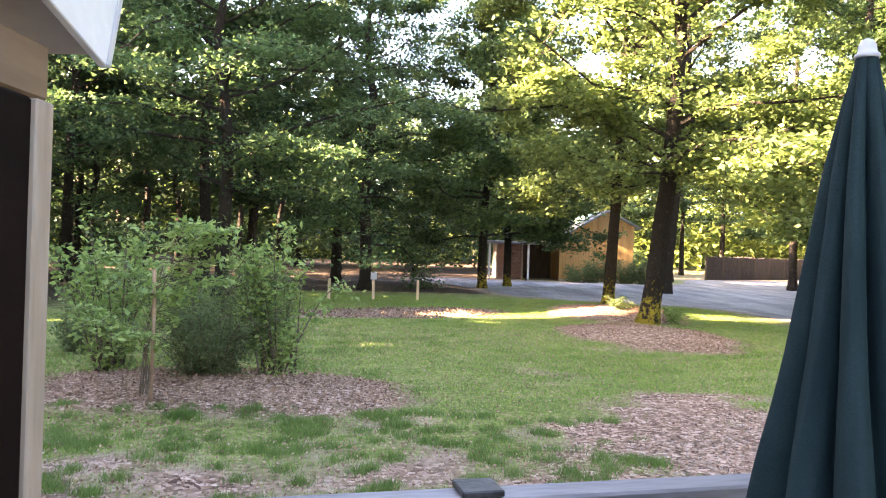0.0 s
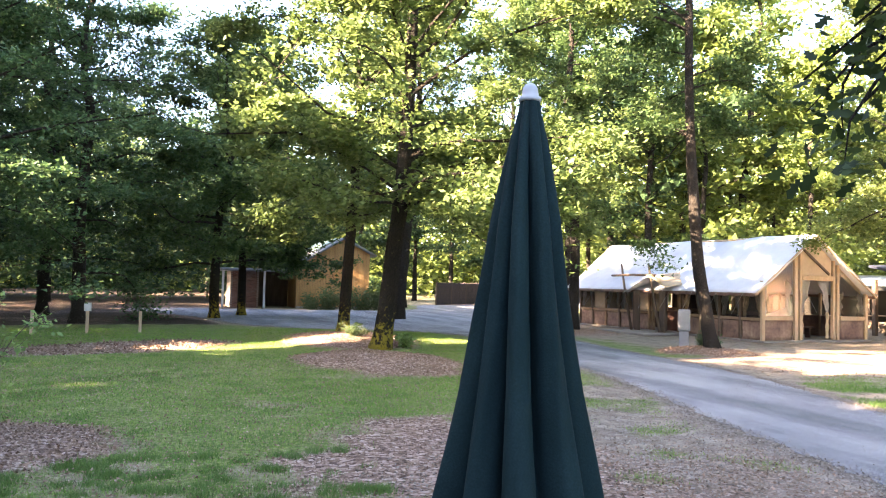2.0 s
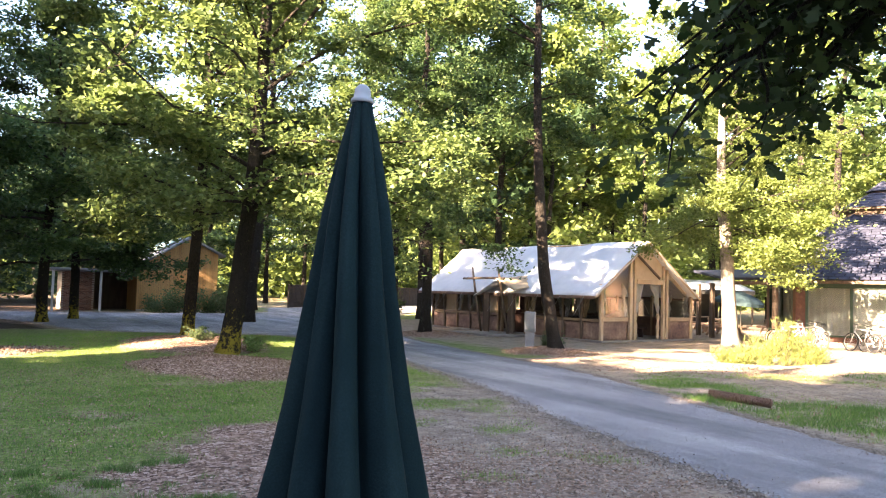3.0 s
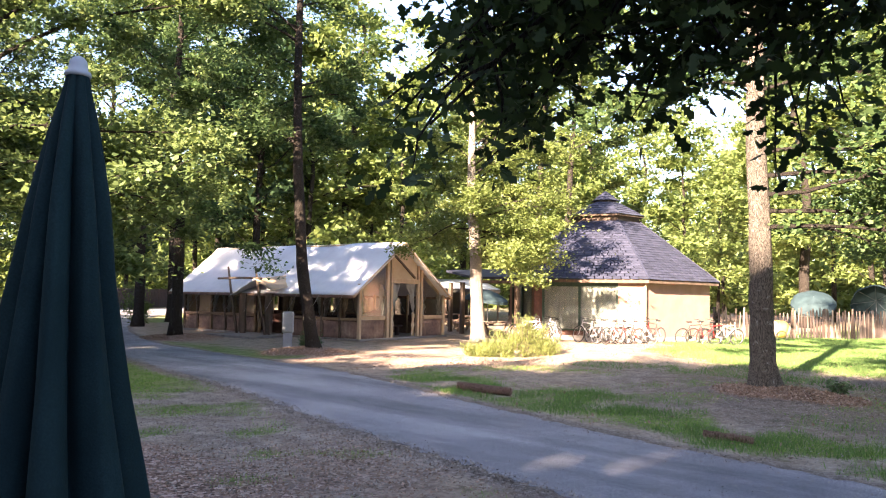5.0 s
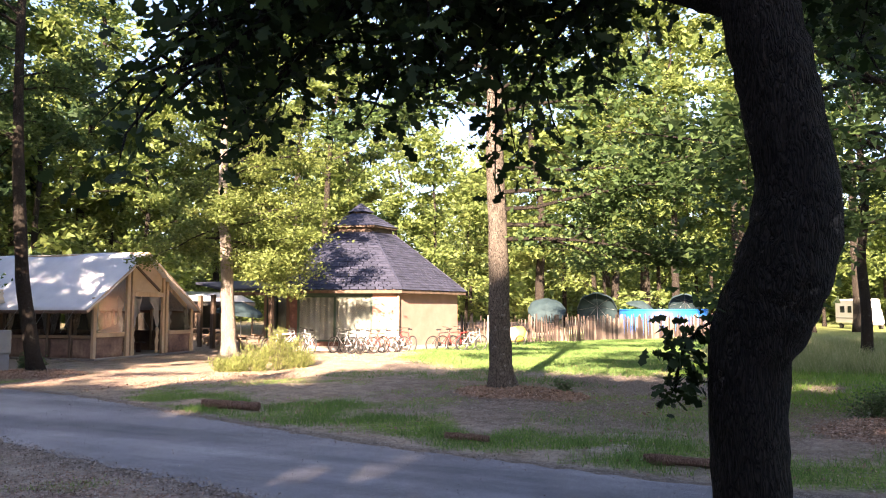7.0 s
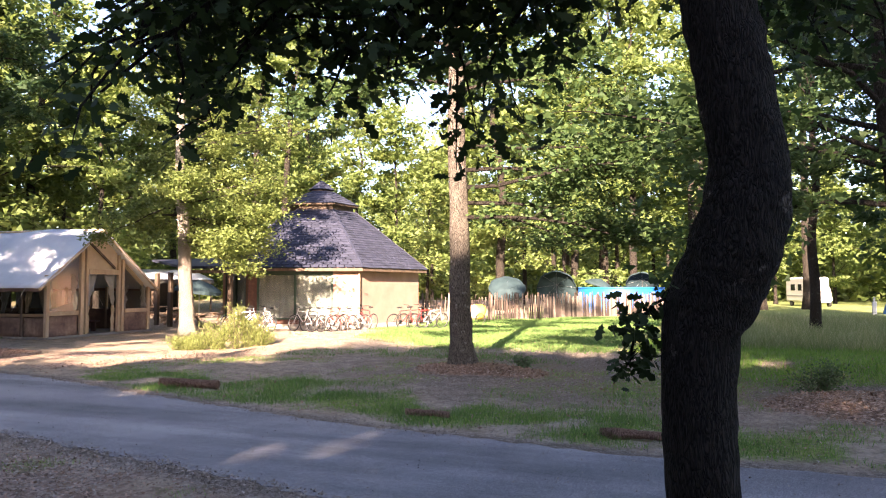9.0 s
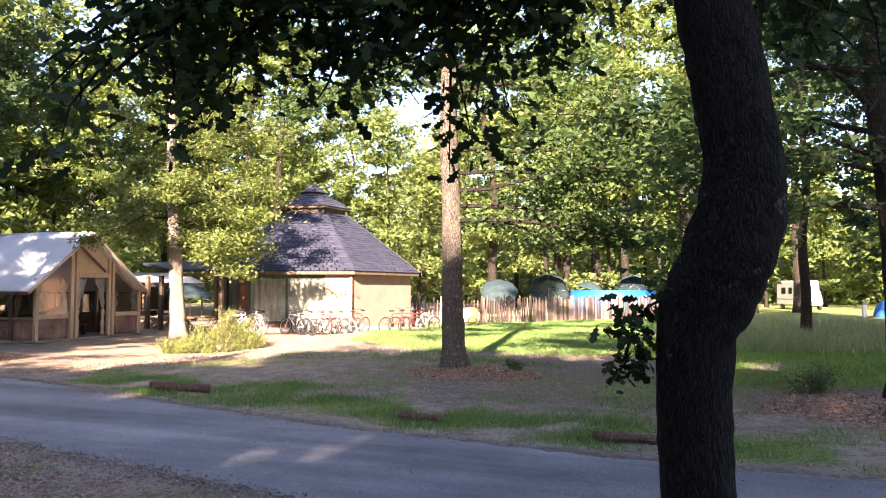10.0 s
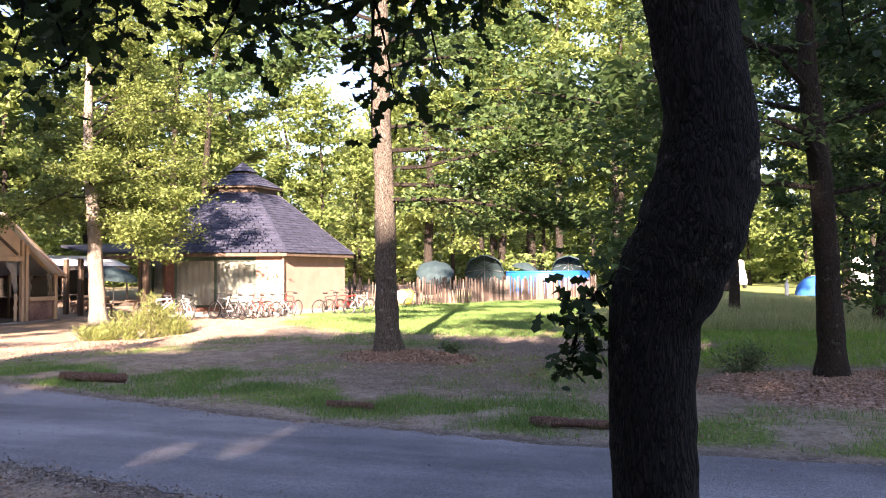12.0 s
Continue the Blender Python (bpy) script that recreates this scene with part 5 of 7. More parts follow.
    part("back_wall", box(W - 0.02, W + 0.02, 0, L, 0.02, 0.9), M_SKIRT, root)
    # Dark panel that stands in for the unlit depth of the lodge.
    part("dark_inner_panel", box(W - 0.1, W - 0.06, 6.8, 10.6, 0.9, EAVE), M_DARKIN, root)
    for y in bays[::2]:
        part("post", box(W - 0.05, W + 0.05, y - 0.045, y + 0.045, 0, EAVE - 0.1, 0.008), M_POLE, root)
    # gable towards the court
    D0, D1 = 1.95, 3.5

    def roof_z(x):
        return ze + 0.05 + (TOP - ze - 0.12) * (1 - (RX - x) / (RX + 0.72) if x < RX else 1 - (x - RX) / (W + 0.1 - RX))

    for x, w in ((0.0, 0.07), (1.62, 0.08), (1.86, 0.06), (3.58, 0.06), (3.8, 0.07), (W - 0.02, 0.07)):
        part("gable_post", box(x - w, x + w, -0.06, 0.06, 0, roof_z(x) - 0.08, 0.01), M_POLE, root)
    for a, b in ((0.0, 1.55), (3.87, W - 0.02)):
        sheet("skirt", [(a + 0.08, 0, 0.05), (b - 0.08, 0, 0.05), (b - 0.08, 0, 0.8), (a + 0.08, 0, 0.8)], 0.015, M_SKIRT, root, "stained canvas skirt", 8, 4, 0.04, 0.03, a)
        part("sill_rail", box(a + 0.08, b - 0.08, -0.05, 0.05, 0.8, 0.95, 0.008), M_POLE, root)
        bm = bmesh.new()
        bm.faces.new([bm.verts.new(p) for p in ((a + 0.08, 0, 0.95), (b - 0.08, 0, 0.95), (b - 0.08, 0, roof_z(b) - 0.15), (a + 0.08, 0, roof_z(a) - 0.15))])
        thicken(bm, 0.006)
        part("window_sheet", bm, M_CLEAR, root, "clear plastic window")
        lo = min(roof_z(a), roof_z(b))
        sheet("curtain", [(a + 0.1, 0.08, 0.96), (a + 0.22, 0.08, 0.96), (a + 0.36, 0.08, lo), (a + 0.12, 0.08, lo - 0.2)], 0.01, M_SHEER, root, "tied white curtain", 10, 8, 0, 0.16, a)
        sheet("curtain", [(b - 0.2, 0.08, 0.96), (b - 0.1, 0.08, 0.96), (b - 0.12, 0.08, lo - 0.2), (b - 0.36, 0.08, lo)], 0.01, M_SHEER, root, "tied white curtain", 10, 8, 0, 0.16, b)
    part("header", box(D0 - 0.02, D1 + 0.02, -0.07, 0.06, 2.26, 2.44, 0.01), M_POLE, root, "pale timber door header")
    bm = bmesh.new()
    bm.faces.new([bm.verts.new(p) for p in ((D0, 0.01, 2.44), (D1, 0.01, 2.44), (D1, 0.01, roof_z(D1) - 0.08), (RX, 0.01, TOP - 0.1), (D0, 0.01, roof_z(D0) - 0.08))])
    thicken(bm, 0.01)
    part("gable_canvas", bm, M_CANVAS_B, root, "beige canvas gable")
    for a, b in ((0.3, 1.5), (3.9, W - 0.3)):
        bm = bmesh.new()
        bm.faces.new([bm.verts.new(p) for p in ((a, 0.02, roof_z(a) - 0.3), (b, 0.02, roof_z(b) - 0.3), (b, 0.02, roof_z(b) - 0.08), (a, 0.02, roof_z(a) - 0.08))])
        thicken(bm, 0.01)
        part("gable_canvas", bm, M_CANVAS_B, root)
    part("brace", beam((1.9, -0.07, 3.42), (3.3, -0.07, 2.5), 0.05, 0.09), M_POLE_DARK, root)
    for a, c in ((D0 + 0.03, D0 + 0.16), (D1 - 0.03, D1 - 0.16)):
        sheet("door_curtain", [(a, 0.1, 0.1), (c + (c - a) * 0.4, 0.1, 0.1), (c, 0.1, 1.1), (a, 0.1, 1.1)], 0.012, M_CANVAS_B, root, "tied beige door curtain", 8, 10, 0, 0.1, a)
        sheet("door_curtain", [(a, 0.1, 1.1), (c, 0.1, 1.1), (c + (c - a) * 3.4, 0.1, 2.26), (a, 0.1, 2.26)], 0.012, M_SHEER, root, "tied white door curtain", 8, 10, 0, 0.12, a + 1)
    for side in (0, 1):
        xe = -0.74 if side == 0 else W + 0.12
        part("verge_rafter", beam((xe, -0.36, ze - 0.06), (RX, -0.24, TOP - 0.05), 0.05, 0.1), M_POLE, root)
    # inside: dark tables and benches
    part("sideboard", box(1.9, 3.9, 1.6, 2.3, 0.78, 0.85, 0.02), M_DARKIN, root, "dark brown table inside")
    for x in (2.0, 3.8):
        part("table_leg", box(x - 0.05, x + 0.05, 1.7, 2.2, 0.08, 0.78, 0.01), M_DARKIN, root)
    part("bench", box(1.9, 3.9, 1.05, 1.35, 0.44, 0.5, 0.01), M_DARKIN, root)
    for x in (2.1, 3.7):
        part("bench_leg", box(x - 0.04, x + 0.04, 1.1, 1.3, 0.08, 0.44, 0.01), M_DARKIN, root)
    part("bench", box(1.0, 4.6, 4.4, 5.4, 0.08, 0.8, 0.03), M_DARKIN, root)
    part("bench", box(1.0, 4.6, 7.6, 9.2, 0.08, 0.75, 0.03), M_DARKIN, root)
    # porch with crossed poles
    y0, y1, out = 4.1, 5.85, -1.05
    for y in (y0, y1):
        v, f = [], []
        tube([(out, y, 0), (out, y + 0.42, 1.5), (out + 0.05, y + 0.8, 2.85)], [0.06, 0.055, 0.04], 8, v, f, 0.15)
        part("porch_pole", mesh_of("porch_pole", v, f, True), M_POLE_DARK, root, "dark peeled pole")
    v, f = [], []
    tube([(out - 0.06, y0 + 0.25, 2.36), (out - 0.06, 5.7, 2.38), (out - 0.06, y1 + 1.3, 2.35)], [0.045, 0.05, 0.045], 8, v, f, 0.12)
    part("cross_pole", mesh_of("cross_pole", v, f, True), M_POLE_DARK, root, "dark horizontal pole")
    ym, yl, yn = 4.75, 6.4, 3.7
    sheet("porch_roof", [(out - 0.1, yl, 1.6), (out - 0.1, ym, 2.34), (1.1, ym, 2.62), (0.6, yl, 2.1)], 0.015, M_CANVAS, root, "", 10, 8, 0.03, 0.03, 1)
    sheet("porch_roof", [(out - 0.1, ym, 2.34), (out - 0.1, yn, 1.88), (0.5, yn, 2.2), (1.1, ym, 2.62)], 0.015, M_CANVAS_B, root, "brown weathered porch canvas", 10, 8, 0.03, 0.03, 4)
    for y in (y0 + 0.1, y1 - 0.1):
        part("porch_panel", box(-0.9, -0.82, y - 0.16, y + 0.16, 0.0, 1.75, 0.01), M_POLE_DARK, root)
        part("post", box(-0.06, 0.06, y - 0.06, y + 0.06, 0, 1.8, 0.01), M_BEAM, root)
    part("porch_step", box(-2.3, -0.1, y0 - 0.5, y1 + 0.5, 0.0, 0.09, 0.01), M_DECK, root)
    part("porch_bench", box(0.6, 1.2, y0 + 0.2, y1 - 0.2, 0.08, 0.9, 0.02), M_DARKIN, root, "dark red bench inside")


canvas_lodge()

# ---- round hut ----


def round_hut():
    cx, cy = 32.6, 18.4
    root = thing("round_hut", "six-sided peach hut with slate roof and cupola", "hut", pose(cx, cy, 0))
    ang = [radians(230 + 60 * k) for k in range(6)]
    RE, RW, ZE = 5.2, 4.75, 2.62

    def corner(r, k, z):
        return Vector((r * math.cos(ang[k % 6]), r * math.sin(ang[k % 6]), z))

    joined = {"roof_shingles": ([], []), "cupola_shingles": ([], [])}

    def shingles(name, r0, z0, r1, z1, rows, wide, k):
        """One face of slates; those of the two faces towards the court are pieces of their own."""
        rng = random.Random(k * 7 + rows)
        a0, b0, a1, b1 = corner(r0, k, z0), corner(r0, k + 1, z0), corner(r1, k, z1), corner(r1, k + 1, z1)
        out = (b0 - a0).cross(a1 - a0).normalized()
        if out.z < 0:
            out = -out
        for j in range(rows):
            la, lb = a0.lerp(a1, j / rows), b0.lerp(b1, j / rows)
            ua, ub = a0.lerp(a1, min(1, (j + 1.25) / rows)), b0.lerp(b1, min(1, (j + 1.25) / rows))
            n = max(2, round((lb - la).length / wide))
            for i in range(n):
                s0, s1 = max(0, (i - 0.5 * (j % 2)) / n), min(1, (i + 1 - 0.5 * (j % 2)) / n - 0.008)
                if i == n - 1:
                    s1 = 1
                h = 0.02 + rng.uniform(0, 0.012)
                e = rng.uniform(-0.015, 0.01)
                p = [la.lerp(lb, s0) + out * h, la.lerp(lb, s1) + out * h, ua.lerp(ub, s1) + out * 0.004, ua.lerp(ub, s0) + out * 0.004]
                p[0], p[1] = p[0] + (p[0] - p[3]) * e, p[1] + (p[1] - p[2]) * e
                p += [q - out * 0.018 for q in p]
                faces = [(0, 1, 2, 3), (4, 5, 1, 0), (5, 6, 2, 1), (7, 4, 0, 3)]
                if k in (0, 5):
                    part("shingle", mesh_of("shingle", p, faces), M_SLATE, root)
                else:
                    v, f = joined[name]
                    f += [tuple(len(v) + t for t in fc) for fc in faces]
                    v += p

    for k in range(6):
        a, b = corner(RW, k, 0), corner(RW, k + 1, 0)
        d = (b - a).normalized()
        length = (b - a).length
        inward = Vector((-(a + b).x, -(a + b).y, 0)).normalized()
        wall_m = Matrix.Translation(a) @ Matrix((( d.x, inward.x, 0, 0), (d.y, inward.y, 0, 0), (0, 0, 1, 0), (0, 0, 0, 1)))
        glazed = {5: (0.36, 3.65), 4: (0.5, 4.3)}.get(k)
        def put(name, x0, x1, y0, y1, z0, z1, mat, label="", parent=root, bevel=0.0):
            bm = box(x0, x1, y0, y1, z0, z1, bevel)
            bm.transform(wall_m)
            return part(name, bm, mat, parent, label)
        if glazed:
            g0, g1 = glazed
            put("wall", 0, g0, 0, 0.2, 0, ZE + 0.05, M_BRICK if k == 5 else M_PLASTER, "reddish brick pier" if k == 5 else "")
            put("wall", g1, length, 0, 0.2, 0, ZE + 0.05, M_BRICK if k == 4 else M_PLASTER)
            put("wall", g0, g1, 0, 0.2, 2.38, ZE + 0.05, M_GREEN)
            put("wall", g0, g1, 0.0, 0.2, 0, 0.4, M_BRICK, "low brick wall under the window")
            win = put("window", g0, g1, 0.02, 0.1, 2.3, 2.38, M_GREEN, "tall green-framed window with pale curtain")
            for x in (g0 + 0.04, (g0 + g1) / 2, g1 - 0.04):
                put("frame", x - 0.05, x + 0.05, 0.0, 0.1, 0.4, 2.3, M_GREEN, "", win, 0.008)
            put("sill", g0 - 0.05, g1 + 0.05, -0.06, 0.12, 0.4, 0.47, M_GREEN, "", win, 0.008)
            for x0, x1 in ((g0 + 0.09, (g0 + g1) / 2 - 0.05), ((g0 + g1) / 2 + 0.05, g1 - 0.09)):
                put("pane", x0, x1, 0.05, 0.056, 0.47, 2.3, M_PANE, "", win)
            bm = bmesh.new()
            n = 40
            rows = [[bm.verts.new((g0 + 0.06 + (g1 - g0 - 0.12) * i / n, 0.13 + 0.018 * math.sin(i * 1.9) + 0.008 * math.sin(i * 0.7), z)) for i in range(n + 1)] for z in (0.42, 2.36)]
            for i in range(n):
                bm.faces.new((rows[0][i], rows[0][i + 1], rows[1][i + 1], rows[1][i]))
            bm.transform(wall_m)
            part("curtain", bm, M_CURTAIN, win, "pale closed curtain")
        else:
            put("wall", 0, length, 0, 0.2, 0, ZE + 0.05, M_PLASTER)
        put("skirting", 0, length, -0.02, 0.0, 0, 0.2, M_MORTAR)
        shingles("roof_shingles", RE, ZE, 1.66, 5.42, 24, 0.36, k)
        shingles("cupola_shingles", 1.86, 5.72, 0.62, 6.42, 6, 0.34, k)
        shingles("cupola_shingles", 0.66, 6.5, 0.04, 6.98, 3, 0.3, k)
        a, b = corner(RE - 0.06, k, ZE - 0.1), corner(RE - 0.06, k + 1, ZE - 0.1)
        part("fascia", beam(a, b, 0.03, 0.1, 0.004), M_POLE_DARK, root)
        part("cupola_fascia", beam(corner(1.8, k, 5.69), corner(1.8, k + 1, 5.69), 0.03, 0.09, 0.003), M_POLE_DARK, root)
        part("louvre", beam(corner(1.56, k, 5.54), corner(1.56, k + 1, 5.54), 0.04, 0.3, 0.003), M_POLE_DARK, root)
        part("hip_ridge", beam(corner(RE, k, ZE + 0.03), corner(1.66, k, 5.45), 0.1, 0.025, 0.004), M_SLATE, root)
    for name, (v, f) in joined.items():
        tagged(part(name, mesh_of(name, v, f), M_SLATE, root), kind="stuff")
    v, f = [], []
    tube([(0, 0, 6.38), (0, 0, 6.5)], [0.5, 0.5], 6, v, f)
    part("lantern_neck", mesh_of("lantern_neck", v, f), M_POLE_DARK, root, "dark neck under the small top roof")
    rod("downpipe", [corner(RW + 0.07, 0, 0.05), corner(RW + 0.07, 0, 2.5)], 0.04, M_POLE, root)
    for z, r in ((ZE - 0.02, RE - 0.05), (5.7, 1.82)):
        bm = bmesh.new()
        bm.faces.new([bm.verts.new(corner(r, k, z)) for k in range(6)])
        thicken(bm, 0.03)
        part("soffit", bm, M_POLE_DARK, root)
    # covered terrace on the tent side
    bm = bmesh.new()
    q = [bm.verts.new(p) for p in ((-5.0, 0.95, 2.6), (-6.35, 2.95, 2.56), (-3.4, 7.2, 3.0), (-1.0, 4.6, 3.15))]
    bm.faces.new(q)
    thicken(bm, 0.1)
    part("terrace_roof", bm, M_SLATE, root, "low dark slate terrace roof")
    part("terrace_beam", beam((-5.1, 0.98, 2.48), (-6.3, 2.9, 2.44), 0.06, 0.14), M_POLE_DARK, root)
    for x, y in ((-5.25, 1.35), (-6.15, 2.85), (-4.9, 4.8), (-3.6, 6.7)):
        part("terrace_post", box(x - 0.09, x + 0.09, y - 0.09, y + 0.09, 0, 2.45, 0.01), M_POLE_DARK, root)


round_hut()

# ---- ochre house ----


def ochre_house():
    root = thing("ochre_house", "ochre timber-clad house with grey roof and brick entrance", "house", pose(0, 49, 0))
    X0, X1, XA, ZA, ZL, ZR, DEEP = 7.15, 11.95, 10.15, 4.7, 2.85, 3.85, 11.5

    def top(x):
        return ZL + (ZA - ZL) * (x - X0) / (XA - X0) if x < XA else ZA + (ZR - ZA) * (x - XA) / (X1 - XA)

    n = 46
    for i in range(n):
        a, b = X0 + (X1 - X0) * i / n, X0 + (X1 - X0) * (i + 1) / n - 0.012
        bm = bmesh.new()
        q = [bm.verts.new(p) for p in ((a, 0, 0.12), (b, 0, 0.12), (b, 0, top(b) - 0.02), (a, 0, top(a) - 0.02))]
        bm.faces.new(q)
        thicken(bm, 0.03 + 0.008 * (i % 2))
        part("board", bm, M_CLADDING, root)
    part("wall", box(X0, X0 + 0.1, 0.06, DEEP, 0, ZL, 0), M_CLADDING, root)
    part("wall", box(X1 - 0.1, X1, 0.06, DEEP, 0, ZR, 0), M_CLADDING, root)
    bm = bmesh.new()
    bm.faces.new([bm.verts.new(p) for p in ((X0, 0.08, 0), (X1, 0.08, 0), (X1, 0.08, ZR), (XA, 0.08, ZA - 0.04), (X0, 0.08, ZL))])
    thicken(bm, 0.05)
    part("wall", bm, M_POLE_DARK, root)
    part("plinth", box(X0 - 0.03, X1 + 0.03, -0.04, 0.0, 0, 0.14, 0.01), M_MORTAR, root)
    for side in (0, 1):
        a, za = (X0 - 0.45, ZL - 0.24) if side == 0 else (X1 + 0.4, ZR - 0.25)
        r = sheet("roof_slope", [(a, DEEP, za), (a, -0.3, za), (XA, -0.3, ZA + 0.02), (XA, DEEP, ZA + 0.02)] if side == 0 else [(a, -0.3, za), (a, DEEP, za), (XA, DEEP, ZA + 0.02), (XA, -0.3, ZA + 0.02)], 0.14, M_ROOFING, root, "grey corrugated roof slope", 20, 2)
        for k in range(3):
            y = 1.2 + k * 3.2
            u0, u1 = 0.55, 0.92
            p = [Vector((a + (XA - a) * u, yy, za + (ZA + 0.02 - za) * u + 0.16)) for u, yy in ((u0, y + 2.2), (u0, y), (u1, y), (u1, y + 2.2))]
            if side == 0:
                sheet("roof_light", p, 0.03, M_PALEGLASS, r, "pale translucent roof light", 2, 2)
    # brick entrance and covered passage
    part("wall", box(3.05, 4.78, 0.02, 5, 0, 2.3, 0), M_MORTAR, root)
    bl = bpy.data.meshes.new("brick")
    b2 = box(0, 0.205, -0.02, 0.02, 0, 0.058, 0.003)
    b2.to_mesh(bl)
    b2.free()
    for j in range(34):
        for i in range(8):
            x = 3.06 + i * 0.215 + (0.107 if j % 2 else 0)
            if x + 0.205 <= 4.8:
                part("brick", bl, M_BRICK, root, m=pose(x, 0.01, 0.03 + j * 0.067))
    part("porch_roof", box(2.4, 6.9, -1.0, 5.2, 2.34, 2.5, 0.02), M_ROOFING, root)
    part("porch_post", box(5.0, 5.13, -0.75, -0.62, 0, 2.34, 0.01), M_PLASTIC_W, root, "white porch post")
    part("porch_post", box(2.5, 2.63, -0.75, -0.62, 0, 2.34, 0.01), M_PLASTIC_W, root, "white porch post")
    part("passage_wall", box(4.8, 7.1, 4.0, 4.1, 0, 2.34, 0), M_POLE_DARK, root, "dark passage wall")


M_PALEGLASS = material("pale_roof_light", [(0.35, 0.55, 0.5), (0.5, 0.66, 0.6)], 2, 0.3)
ochre_house()


def heather_screen():
    a, b = Vector((20.3, 60.0, 0)), Vector((46.0, 79.5, 0))
    d = (b - a).normalized()
    n = 14
    rng = random.Random(12)
    step = (b - a).length / n
    root = thing("screen_fence", "dark heather screen fence beside the car park", "fence", framed(a, d))
    for i in range(n):
        panel = part("panel", box(i * step + 0.05, (i + 1) * step - 0.05, -0.03, 0.03, 0.04, 1.9, 0.01), M_WATTLE, root)
        v, f = [], []
        for j in range(60):
            x = i * step + 0.08 + (step - 0.16) * (j + rng.uniform(0, 1)) / 60
            tube([(x, -0.04, 0.03), (x + rng.uniform(-0.06, 0.06), -0.05, 1.0), (x + rng.uniform(-0.1, 0.1), -0.04, rng.uniform(1.8, 2.0))], [0.02, 0.022, 0.012], 4, v, f, 0, False)
        part("brushwood", mesh_of("brushwood", v, f), M_WATTLE, panel)
        for j in range(5):
            part("wire", box(i * step, (i + 1) * step, -0.075, -0.068, 0.3 + j * 0.34, 0.312 + j * 0.34), M_POLE_DARK, panel)
    for i in range(n + 1):
        part("post", box(i * step - 0.05, i * step + 0.05, -0.06, 0.06, 0, 1.95, 0.01), M_POLE_DARK, root)


heather_screen()


def pale_fence():
    pts = spline([(37.2, 14.9), (40.2, 11.8), (43.4, 9.6), (49, 6.6), (56.5, 3.8)], 176)
    rng = random.Random(9)
    root = thing("picket_fence", "chestnut paling fence with uneven weathered pales", "fence", pose(37.2, 14.9, 0))
    kinds = []
    for k in range(4):
        bm = box(-0.062, 0.062, -0.016, 0.016, 0, 1.42, 0.006)
        for v in bm.verts:
            if v.co.z > 1.3:
                v.co.x *= 0.45
            v.co.x += 0.012 * math.sin(v.co.z * (2 + k) + k)
        me = bpy.data.meshes.new("pale")
        bm.to_mesh(me)
        bm.free()
        kinds.append(me)
    for i, p in enumerate(pts):
        if i < 84 and i % 2:
            continue
        q = pts[min(i + 1, 175)] - pts[max(i - 1, 0)]
        z = float(height_at(np.array([p[0]]), np.array([p[1]]))[0])
        part("pale", rng.choice(kinds), M_PALE, root, m=Matrix.Translation((-37.2, -14.9, 0)) @ framed((p[0], p[1], z - 0.02), q) @ pose(0, 0, 0, 0, rng.uniform(-3, 3), 0) @ Matrix.Diagonal((rng.uniform(0.6, 1.3) * (1.0 if i < 84 else 1.5), 1, rng.uniform(0.88, 1.1), 1)))
    for h in (0.4, 1.1):
        rod("wire", [Vector((p[0] - 37.2, p[1] - 14.9 + 0.02, h)) for p in pts[::6]], 0.008, M_WIRE, root, 4)
    for i in range(0, 176, 20):
        p = pts[i]
        rod("stake", [(p[0] - 37.15, p[1] - 14.82, -0.05), (p[0] - 37.15, p[1] - 14.82, 1.5)], 0.05, M_POLE_DARK, root)


pale_fence()
# ---- loose things of the camp ----


def utility_cabinet():
    root = thing("utility_cabinet", "grey-white plastic electric cabinet on a grey foot", "cabinet", pose(14.8, 19.3, 0.05, 0, 0, -38))
    part("foot", box(-0.14, 0.14, -0.1, 0.1, -0.08, 0.5, 0.01), M_STEEL_PAINT, root, "grey foot")
    body = part("body", box(-0.18, 0.18, -0.13, 0.13, 0.5, 1.16, 0.03), M_CABINET, root)
    part("door", box(-0.155, 0.155, -0.14, -0.13, 0.55, 1.1, 0.006), M_CABINET, body)


# White plastic greyed in colour for the shade it stands in.
M_CABINET = material("shaded_white_plastic", [(0.2, 0.205, 0.2), (0.28, 0.285, 0.28)], 4, 0.5)
M_STEEL_PAINT = material("grey_paint", [(0.2, 0.2, 0.21), (0.28, 0.28, 0.29)], 6, 0.55)
utility_cabinet()


def stakes():
    for x, y, sign in ((-0.92, 26.5, False), (-2.43, 25.9, True), (-3.85, 25.2, False)):
        root = thing("marker_post", "short pale timber post" + (" with a small white box" if sign else " at the path's edge"), "post", at_ground(x, y), "marker posts")
        bm = box(-0.045, 0.045, -0.045, 0.045, 0, 0.72, 0.012)
        part("post", bm, M_POLE, root)
        if sign:
            part("sign", box(-0.1, 0.1, -0.08, 0.06, 0.72, 0.98, 0.01), M_PLASTIC_W, root, "small white box")


stakes()


def log(x0, y0, x1, y1, r, seed):
    rng = np.random.default_rng(seed)
    root = thing("log", "short reddish log lying on the verge", "log", pose(x0, y0, 0.02))
    v, f = [], []
    pts = [Vector((0, 0, r * 0.8)).lerp(Vector((x1 - x0, y1 - y0, r * 0.8)), t) + Vector((rng.normal() * 0.015, 0, 0)) for t in np.linspace(0, 1, 8)]
    tube(pts, [r * (1 + 0.12 * rng.normal()) for _ in pts], 10, v, f, 0.2)
    part("trunk", mesh_of("trunk", v, f, True), M_LOG, root)


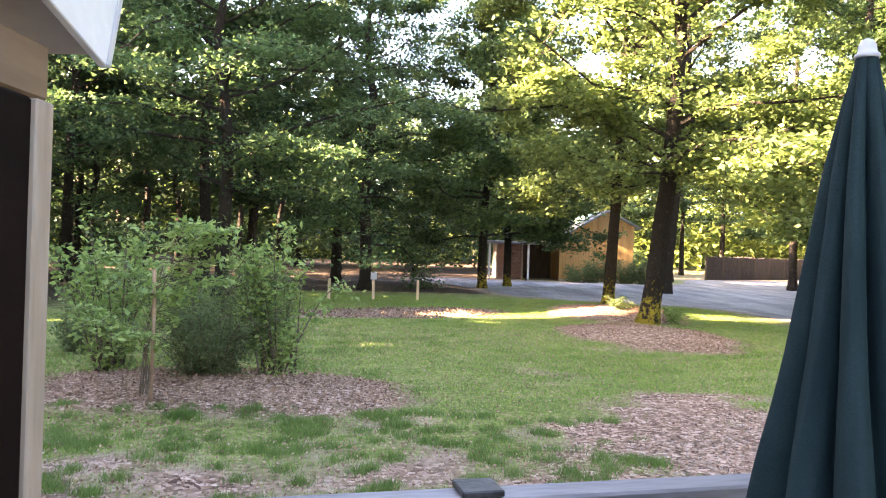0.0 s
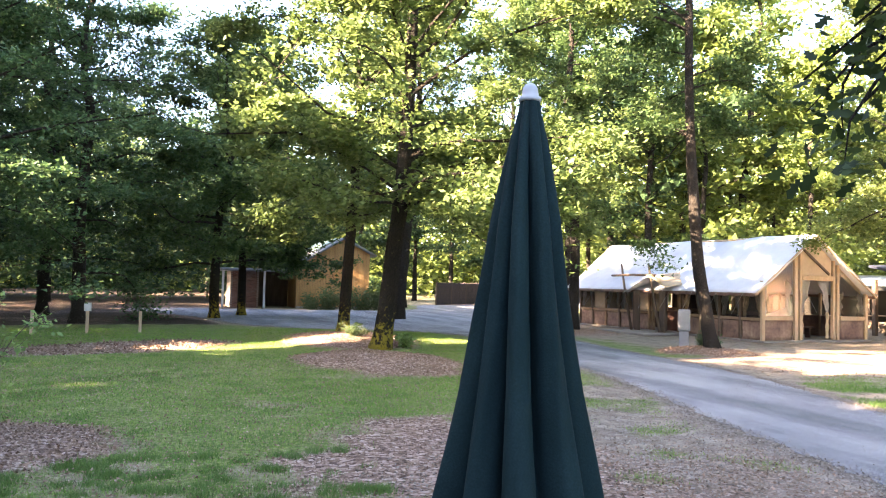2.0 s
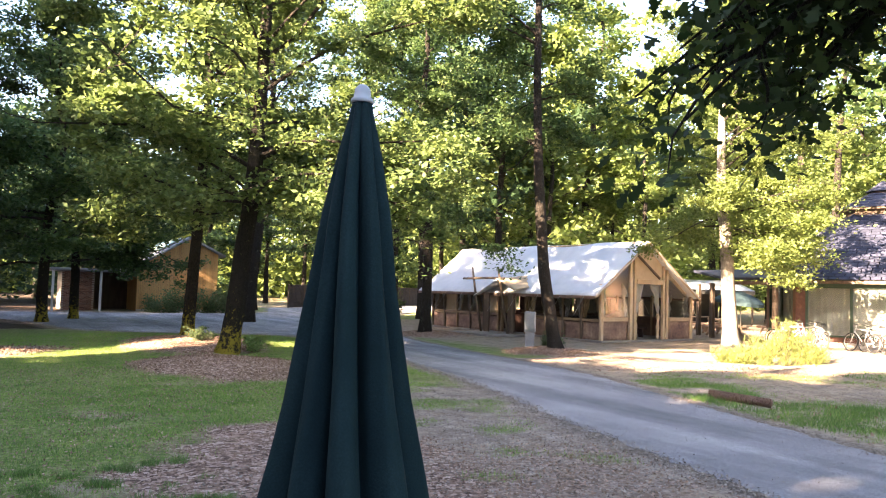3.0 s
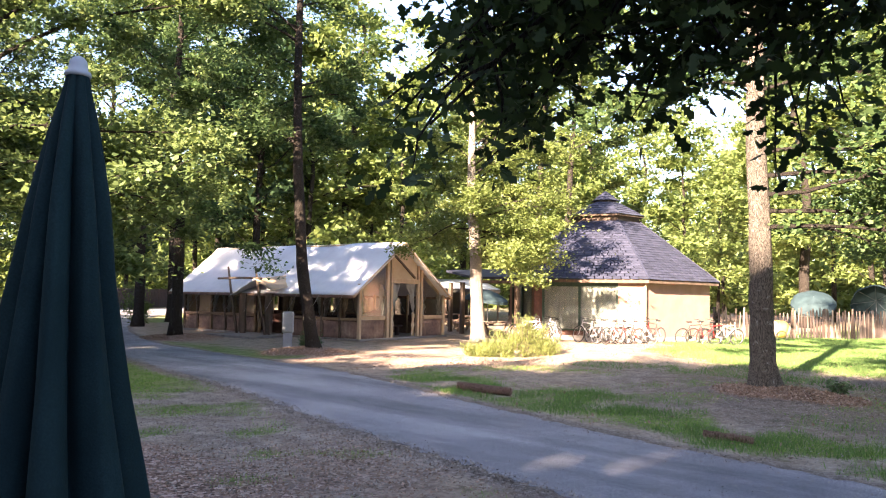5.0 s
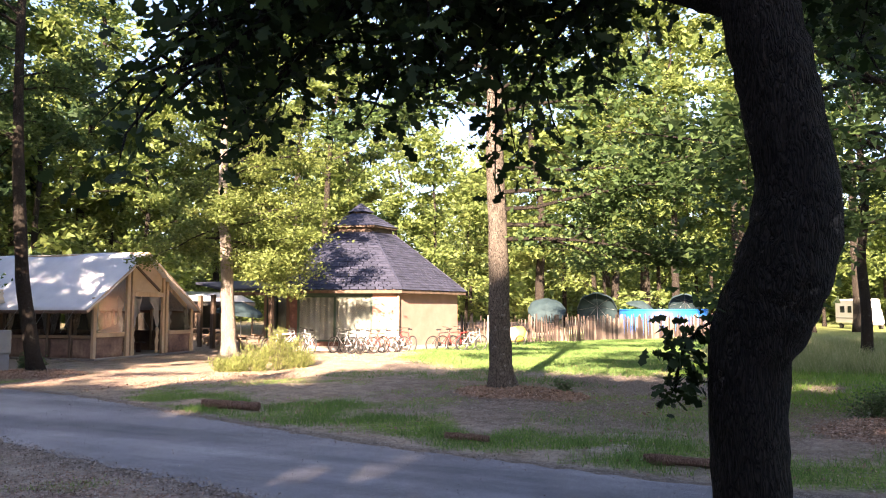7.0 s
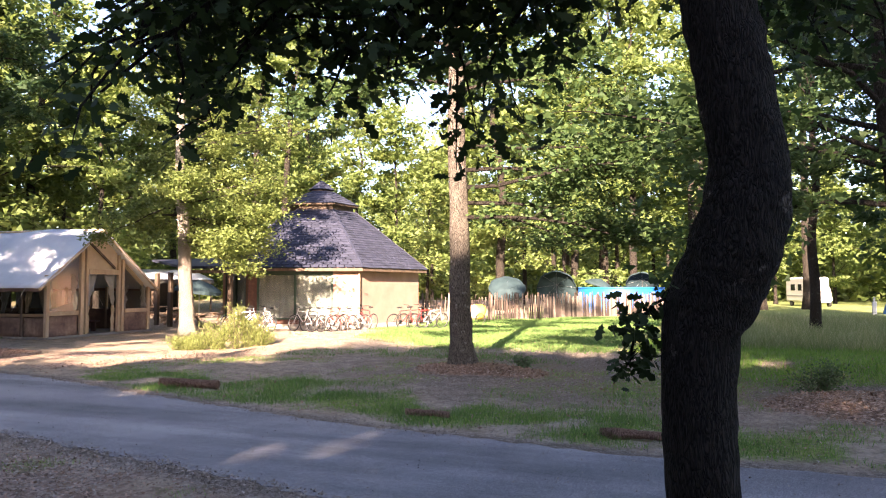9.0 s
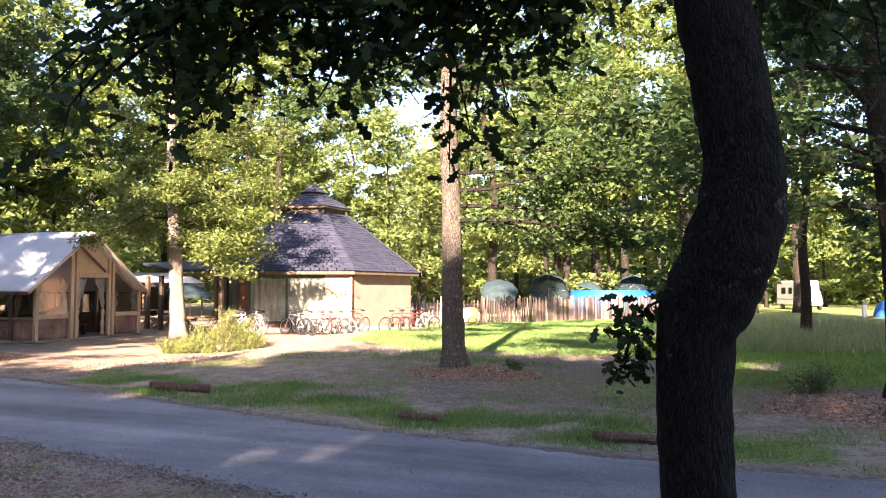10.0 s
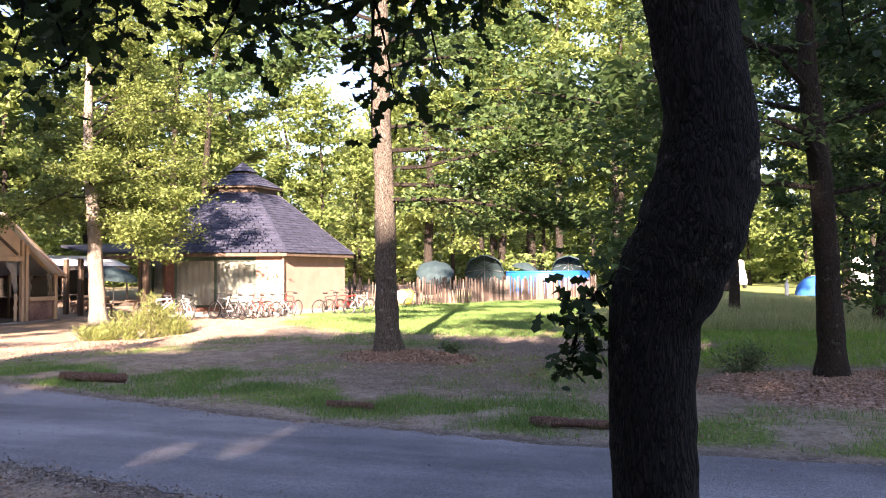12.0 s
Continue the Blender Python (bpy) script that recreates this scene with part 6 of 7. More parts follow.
M_LOG = bark_material("reddish_log_bark", (0.05, 0.028, 0.02), (0.16, 0.092, 0.066), (0.3, 0.19, 0.145), (0.24, 0.2, 0.16))
log(11.55, 9.45, 11.6, 8.25, 0.075, 1)
log(10.3, 4.1, 10.25, 3.45, 0.045, 2)
log(9.75, 1.35, 9.7, 0.1, 0.05, 3)


def bicycle(paint, label):
    root = thing("bicycle", label, "bicycle", pose(0, 0, 0), "parked bicycles")
    R = 0.33
    for x in (-0.52, 0.52):
        v, f = [], []
        ring = [(x + R * math.cos(a), 0, R + R * math.sin(a)) for a in np.linspace(0, 2 * math.pi, 25)]
        tube(ring, [0.022] * 25, 6, v, f, 0, False)
        w = part("wheel", mesh_of("wheel", v, f, True), M_BLACK, root)
        v, f = [], []
        tube([(x + (R - 0.03) * math.cos(a), 0, R + (R - 0.03) * math.sin(a)) for a in np.linspace(0, 2 * math.pi, 25)], [0.011] * 25, 5, v, f, 0, False)
        for a in np.linspace(0, math.pi, 9)[:-1]:
            tube([(x + R * 0.95 * math.cos(a), 0, R + R * 0.95 * math.sin(a)), (x - R * 0.95 * math.cos(a), 0, R - R * 0.95 * math.sin(a))], [0.003, 0.003], 3, v, f, 0, False)
        part("rim", mesh_of("rim", v, f, True), M_STEEL, w)
    v, f = [], []
    bb, seat, head, rear, fork = (-0.08, 0, 0.3), (-0.2, 0, 0.78), (0.36, 0, 0.82), (-0.52, 0, R), (0.52, 0, R)
    for a, b, r in ((bb, seat, 0.018), (bb, (0.39, 0, 0.72), 0.02), (seat, head, 0.018), (rear, bb, 0.012), (rear, (-0.18, 0, 0.72), 0.012), (fork, head, 0.015), (head, (0.34, 0, 0.95), 0.014)):
        tube([a, b], [r, r], 7, v, f)
    part("frame", mesh_of("frame", v, f, True), paint, root)
    rod("seat_post", [seat, (-0.23, 0, 0.9)], 0.013, M_STEEL, root)
    bm = box(-0.36, -0.1, -0.06, 0.06, 0.9, 0.96, 0.025)
    for q in bm.verts:
        if q.co.x > -0.2:
            q.co.y *= 0.35
    part("saddle", bm, M_BLACK, root)
    rod("handlebar", [(0.22, -0.3, 1.0), (0.33, -0.18, 1.0), (0.35, 0, 0.97), (0.33, 0.18, 1.0), (0.22, 0.3, 1.0)], 0.012, M_BLACK, root)
    for y in (0.1, -0.1):
        part("pedal", box(-0.08 + y - 0.05, -0.08 + y + 0.05, y - 0.04, y + 0.04, 0.3 - y * 0.8 - 0.012, 0.3 - y * 0.8 + 0.012, 0.004), M_BLACK, root)
    v, f = [], []
    tube([(-0.08, 0.03, 0.3), (-0.08, 0.045, 0.3)], [0.095, 0.095], 16, v, f)
    part("chainring", mesh_of("chainring", v, f), M_BLACK, root)
    return root


bikes = [bicycle(M_SILVER, "silver bicycle parked by the hut's wall"), bicycle(M_RED, "red bicycle parked by the hut's wall"), bicycle(M_BLACK, "black bicycle parked by the hut's wall")]
hut = Vector((32.6, 18.4, 0))


def by_hut(deg, r, turn, kind, lean=8):
    a = radians(deg)
    p = hut + Vector((math.cos(a), math.sin(a), 0)) * r
    z = float(height_at(np.array([p.x]), np.array([p.y]))[0])
    return pose(p.x, p.y, z, lean, 0, turn), kind


spots = [by_hut(178, 6.0, -70, 0), by_hut(182, 6.4, -50, 0), by_hut(186, 6.2, -80, 2), by_hut(190, 6.3, 60, 0), by_hut(203, 5.9, 75, 0), by_hut(207, 6.0, 68, 2), by_hut(211, 5.9, 80, 0), by_hut(215, 6.0, 62, 1), by_hut(219, 5.9, 70, 1), by_hut(223, 6.0, 85, 0), by_hut(227, 6.2, 60, 1), by_hut(246, 5.9, -28, 2), by_hut(250, 6.1, -32, 1), by_hut(254, 6.3, -25, 1), by_hut(258, 6.5, -30, 0)]
used = set()
for m, k in spots:
    if k in used:
        copy_thing(bikes[k], m)
    else:
        used.add(k)
        bikes[k].matrix_basis = m


def bike_trailer():
    root = thing("bike_trailer", "cream and yellow child bicycle trailer on the grass", "trailer", pose(36.2, 11.6, 0, 0, 0, -50))
    v, f = [], []
    tube([(-0.45, 0, 0.5), (-0.42, 0, 0.5), (-0.2, 0, 0.56), (0.15, 0, 0.56), (0.4, 0, 0.45), (0.45, 0, 0.42)], [0.05, 0.3, 0.37, 0.38, 0.3, 0.05], 14, v, f)
    part("body", mesh_of("body", v, f, True), M_CANVAS_B, root, "cream cloth body")
    v, f = [], []
    tube([(-0.1, 0, 0.57), (0.0, 0, 0.575), (0.2, 0, 0.565), (0.3, 0, 0.53)], [0.378, 0.39, 0.39, 0.355], 14, v, f)
    part("hood", mesh_of("hood", v, f, True), M_YELLOW, root, "yellow hood")
    for y in (-0.4, 0.4):
        v, f = [], []
        tube([(0.25 * math.cos(a), y, 0.25 + 0.25 * math.sin(a)) for a in np.linspace(0, 2 * math.pi, 21)], [0.02] * 21, 6, v, f, 0, False)
        part("wheel", mesh_of("wheel", v, f, True), M_BLACK, root)


bike_trailer()


def open_parasol(x, y, h, r, tilt, turn, mat, label):
    root = thing("parasol", label, "parasol", pose(x, y, 0), "pool parasols")
    rod("pole", [(0, 0, 0), (0, 0, h)], 0.025, M_STEEL, root)
    bm = bmesh.new()
    n = 32
    rings = []
    for rr, dz in ((0.03, 0.0), (0.5, -0.13), (0.85, -0.3), (1.0, -0.42), (1.0, -0.55)):
        ring = []
        for k in range(n):
            a = 2 * math.pi * k / n
            flat = 1 - 0.05 * (1 - abs(math.cos(4 * a)))
            ring.append(bm.verts.new((r * rr * flat * math.cos(a), r * rr * flat * math.sin(a), r * dz)))
        rings.append(ring)
    for a, b in zip(rings, rings[1:]):
        for k in range(n):
            bm.faces.new((a[k], b[k], b[(k + 1) % n], a[(k + 1) % n]))
    thicken(bm, 0.01)
    bm.transform(pose(0, 0, h, 0, 0, turn) @ pose(0, 0, 0, tilt, 0, 0))
    part("canopy", bm, mat, root)
    for k in range(8):
        a = 2 * math.pi * k / 8
        e = pose(0, 0, h, 0, 0, turn) @ pose(0, 0, 0, tilt, 0, 0) @ Vector((r * 0.97 * math.cos(a), r * 0.97 * math.sin(a), -r * 0.43))
        rod("rib", [(0, 0, h - 0.04), e], 0.008, M_STEEL, root, 5)


def pool():
    root = thing("pool", "round blue above-ground pool behind the fence", "pool", pose(57.5, 7.4, 0))
    v, f = [], []
    n = 40
    for r, z in ((3.85, 0), (3.9, 0.9), (3.87, 1.68), (3.75, 1.76), (3.6, 1.68), (3.6, 1.4)):
        v += [(r * math.cos(2 * math.pi * k / n), r * math.sin(2 * math.pi * k / n) * 0.8, z) for k in range(n)]
    for i in range(5):
        for k in range(n):
            f.append((i * n + k, i * n + (k + 1) % n, (i + 1) * n + (k + 1) % n, (i + 1) * n + k))
    f.append(tuple(5 * n + k for k in range(n)))
    part("wall", mesh_of("wall", v, f, True), M_BLUE_P, root)
    v, f = [], []
    tube([(3.82 * math.cos(a), 3.82 * 0.8 * math.sin(a), 1.74) for a in np.linspace(0, 2 * math.pi, 41)], [0.07] * 41, 8, v, f, 0, False)
    part("rim", mesh_of("rim", v, f, True), M_BLUE_P, root, "bright blue padded rim")


open_parasol(44.8, 12.5, 2.15, 1.15, 38, -70, M_PARASOL_POOL, "tilted faded green parasol behind the fence")
open_parasol(48.2, 10.2, 2.0, 1.25, -62, -80, M_PARASOL_POOL, "tipped green parasol showing its ribs")
open_parasol(54.9, 8.5, 2.4, 1.0, 16, 10, M_PARASOL_POOL, "green parasol behind the paling fence")
open_parasol(56.9, 5.8, 2.35, 1.15, -50, -85, M_PARASOL_POOL, "tilted green parasol beside the pool")
open_parasol(35.0, 27.5, 2.2, 1.3, 8, 10, M_PARASOL_POOL, "green parasol on the terrace")
pool()


def picnic_table():
    root = thing("picnic_table", "weathered timber picnic table with benches", "table", pose(0, 0, 0), "picnic tables")
    for i in range(5):
        part("top_board", box(-0.9, 0.9, -0.36 + i * 0.146, -0.36 + i * 0.146 + 0.135, 0.71, 0.75, 0.005), M_WOOD_TABLE, root)
    for y in (-0.72, 0.58):
        part("bench", box(-0.9, 0.9, y, y + 0.15, 0.4, 0.44, 0.006), M_WOOD_TABLE, root)
        part("bench", box(-0.9, 0.9, y - 0.16 if y < 0 else y + 0.16, y - 0.01 if y < 0 else y + 0.31, 0.4, 0.44, 0.006), M_WOOD_TABLE, root)
    for x in (-0.65, 0.65):
        for s in (-1, 1):
            part("leg", beam((x, s * 0.62, 0), (x, s * 0.25, 0.71), 0.05, 0.1), M_WOOD_TABLE, root)
        part("brace", box(x + 0.03, x + 0.07, -0.85, 0.85, 0.32, 0.4, 0.005), M_WOOD_TABLE, root)
    return root


table = picnic_table()
for i, (x, y, a) in enumerate(((30.2, 24.6, 20), (31.8, 26.4, 35), (33.5, 29.0, 15), (29.2, 27.6, 30), (34.5, 24.8, 70))):
    m = pose(x, y, 0, 0, 0, a)
    if i:
        copy_thing(table, m)
    else:
        table.matrix_basis = m


def pavilion():
    root = thing("pavilion", "long white-roofed canvas pavilion behind the court", "tent", framed((34.5, 36.5), (0.9, -0.42)))
    sheet("roof", [(-1, -0.4, 2.3), (9, -0.4, 2.3), (9, 2.6, 3.0), (-1, 2.6, 3.0)], 0.03, M_CANVAS, root, "white canvas roof", 16, 4, 0.04, 0.03)
    sheet("roof", [(9, 5.6, 2.3), (-1, 5.6, 2.3), (-1, 2.6, 3.0), (9, 2.6, 3.0)], 0.03, M_CANVAS, root, "", 16, 4, 0.04, 0.03)
    for x in range(-1, 10, 2):
        part("post", box(x - 0.05, x + 0.05, -0.05, 0.05, 0, 2.3, 0.01), M_POLE_DARK, root)
        part("post", box(x - 0.05, x + 0.05, 5.1, 5.2, 0, 2.3, 0.01), M_POLE_DARK, root)
    part("back_wall", box(-1, 9, 5.2, 5.25, 0, 2.3), M_SKIRT_DARK, root, "dark canvas wall")
    part("valance", box(-1, 9, -0.4, -0.37, 2.05, 2.3), M_SKIRT_DARK, root)


M_SKIRT_DARK = material("grey_brown_canvas", [(0.022, 0.021, 0.018), (0.045, 0.041, 0.035)], 1.5, 0.85, 0.2, 9)
pavilion()


def dome_tent(x, y):
    root = thing("dome_tent", "blue dome tent pitched on the far grass", "tent", pose(x, y, 0, 0, 0, 20))
    bm = bmesh.new()
    bmesh.ops.create_uvsphere(bm, u_segments=28, v_segments=14, radius=1.0)
    bmesh.ops.delete(bm, geom=[q for q in bm.verts if q.co.z < -0.05], context="VERTS")
    for q in bm.verts:
        a = math.atan2(q.co.y, q.co.x)
        k = 1 + 0.06 * abs(math.cos(2 * a))
        q.co = Vector((q.co.x * 1.5 * k, q.co.y * 1.2 * k, max(0, q.co.z) * 1.35))
    for fc in bm.faces:
        fc.smooth = True
    part("fly", bm, M_TENT_BLUE, root)
    for s in (-1, 1):
        rod("seam", [(1.56 * math.cos(t), s * 0.4 * math.cos(t), 1.38 * math.sin(t)) for t in np.linspace(0, math.pi, 20)], 0.02, M_PLASTIC_W, root, 5, "pale seam")


dome_tent(57.5, -10.9)


def camper(x, y, turn, label):
    root = thing("camper_van", label, "camper", pose(x, y, 0, 0, 0, turn))
    bm = box(-3.0, 2.0, -1.1, 1.1, 0.4, 2.75, 0.16)
    part("body", bm, M_VAN, root)
    bm = box(2.0, 3.1, -1.0, 1.0, 0.4, 1.9, 0.2)
    for q in bm.verts:
        if q.co.z > 1.2 and q.co.x > 2.6:
            q.co.x -= 0.5
    part("cab", bm, M_VAN, root)
    part("window", box(-1.6, -0.5, -1.115, -1.09, 1.5, 2.1, 0.02), M_DARKGLASS, root)
    part("window", box(0.3, 1.2, -1.115, -1.09, 1.5, 2.1, 0.02), M_DARKGLASS, root)
    part("stripe", box(-2.9, 1.9, -1.112, -1.1, 0.95, 1.05), M_STEEL_PAINT, root)
    for wx in (-1.8, 2.2):
        for wy in (-0.95, 0.95):
            v, f = [], []
            tube([(wx, wy - 0.1, 0.34), (wx, wy + 0.1, 0.34)], [0.34, 0.34], 20, v, f)
            part("wheel", mesh_of("wheel", v, f), M_BLACK, root)


camper(80.0, -7.2, 195, "white camper van parked on the far meadow")
camper(63.5, -15.4, 175, "white camper van behind the trees")
root = thing("power_post", "white electric hook-up post on the grass", "post", pose(57.0, -9.0, 0))
part("post", box(-0.16, 0.16, -0.12, 0.12, 0, 0.85, 0.03), M_PLASTIC_W, root)
part("lamp", box(-0.06, 0.06, -0.06, 0.06, 0.85, 1.15, 0.02), M_STEEL_PAINT, root)

# ---- shrubs ----
M_STEM = material("brown_stem", [(0.05, 0.036, 0.024), (0.1, 0.075, 0.05), (0.16, 0.125, 0.085)], 9, 0.85)
SLIM = np.array([(-0.09, 0.0), (0.09, 0.25), (0.0, 1.0)])


def shrub(name, label, x, y, h, r, n, size, mat, seed, stems=12, upright=0.8, tuft=0.12, flat=1.0, gap=1.0, shape=DIAMOND, droop=0.0):
    """Many thin stems from one stool, leafy from near the foot to the tips."""
    rng = np.random.default_rng(seed)
    root = thing(name, label, "shrub", at_ground(x, y))
    v, f, tips = [], [], []
    for i in range(stems):
        a = rng.uniform(0, 2 * math.pi)
        o = rng.uniform(0, 0.25) * r
        end = Vector((math.cos(a) * r * rng.uniform(0.2, 1), math.sin(a) * r * rng.uniform(0.2, 1), h * rng.uniform(0.4, 1.12)))
        st = Vector((math.cos(a) * o, math.sin(a) * o, -0.03))
        mid = st.lerp(end, 0.5) + Vector((0, 0, h * 0.12))
        pts = [Vector(p) for p in spline([st, mid, end], 8)]
        tube(pts, [0.008 * h * (1 - 0.85 * k / 7) for k in range(8)], 5, v, f, 0, False)
        for k in range(10):
            s = rng.integers(0, 7)
            d = (pts[s + 1] - pts[s]).normalized() * upright + Vector(rng.normal(size=3)) * 0.7
            tw = limb_path(pts[s], d, h * rng.uniform(0.1, 0.28), rng, 3, 0.08, 0.2)
            tube(tw, [0.005, 0.004, 0.003, 0.001], 3, v, f, 0, False)
            tips += tw[1:]
        tips += pts[1:]
    part("stem", mesh_of("stem", v, f, True), M_STEM, root)
    tips = np.array([tuple(t) for t in tips])
    w = rng.uniform(0.2, 1.8, len(tips)) ** gap
    pick = rng.choice(len(tips), n, p=w / w.sum())
    part("foliage", leaves("foliage", tips[pick] + rng.normal(size=(n, 3)) * (tuft, tuft, tuft * flat), size, rng, shape, 0.6, droop), mat, root)
    return root


shrub("birch_shrub", "light green young birch bush on the leaf mound", -4.15, 9.8, 1.95, 0.95, 4600, 0.08, M_SHRUB, 41, 26, 1.6, 0.06, gap=2.4)
shrub("broom_shrub", "fine-leaved grey-green broom bush", -2.7, 9.5, 1.25, 1.2, 23000, 0.036, M_BROOM, 42, 44, 1.3, 0.1)
shrub("hornbeam_shrub", "green bush with reaching shoots beside the broom", -1.9, 9.7, 1.85, 1.05, 3400, 0.076, M_SHRUB, 43, 18, 1.8, 0.05, gap=2.4)
shrub("pine_sapling", "small bushy sapling in the grass", -5.5, 11.5, 0.95, 0.4, 1800, 0.06, M_BROOM, 44, 8, 1.0, 0.07)


def layered_sapling(x, y):
    """Arching shoots that carry flat layers of leaves."""
    rng = np.random.default_rng(45)
    root = thing("leafy_sapling", "young tree with layered pale leaves at the stake", "shrub", at_ground(x, y))
    v, f, tips = [], [], []
    for k in range(13):
        a = rng.uniform(-1.1, 1.5) if k < 8 else rng.uniform(0, 6.28)
        out, top = (rng.uniform(0.5, 1.15), rng.uniform(1.2, 2.05)) if k < 6 else (rng.uniform(0.3, 0.75), rng.uniform(0.75, 1.6))
        end = Vector((math.cos(a) * out, math.sin(a) * out, top))
        pts = [Vector(p) for p in spline([(0.05 * math.cos(k), 0.05 * math.sin(k), -0.05), (0.02, 0.05, top * 0.45), end * 0.55 + Vector((0, 0, top * 0.38)), end], 14)]
        tube(pts, [0.006 * (1 - 0.8 * i / 13) for i in range(14)], 5, v, f, 0, False)
        for i in range(6, 14):
            for s in (-1, 1):
                d = Vector((-math.sin(a) * s, math.cos(a) * s, 0.05)) + Vector((math.cos(a), math.sin(a), 0)) * 0.8
                tw = limb_path(pts[i], d, 0.3 * (1 - (i - 6) / 9) + 0.06, rng, 3, 0.0, 0.12)
                tube(tw, [0.004, 0.003, 0.002, 0.001], 3, v, f, 0, False)
                tips += tw[1:]
        tips += pts[7:]
    part("stem", mesh_of("stem", v, f, True), M_STEM, root)
    tips = np.array([tuple(t) for t in tips])
    pick = rng.choice(len(tips), 2400)
    part("foliage", leaves("foliage", tips[pick] + rng.normal(size=(2400, 3)) * (0.035, 0.035, 0.012), 0.08, rng, lift=3.0), M_SHRUB, root)


layered_sapling(-2.95, 8.0)
for i, (x, y, h, r) in enumerate(((18.55, 13.6, 0.7, 0.42), (18.85, 13.2, 1.1, 0.32), (19.15, 12.95, 0.78, 0.45), (19.4, 12.7, 0.5, 0.5), (18.4, 14.1, 0.4, 0.5), (18.3, 14.6, 0.32, 0.55))):
    shrub("gorse_shrub", "sunlit yellow-green broom clump on the sand", x, y, h, r, 2600, 0.1, M_GORSE, 50 + i, 22, 2.0, 0.07, shape=SLIM, droop=-1.3)
for i, (x, y, h) in enumerate(((7.9, 47.6, 0.9), (9.0, 47.4, 1.15), (10.2, 47.3, 1.3), (11.2, 47.5, 1.2), (12.2, 47.3, 1.5), (13.2, 47.4, 1.1))):
    shrub("hedge_shrub", "dark green shrub along the ochre wall", x, y, h, 0.7, 1800, 0.13, M_BROOM, 60 + i, 10, 0.8, 0.16)
shrub("fern", "green fern clump at the oak's foot", 6.15, 19.7, 0.45, 0.45, 900, 0.07, M_SHRUB, 70, 14, 0.6, 0.05, 0.5)
shrub("fern", "green fern clump at the oak's foot", 5.2, 21.6, 0.4, 0.5, 900, 0.07, M_BROOM, 71, 14, 0.6, 0.06, 0.5)
shrub("low_shrub", "low dark shrub by the meadow oak", 14.9, -1.5, 0.42, 0.55, 1800, 0.05, M_BROOM, 72, 14, 0.8, 0.1)
shrub("low_shrub", "low dark shrub by the meadow oak", 15.2, -4.8, 0.55, 0.9, 2500, 0.07, M_BROOM, 73, 14, 0.8, 0.1)
shrub("low_shrub", "small green tuft at the oak's foot", 16.6, 4.1, 0.3, 0.25, 500, 0.06, M_BROOM, 74, 10, 0.9, 0.04)
shrub("low_shrub", "green undergrowth at the trunk's foot", 15.5, 19.0, 0.45, 0.5, 1300, 0.07, M_BROOM, 75, 14, 0.9, 0.06)
shrub("low_shrub", "leafy bush behind the lodge", 19.6, 39.2, 1.9, 1.0, 2500, 0.12, M_LEAF, 76, 12, 0.8, 0.14)

root = thing("stake", "thin timber stake beside the young tree", "stake", at_ground(-2.77, 7.76))
rod("shaft", [(0, 0, -0.05), (0.01, 0, 1.0), (0, 0, 1.42)], 0.021, M_WOOD_TABLE, root)

# ---- grass, fallen leaves, far woods ----


def blades(name, label, n, spot, h, w, mat, seed, need=0.45, by=0):
    """Single blades where the ground is grassy; by: which zone they follow."""
    rng = np.random.default_rng(seed)
    x, y = spot(rng, n)
    z3 = zones(x, y)[by]
    clump = 0.5 + 0.5 * wavy(x, y, 5.3, 3.0) * wavy(x, y, 2.1, 0.3)
    keep = (z3 * (0.55 + 0.6 * clump) > need * rng.uniform(0.5, 1.5, n)) & (in_road(x, y) > 0.1)
    x, y, clump = x[keep], y[keep], clump[keep]
    n = len(x)
    base = np.stack([x, y, height_at(x, y) - 0.01], -1)
    a = rng.uniform(0, 2 * math.pi, n)
    hh = h * rng.uniform(0.45, 1.25, n) * (0.55 + 0.8 * clump)
    side = np.stack([np.cos(a), np.sin(a), 0 * a], -1) * (w * rng.uniform(0.6, 1.3, n))[:, None]
    lean = rng.normal(size=(n, 3)) * 0.42 * hh[:, None]
    lean[:, 2] = hh
    v = np.stack([base - side, base + side, base + lean], 1).reshape(-1, 3)
    tagged(part(name, same_polys(name, v, 3), mat), label, "grass", kind="stuff")


def within(x0, x1, y0, y1):
    return lambda rng, n: (rng.uniform(x0, x1, n), rng.uniform(y0, y1, n))


def tufts(x0, x1, y0, y1, count, r):
    def spot(rng, n):
        cx, cy = rng.uniform(x0, x1, count), rng.uniform(y0, y1, count)
        k = rng.integers(0, count, n)
        return cx[k] + rng.normal(size=n) * r, cy[k] + rng.normal(size=n) * r
    return spot


blades("lawn_grass", "short green lawn grass", 210000, within(-6, 7.5, 4.5, 14), 0.045, 0.0038, M_GRASS, 81, 0.36)
blades("lawn_grass", "short green lawn grass", 110000, within(-9, 9, 14, 28), 0.055, 0.006, M_GRASS, 82)
blades("lawn_tufts", "thicker green clumps in the lawn", 60000, tufts(-6.5, 6.5, 8.5, 19, 900, 0.12), 0.055, 0.005, M_TUFT, 80, 0.5)
blades("grass_tufts", "scattered tufts of grass on bare earth", 70000, tufts(-5.5, 2.6, 4.6, 8.2, 300, 0.055), 0.078, 0.0034, M_TUFT, 83, 0.05)
blades("verge_grass", "long grass along the lane's verge", 110000, within(8.8, 17, -4, 13), 0.06, 0.005, M_GRASS, 84, 0.34)
blades("verge_tufts", "thick tufts of long verge grass", 42000, tufts(8.9, 13.4, -3, 11, 150, 0.26), 0.105, 0.0055, M_TUFT, 85, 0.35)
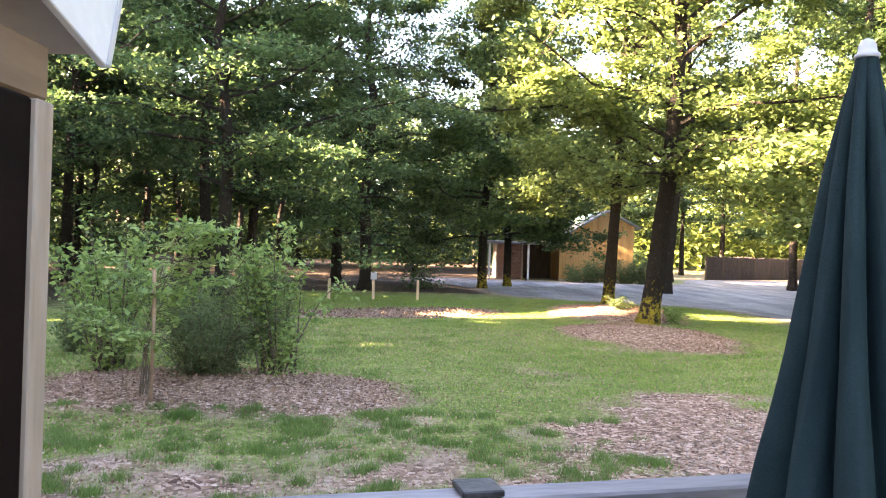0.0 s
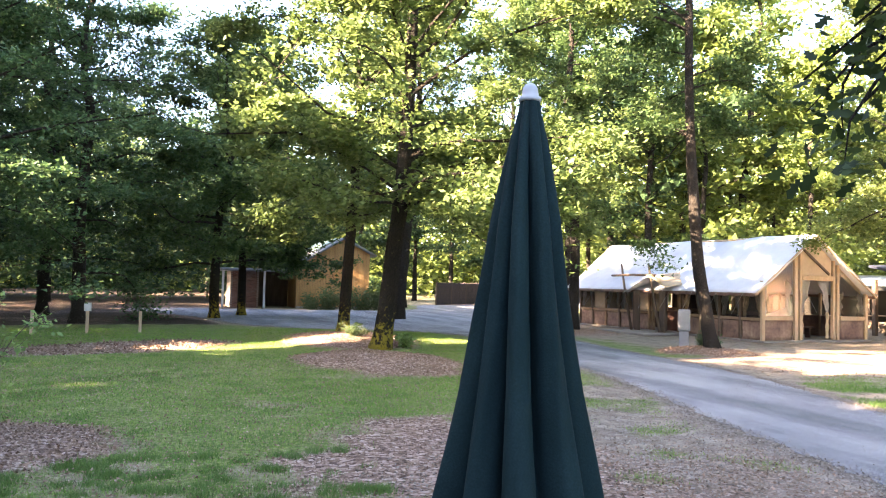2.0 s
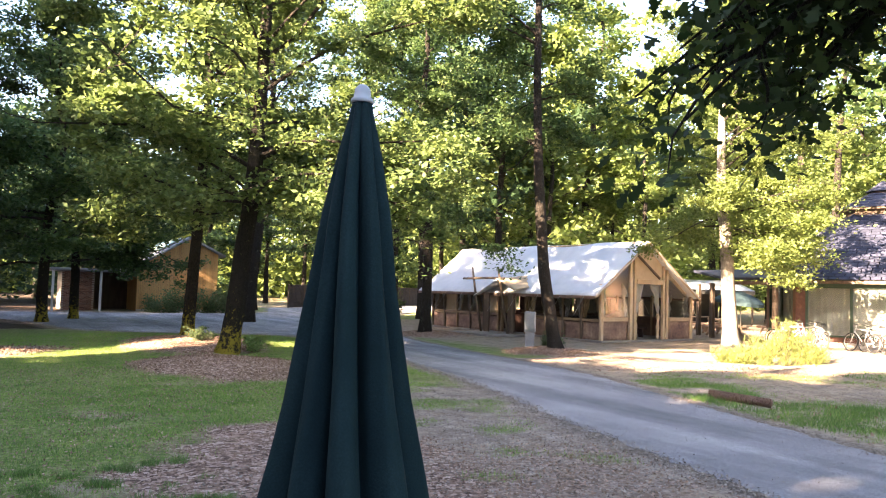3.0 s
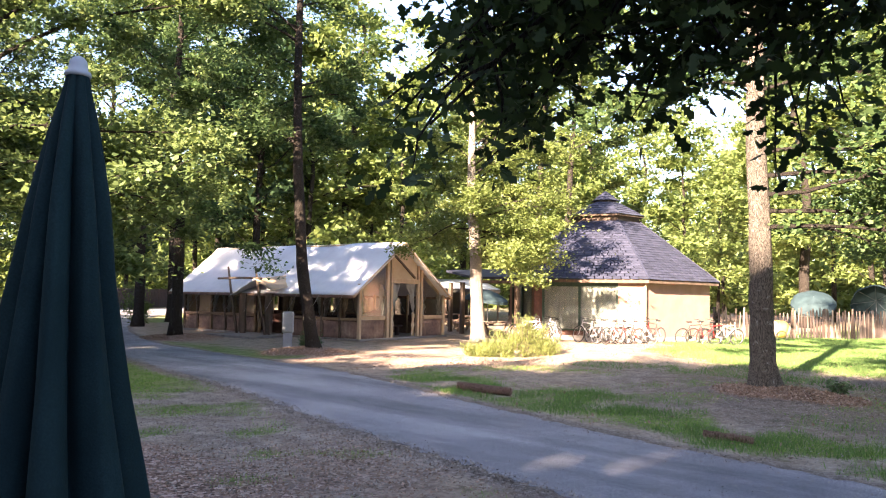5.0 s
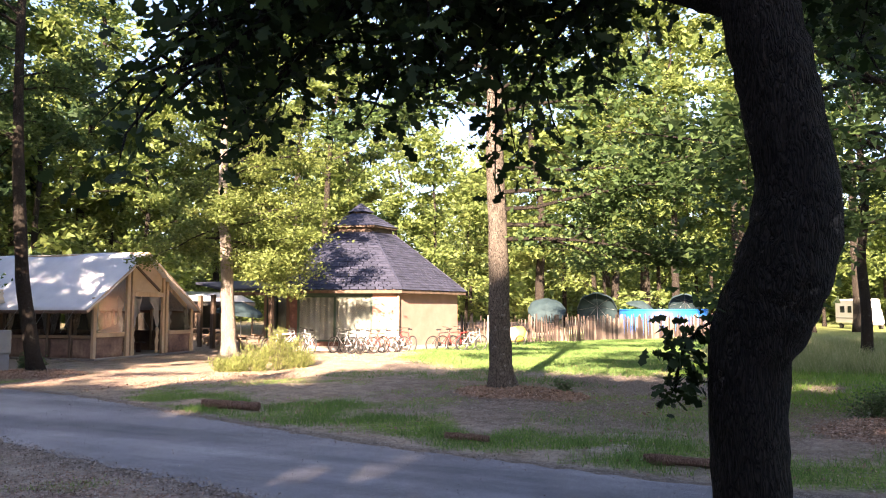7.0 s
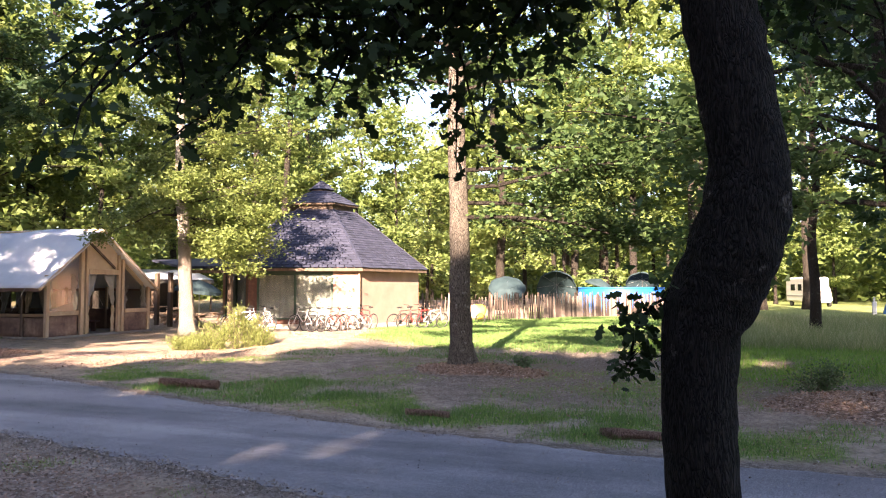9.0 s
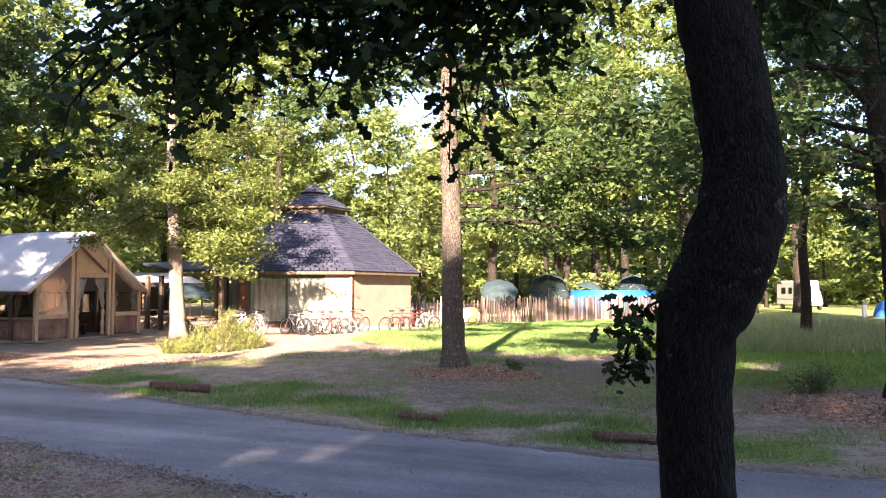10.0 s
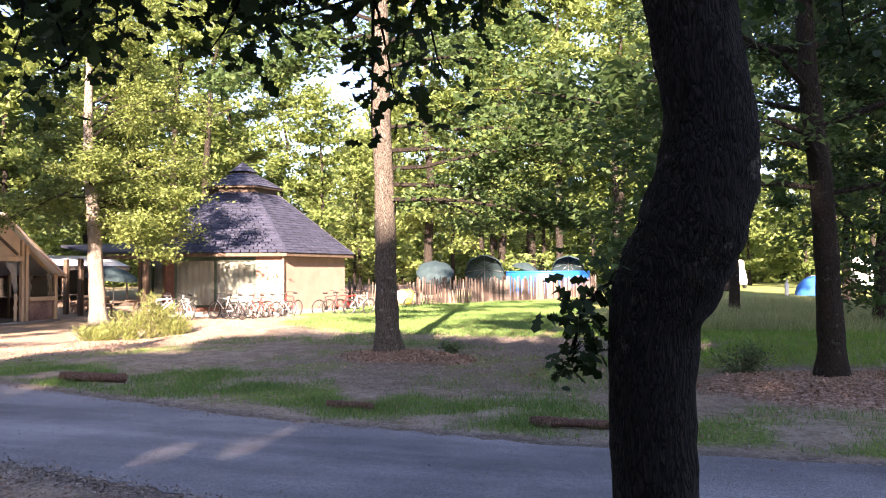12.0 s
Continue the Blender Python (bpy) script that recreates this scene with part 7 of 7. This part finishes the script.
blades("far_lawn_grass", "short sunlit grass before the fence", 110000, within(18, 45, 3, 15), 0.09, 0.011, M_TUFT, 86, 0.35)
blades("meadow_grass", "tall pale meadow grass with seed heads", 56000, within(24, 46, -14, 1.6), 0.44, 0.012, M_HAY, 87, 0.5)
blades("meadow_edge_grass", "green grass at the meadow's edge", 50000, within(15.5, 27, -12, 2.5), 0.13, 0.009, M_GRASS, 89, 0.5)
blades("near_verge_grass", "thin grass on the trodden ground by the lane", 30000, within(2, 9, 3, 15), 0.06, 0.004, M_GRASS, 88, 0.25)


def litter(name, label, n, spot, size, mat, seed, by=1, need=0.4, lift=0.012, shape=DIAMOND):
    rng = np.random.default_rng(seed)
    x, y = spot(rng, n)
    keep = (zones(x, y)[by] > need * rng.uniform(0.4, 1.6, n)) & (in_road(x, y) > -0.25)
    x, y = x[keep], y[keep]
    c = np.stack([x, y, height_at(x, y) + lift], -1)
    tagged(part(name, leaves(name, c, size, rng, shape, lift=1.6), mat), label, "fallen leaves", kind="stuff")


def near_mounds(rng, n):
    k = rng.integers(0, len(MOUNDS), n)
    mm = np.array(MOUNDS)[k]
    a, r = rng.uniform(0, 2 * math.pi, n), np.sqrt(rng.uniform(0, 1, n)) * 1.1
    return mm[:, 0] + mm[:, 2] * r * np.cos(a), mm[:, 1] + mm[:, 3] * r * np.sin(a)


def along_lane(rng, n):
    k = rng.integers(0, len(ROAD) // 2, n)
    p = ROAD[k] + rng.normal(size=(n, 2)) * 0.2
    return p[:, 0], p[:, 1]


SPLINTER = np.array([(-0.06, 0.0), (0.06, 0.1), (0.0, 1.0)])
M_TWIG = leaf_material("twig_brown", (0.03, 0.022, 0.016), (0.08, 0.055, 0.04), (0.16, 0.12, 0.09), 0.0, 0.85, 1.0)
M_STONE = leaf_material("pale_grit", (0.13, 0.104, 0.083), (0.28, 0.236, 0.196), (0.5, 0.44, 0.38), 0.0, 0.85, 1.0)
litter("fallen_leaves", "brown fallen oak leaves heaped under trees", 85000, near_mounds, 0.045, M_LITTER, 91)
litter("fallen_leaves", "brown leaves scattered on trodden ground", 80000, within(-5, 9, 4, 15), 0.032, M_LITTER, 92, 1, 0.32)
litter("fallen_leaves", "dry leaves and straw scattered in the lawn", 26000, within(-6, 7, 5, 17), 0.03, M_LITTER, 98, 0, 0.5, 0.03)
litter("bark_chips", "pale bark chips on the path", 14000, within(-6.5, 3, 17.5, 24), 0.08, M_CHIPS, 93, 2, 0.25)
litter("fallen_leaves", "brown leaves scattered beyond the lane", 30000, within(9, 24, -8, 14), 0.06, M_LITTER, 94, 1, 0.15)
litter("pebbles", "pale pebbles and crumbs on the trodden ground", 60000, within(9, 22, -6, 15), 0.036, M_STONE, 96, 2, 0.3, shape=SPEAR)
litter("pebbles", "pale pebbles and crumbs beside the deck", 40000, within(2, 9.5, 3, 15), 0.034, M_STONE, 95, 2, 0.3, shape=SPEAR)
litter("twigs", "dark twigs and bark crumbs on bare ground", 16000, within(-5, 9.5, 4, 15), 0.05, M_TWIG, 90, 2, 0.1, shape=SPLINTER)
def crumbs():
    rng = np.random.default_rng(104)
    x, y = rng.uniform(5.5, 13, 9000), rng.uniform(-3, 20, 9000)
    k = in_road(x, y) < -0.02
    x, y = x[k], y[k]
    c = np.stack([x, y, 0.012 + 0 * x], -1)
    tagged(part("road_crumbs", leaves("road_crumbs", c, 0.024, rng, SPEAR, 1.2), M_STONE), "small crumbs of bark and grit on the asphalt", "grit", kind="stuff")


crumbs()
litter("pebbles", "loose grit along the lane's edges", 22000, along_lane, 0.03, M_STONE, 97, 2, 0.2)


def far_woods():
    rng = np.random.default_rng(95)
    n = 140000
    a = rng.uniform(radians(-50), radians(128), n)
    d = 96 + rng.uniform(0, 1, n) * 26 + 5 * np.sin(a * 23)
    top = 21 + 3.5 * np.sin(a * 31 + 1) + 2.5 * np.sin(a * 77) - 3.0 * np.clip((a - radians(62)) / radians(15), 0, 1)
    z = rng.uniform(0, 1, n) ** 0.85 * top
    c = np.stack([8 + np.sin(a) * d, 5 + np.cos(a) * d, z], -1) + rng.normal(size=(n, 3)) * 0.5
    gaps = np.sin(a * 140 + z * 0.9) + np.sin(a * 63 - z * 1.3) + rng.normal(size=n) * 0.8 > np.where(z < 11, -2.2, -0.9)
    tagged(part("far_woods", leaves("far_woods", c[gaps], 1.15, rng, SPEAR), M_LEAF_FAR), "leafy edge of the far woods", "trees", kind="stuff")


far_woods()


def dark_wood_backdrop():
    """Sheet far behind the trees all round, painted as dark as shaded woods, top uneven."""
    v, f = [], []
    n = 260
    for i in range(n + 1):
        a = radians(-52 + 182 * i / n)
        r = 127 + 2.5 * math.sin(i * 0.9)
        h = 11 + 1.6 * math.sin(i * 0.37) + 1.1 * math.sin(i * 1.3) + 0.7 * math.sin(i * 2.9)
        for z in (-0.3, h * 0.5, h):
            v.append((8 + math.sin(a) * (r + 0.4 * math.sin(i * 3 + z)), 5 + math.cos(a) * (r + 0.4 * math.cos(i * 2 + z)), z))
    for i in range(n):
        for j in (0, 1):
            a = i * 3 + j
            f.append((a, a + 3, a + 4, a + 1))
    tagged(part("backdrop", mesh_of("backdrop", v, f, True), material("dark_wood_backdrop", [(0.012, 0.022, 0.008), (0.035, 0.055, 0.018), (0.085, 0.11, 0.035)], 0.5, 0.95, 0, 3.0, fine=0.5)), "dark backdrop sheet closing the far woods", "backdrop", kind="structure")


dark_wood_backdrop()


# Mostly unseen leaves, added to keep the low sun out of the wood.
def west_wood():
    rng = np.random.default_rng(98)
    n = 30000
    y = rng.uniform(18, 95, n)
    x = -50 - rng.uniform(0, 1, n) * 9 + 3 * np.sin(y * 0.4)
    c = np.stack([x, y, rng.uniform(0, 1, n) ** 0.9 * (14 + 3 * np.sin(y * 0.7))], -1)
    tagged(part("west_wood", leaves("west_wood", c, 1.0, rng, SPEAR), M_LEAF_DARK), "leafy depth of the shaded wood", "trees", kind="stuff")


west_wood()


def understorey():
    rng = np.random.default_rng(99)
    n = 44000
    x = rng.uniform(-48, 5, n)
    y = 58 + rng.uniform(0, 18, n) + 3 * np.sin(x * 0.5)
    z = 0.4 + rng.uniform(0, 1, n) ** 0.8 * (13 + 1.4 * np.sin(x * 0.9) + 0.8 * np.sin(x * 2.3))
    tagged(part("understorey", leaves("understorey", np.stack([x, y, np.abs(z)], -1), 0.55, rng, SPEAR), M_LEAF_DARK), "dark leafy understorey of the wood", "bushes", kind="stuff")


understorey()
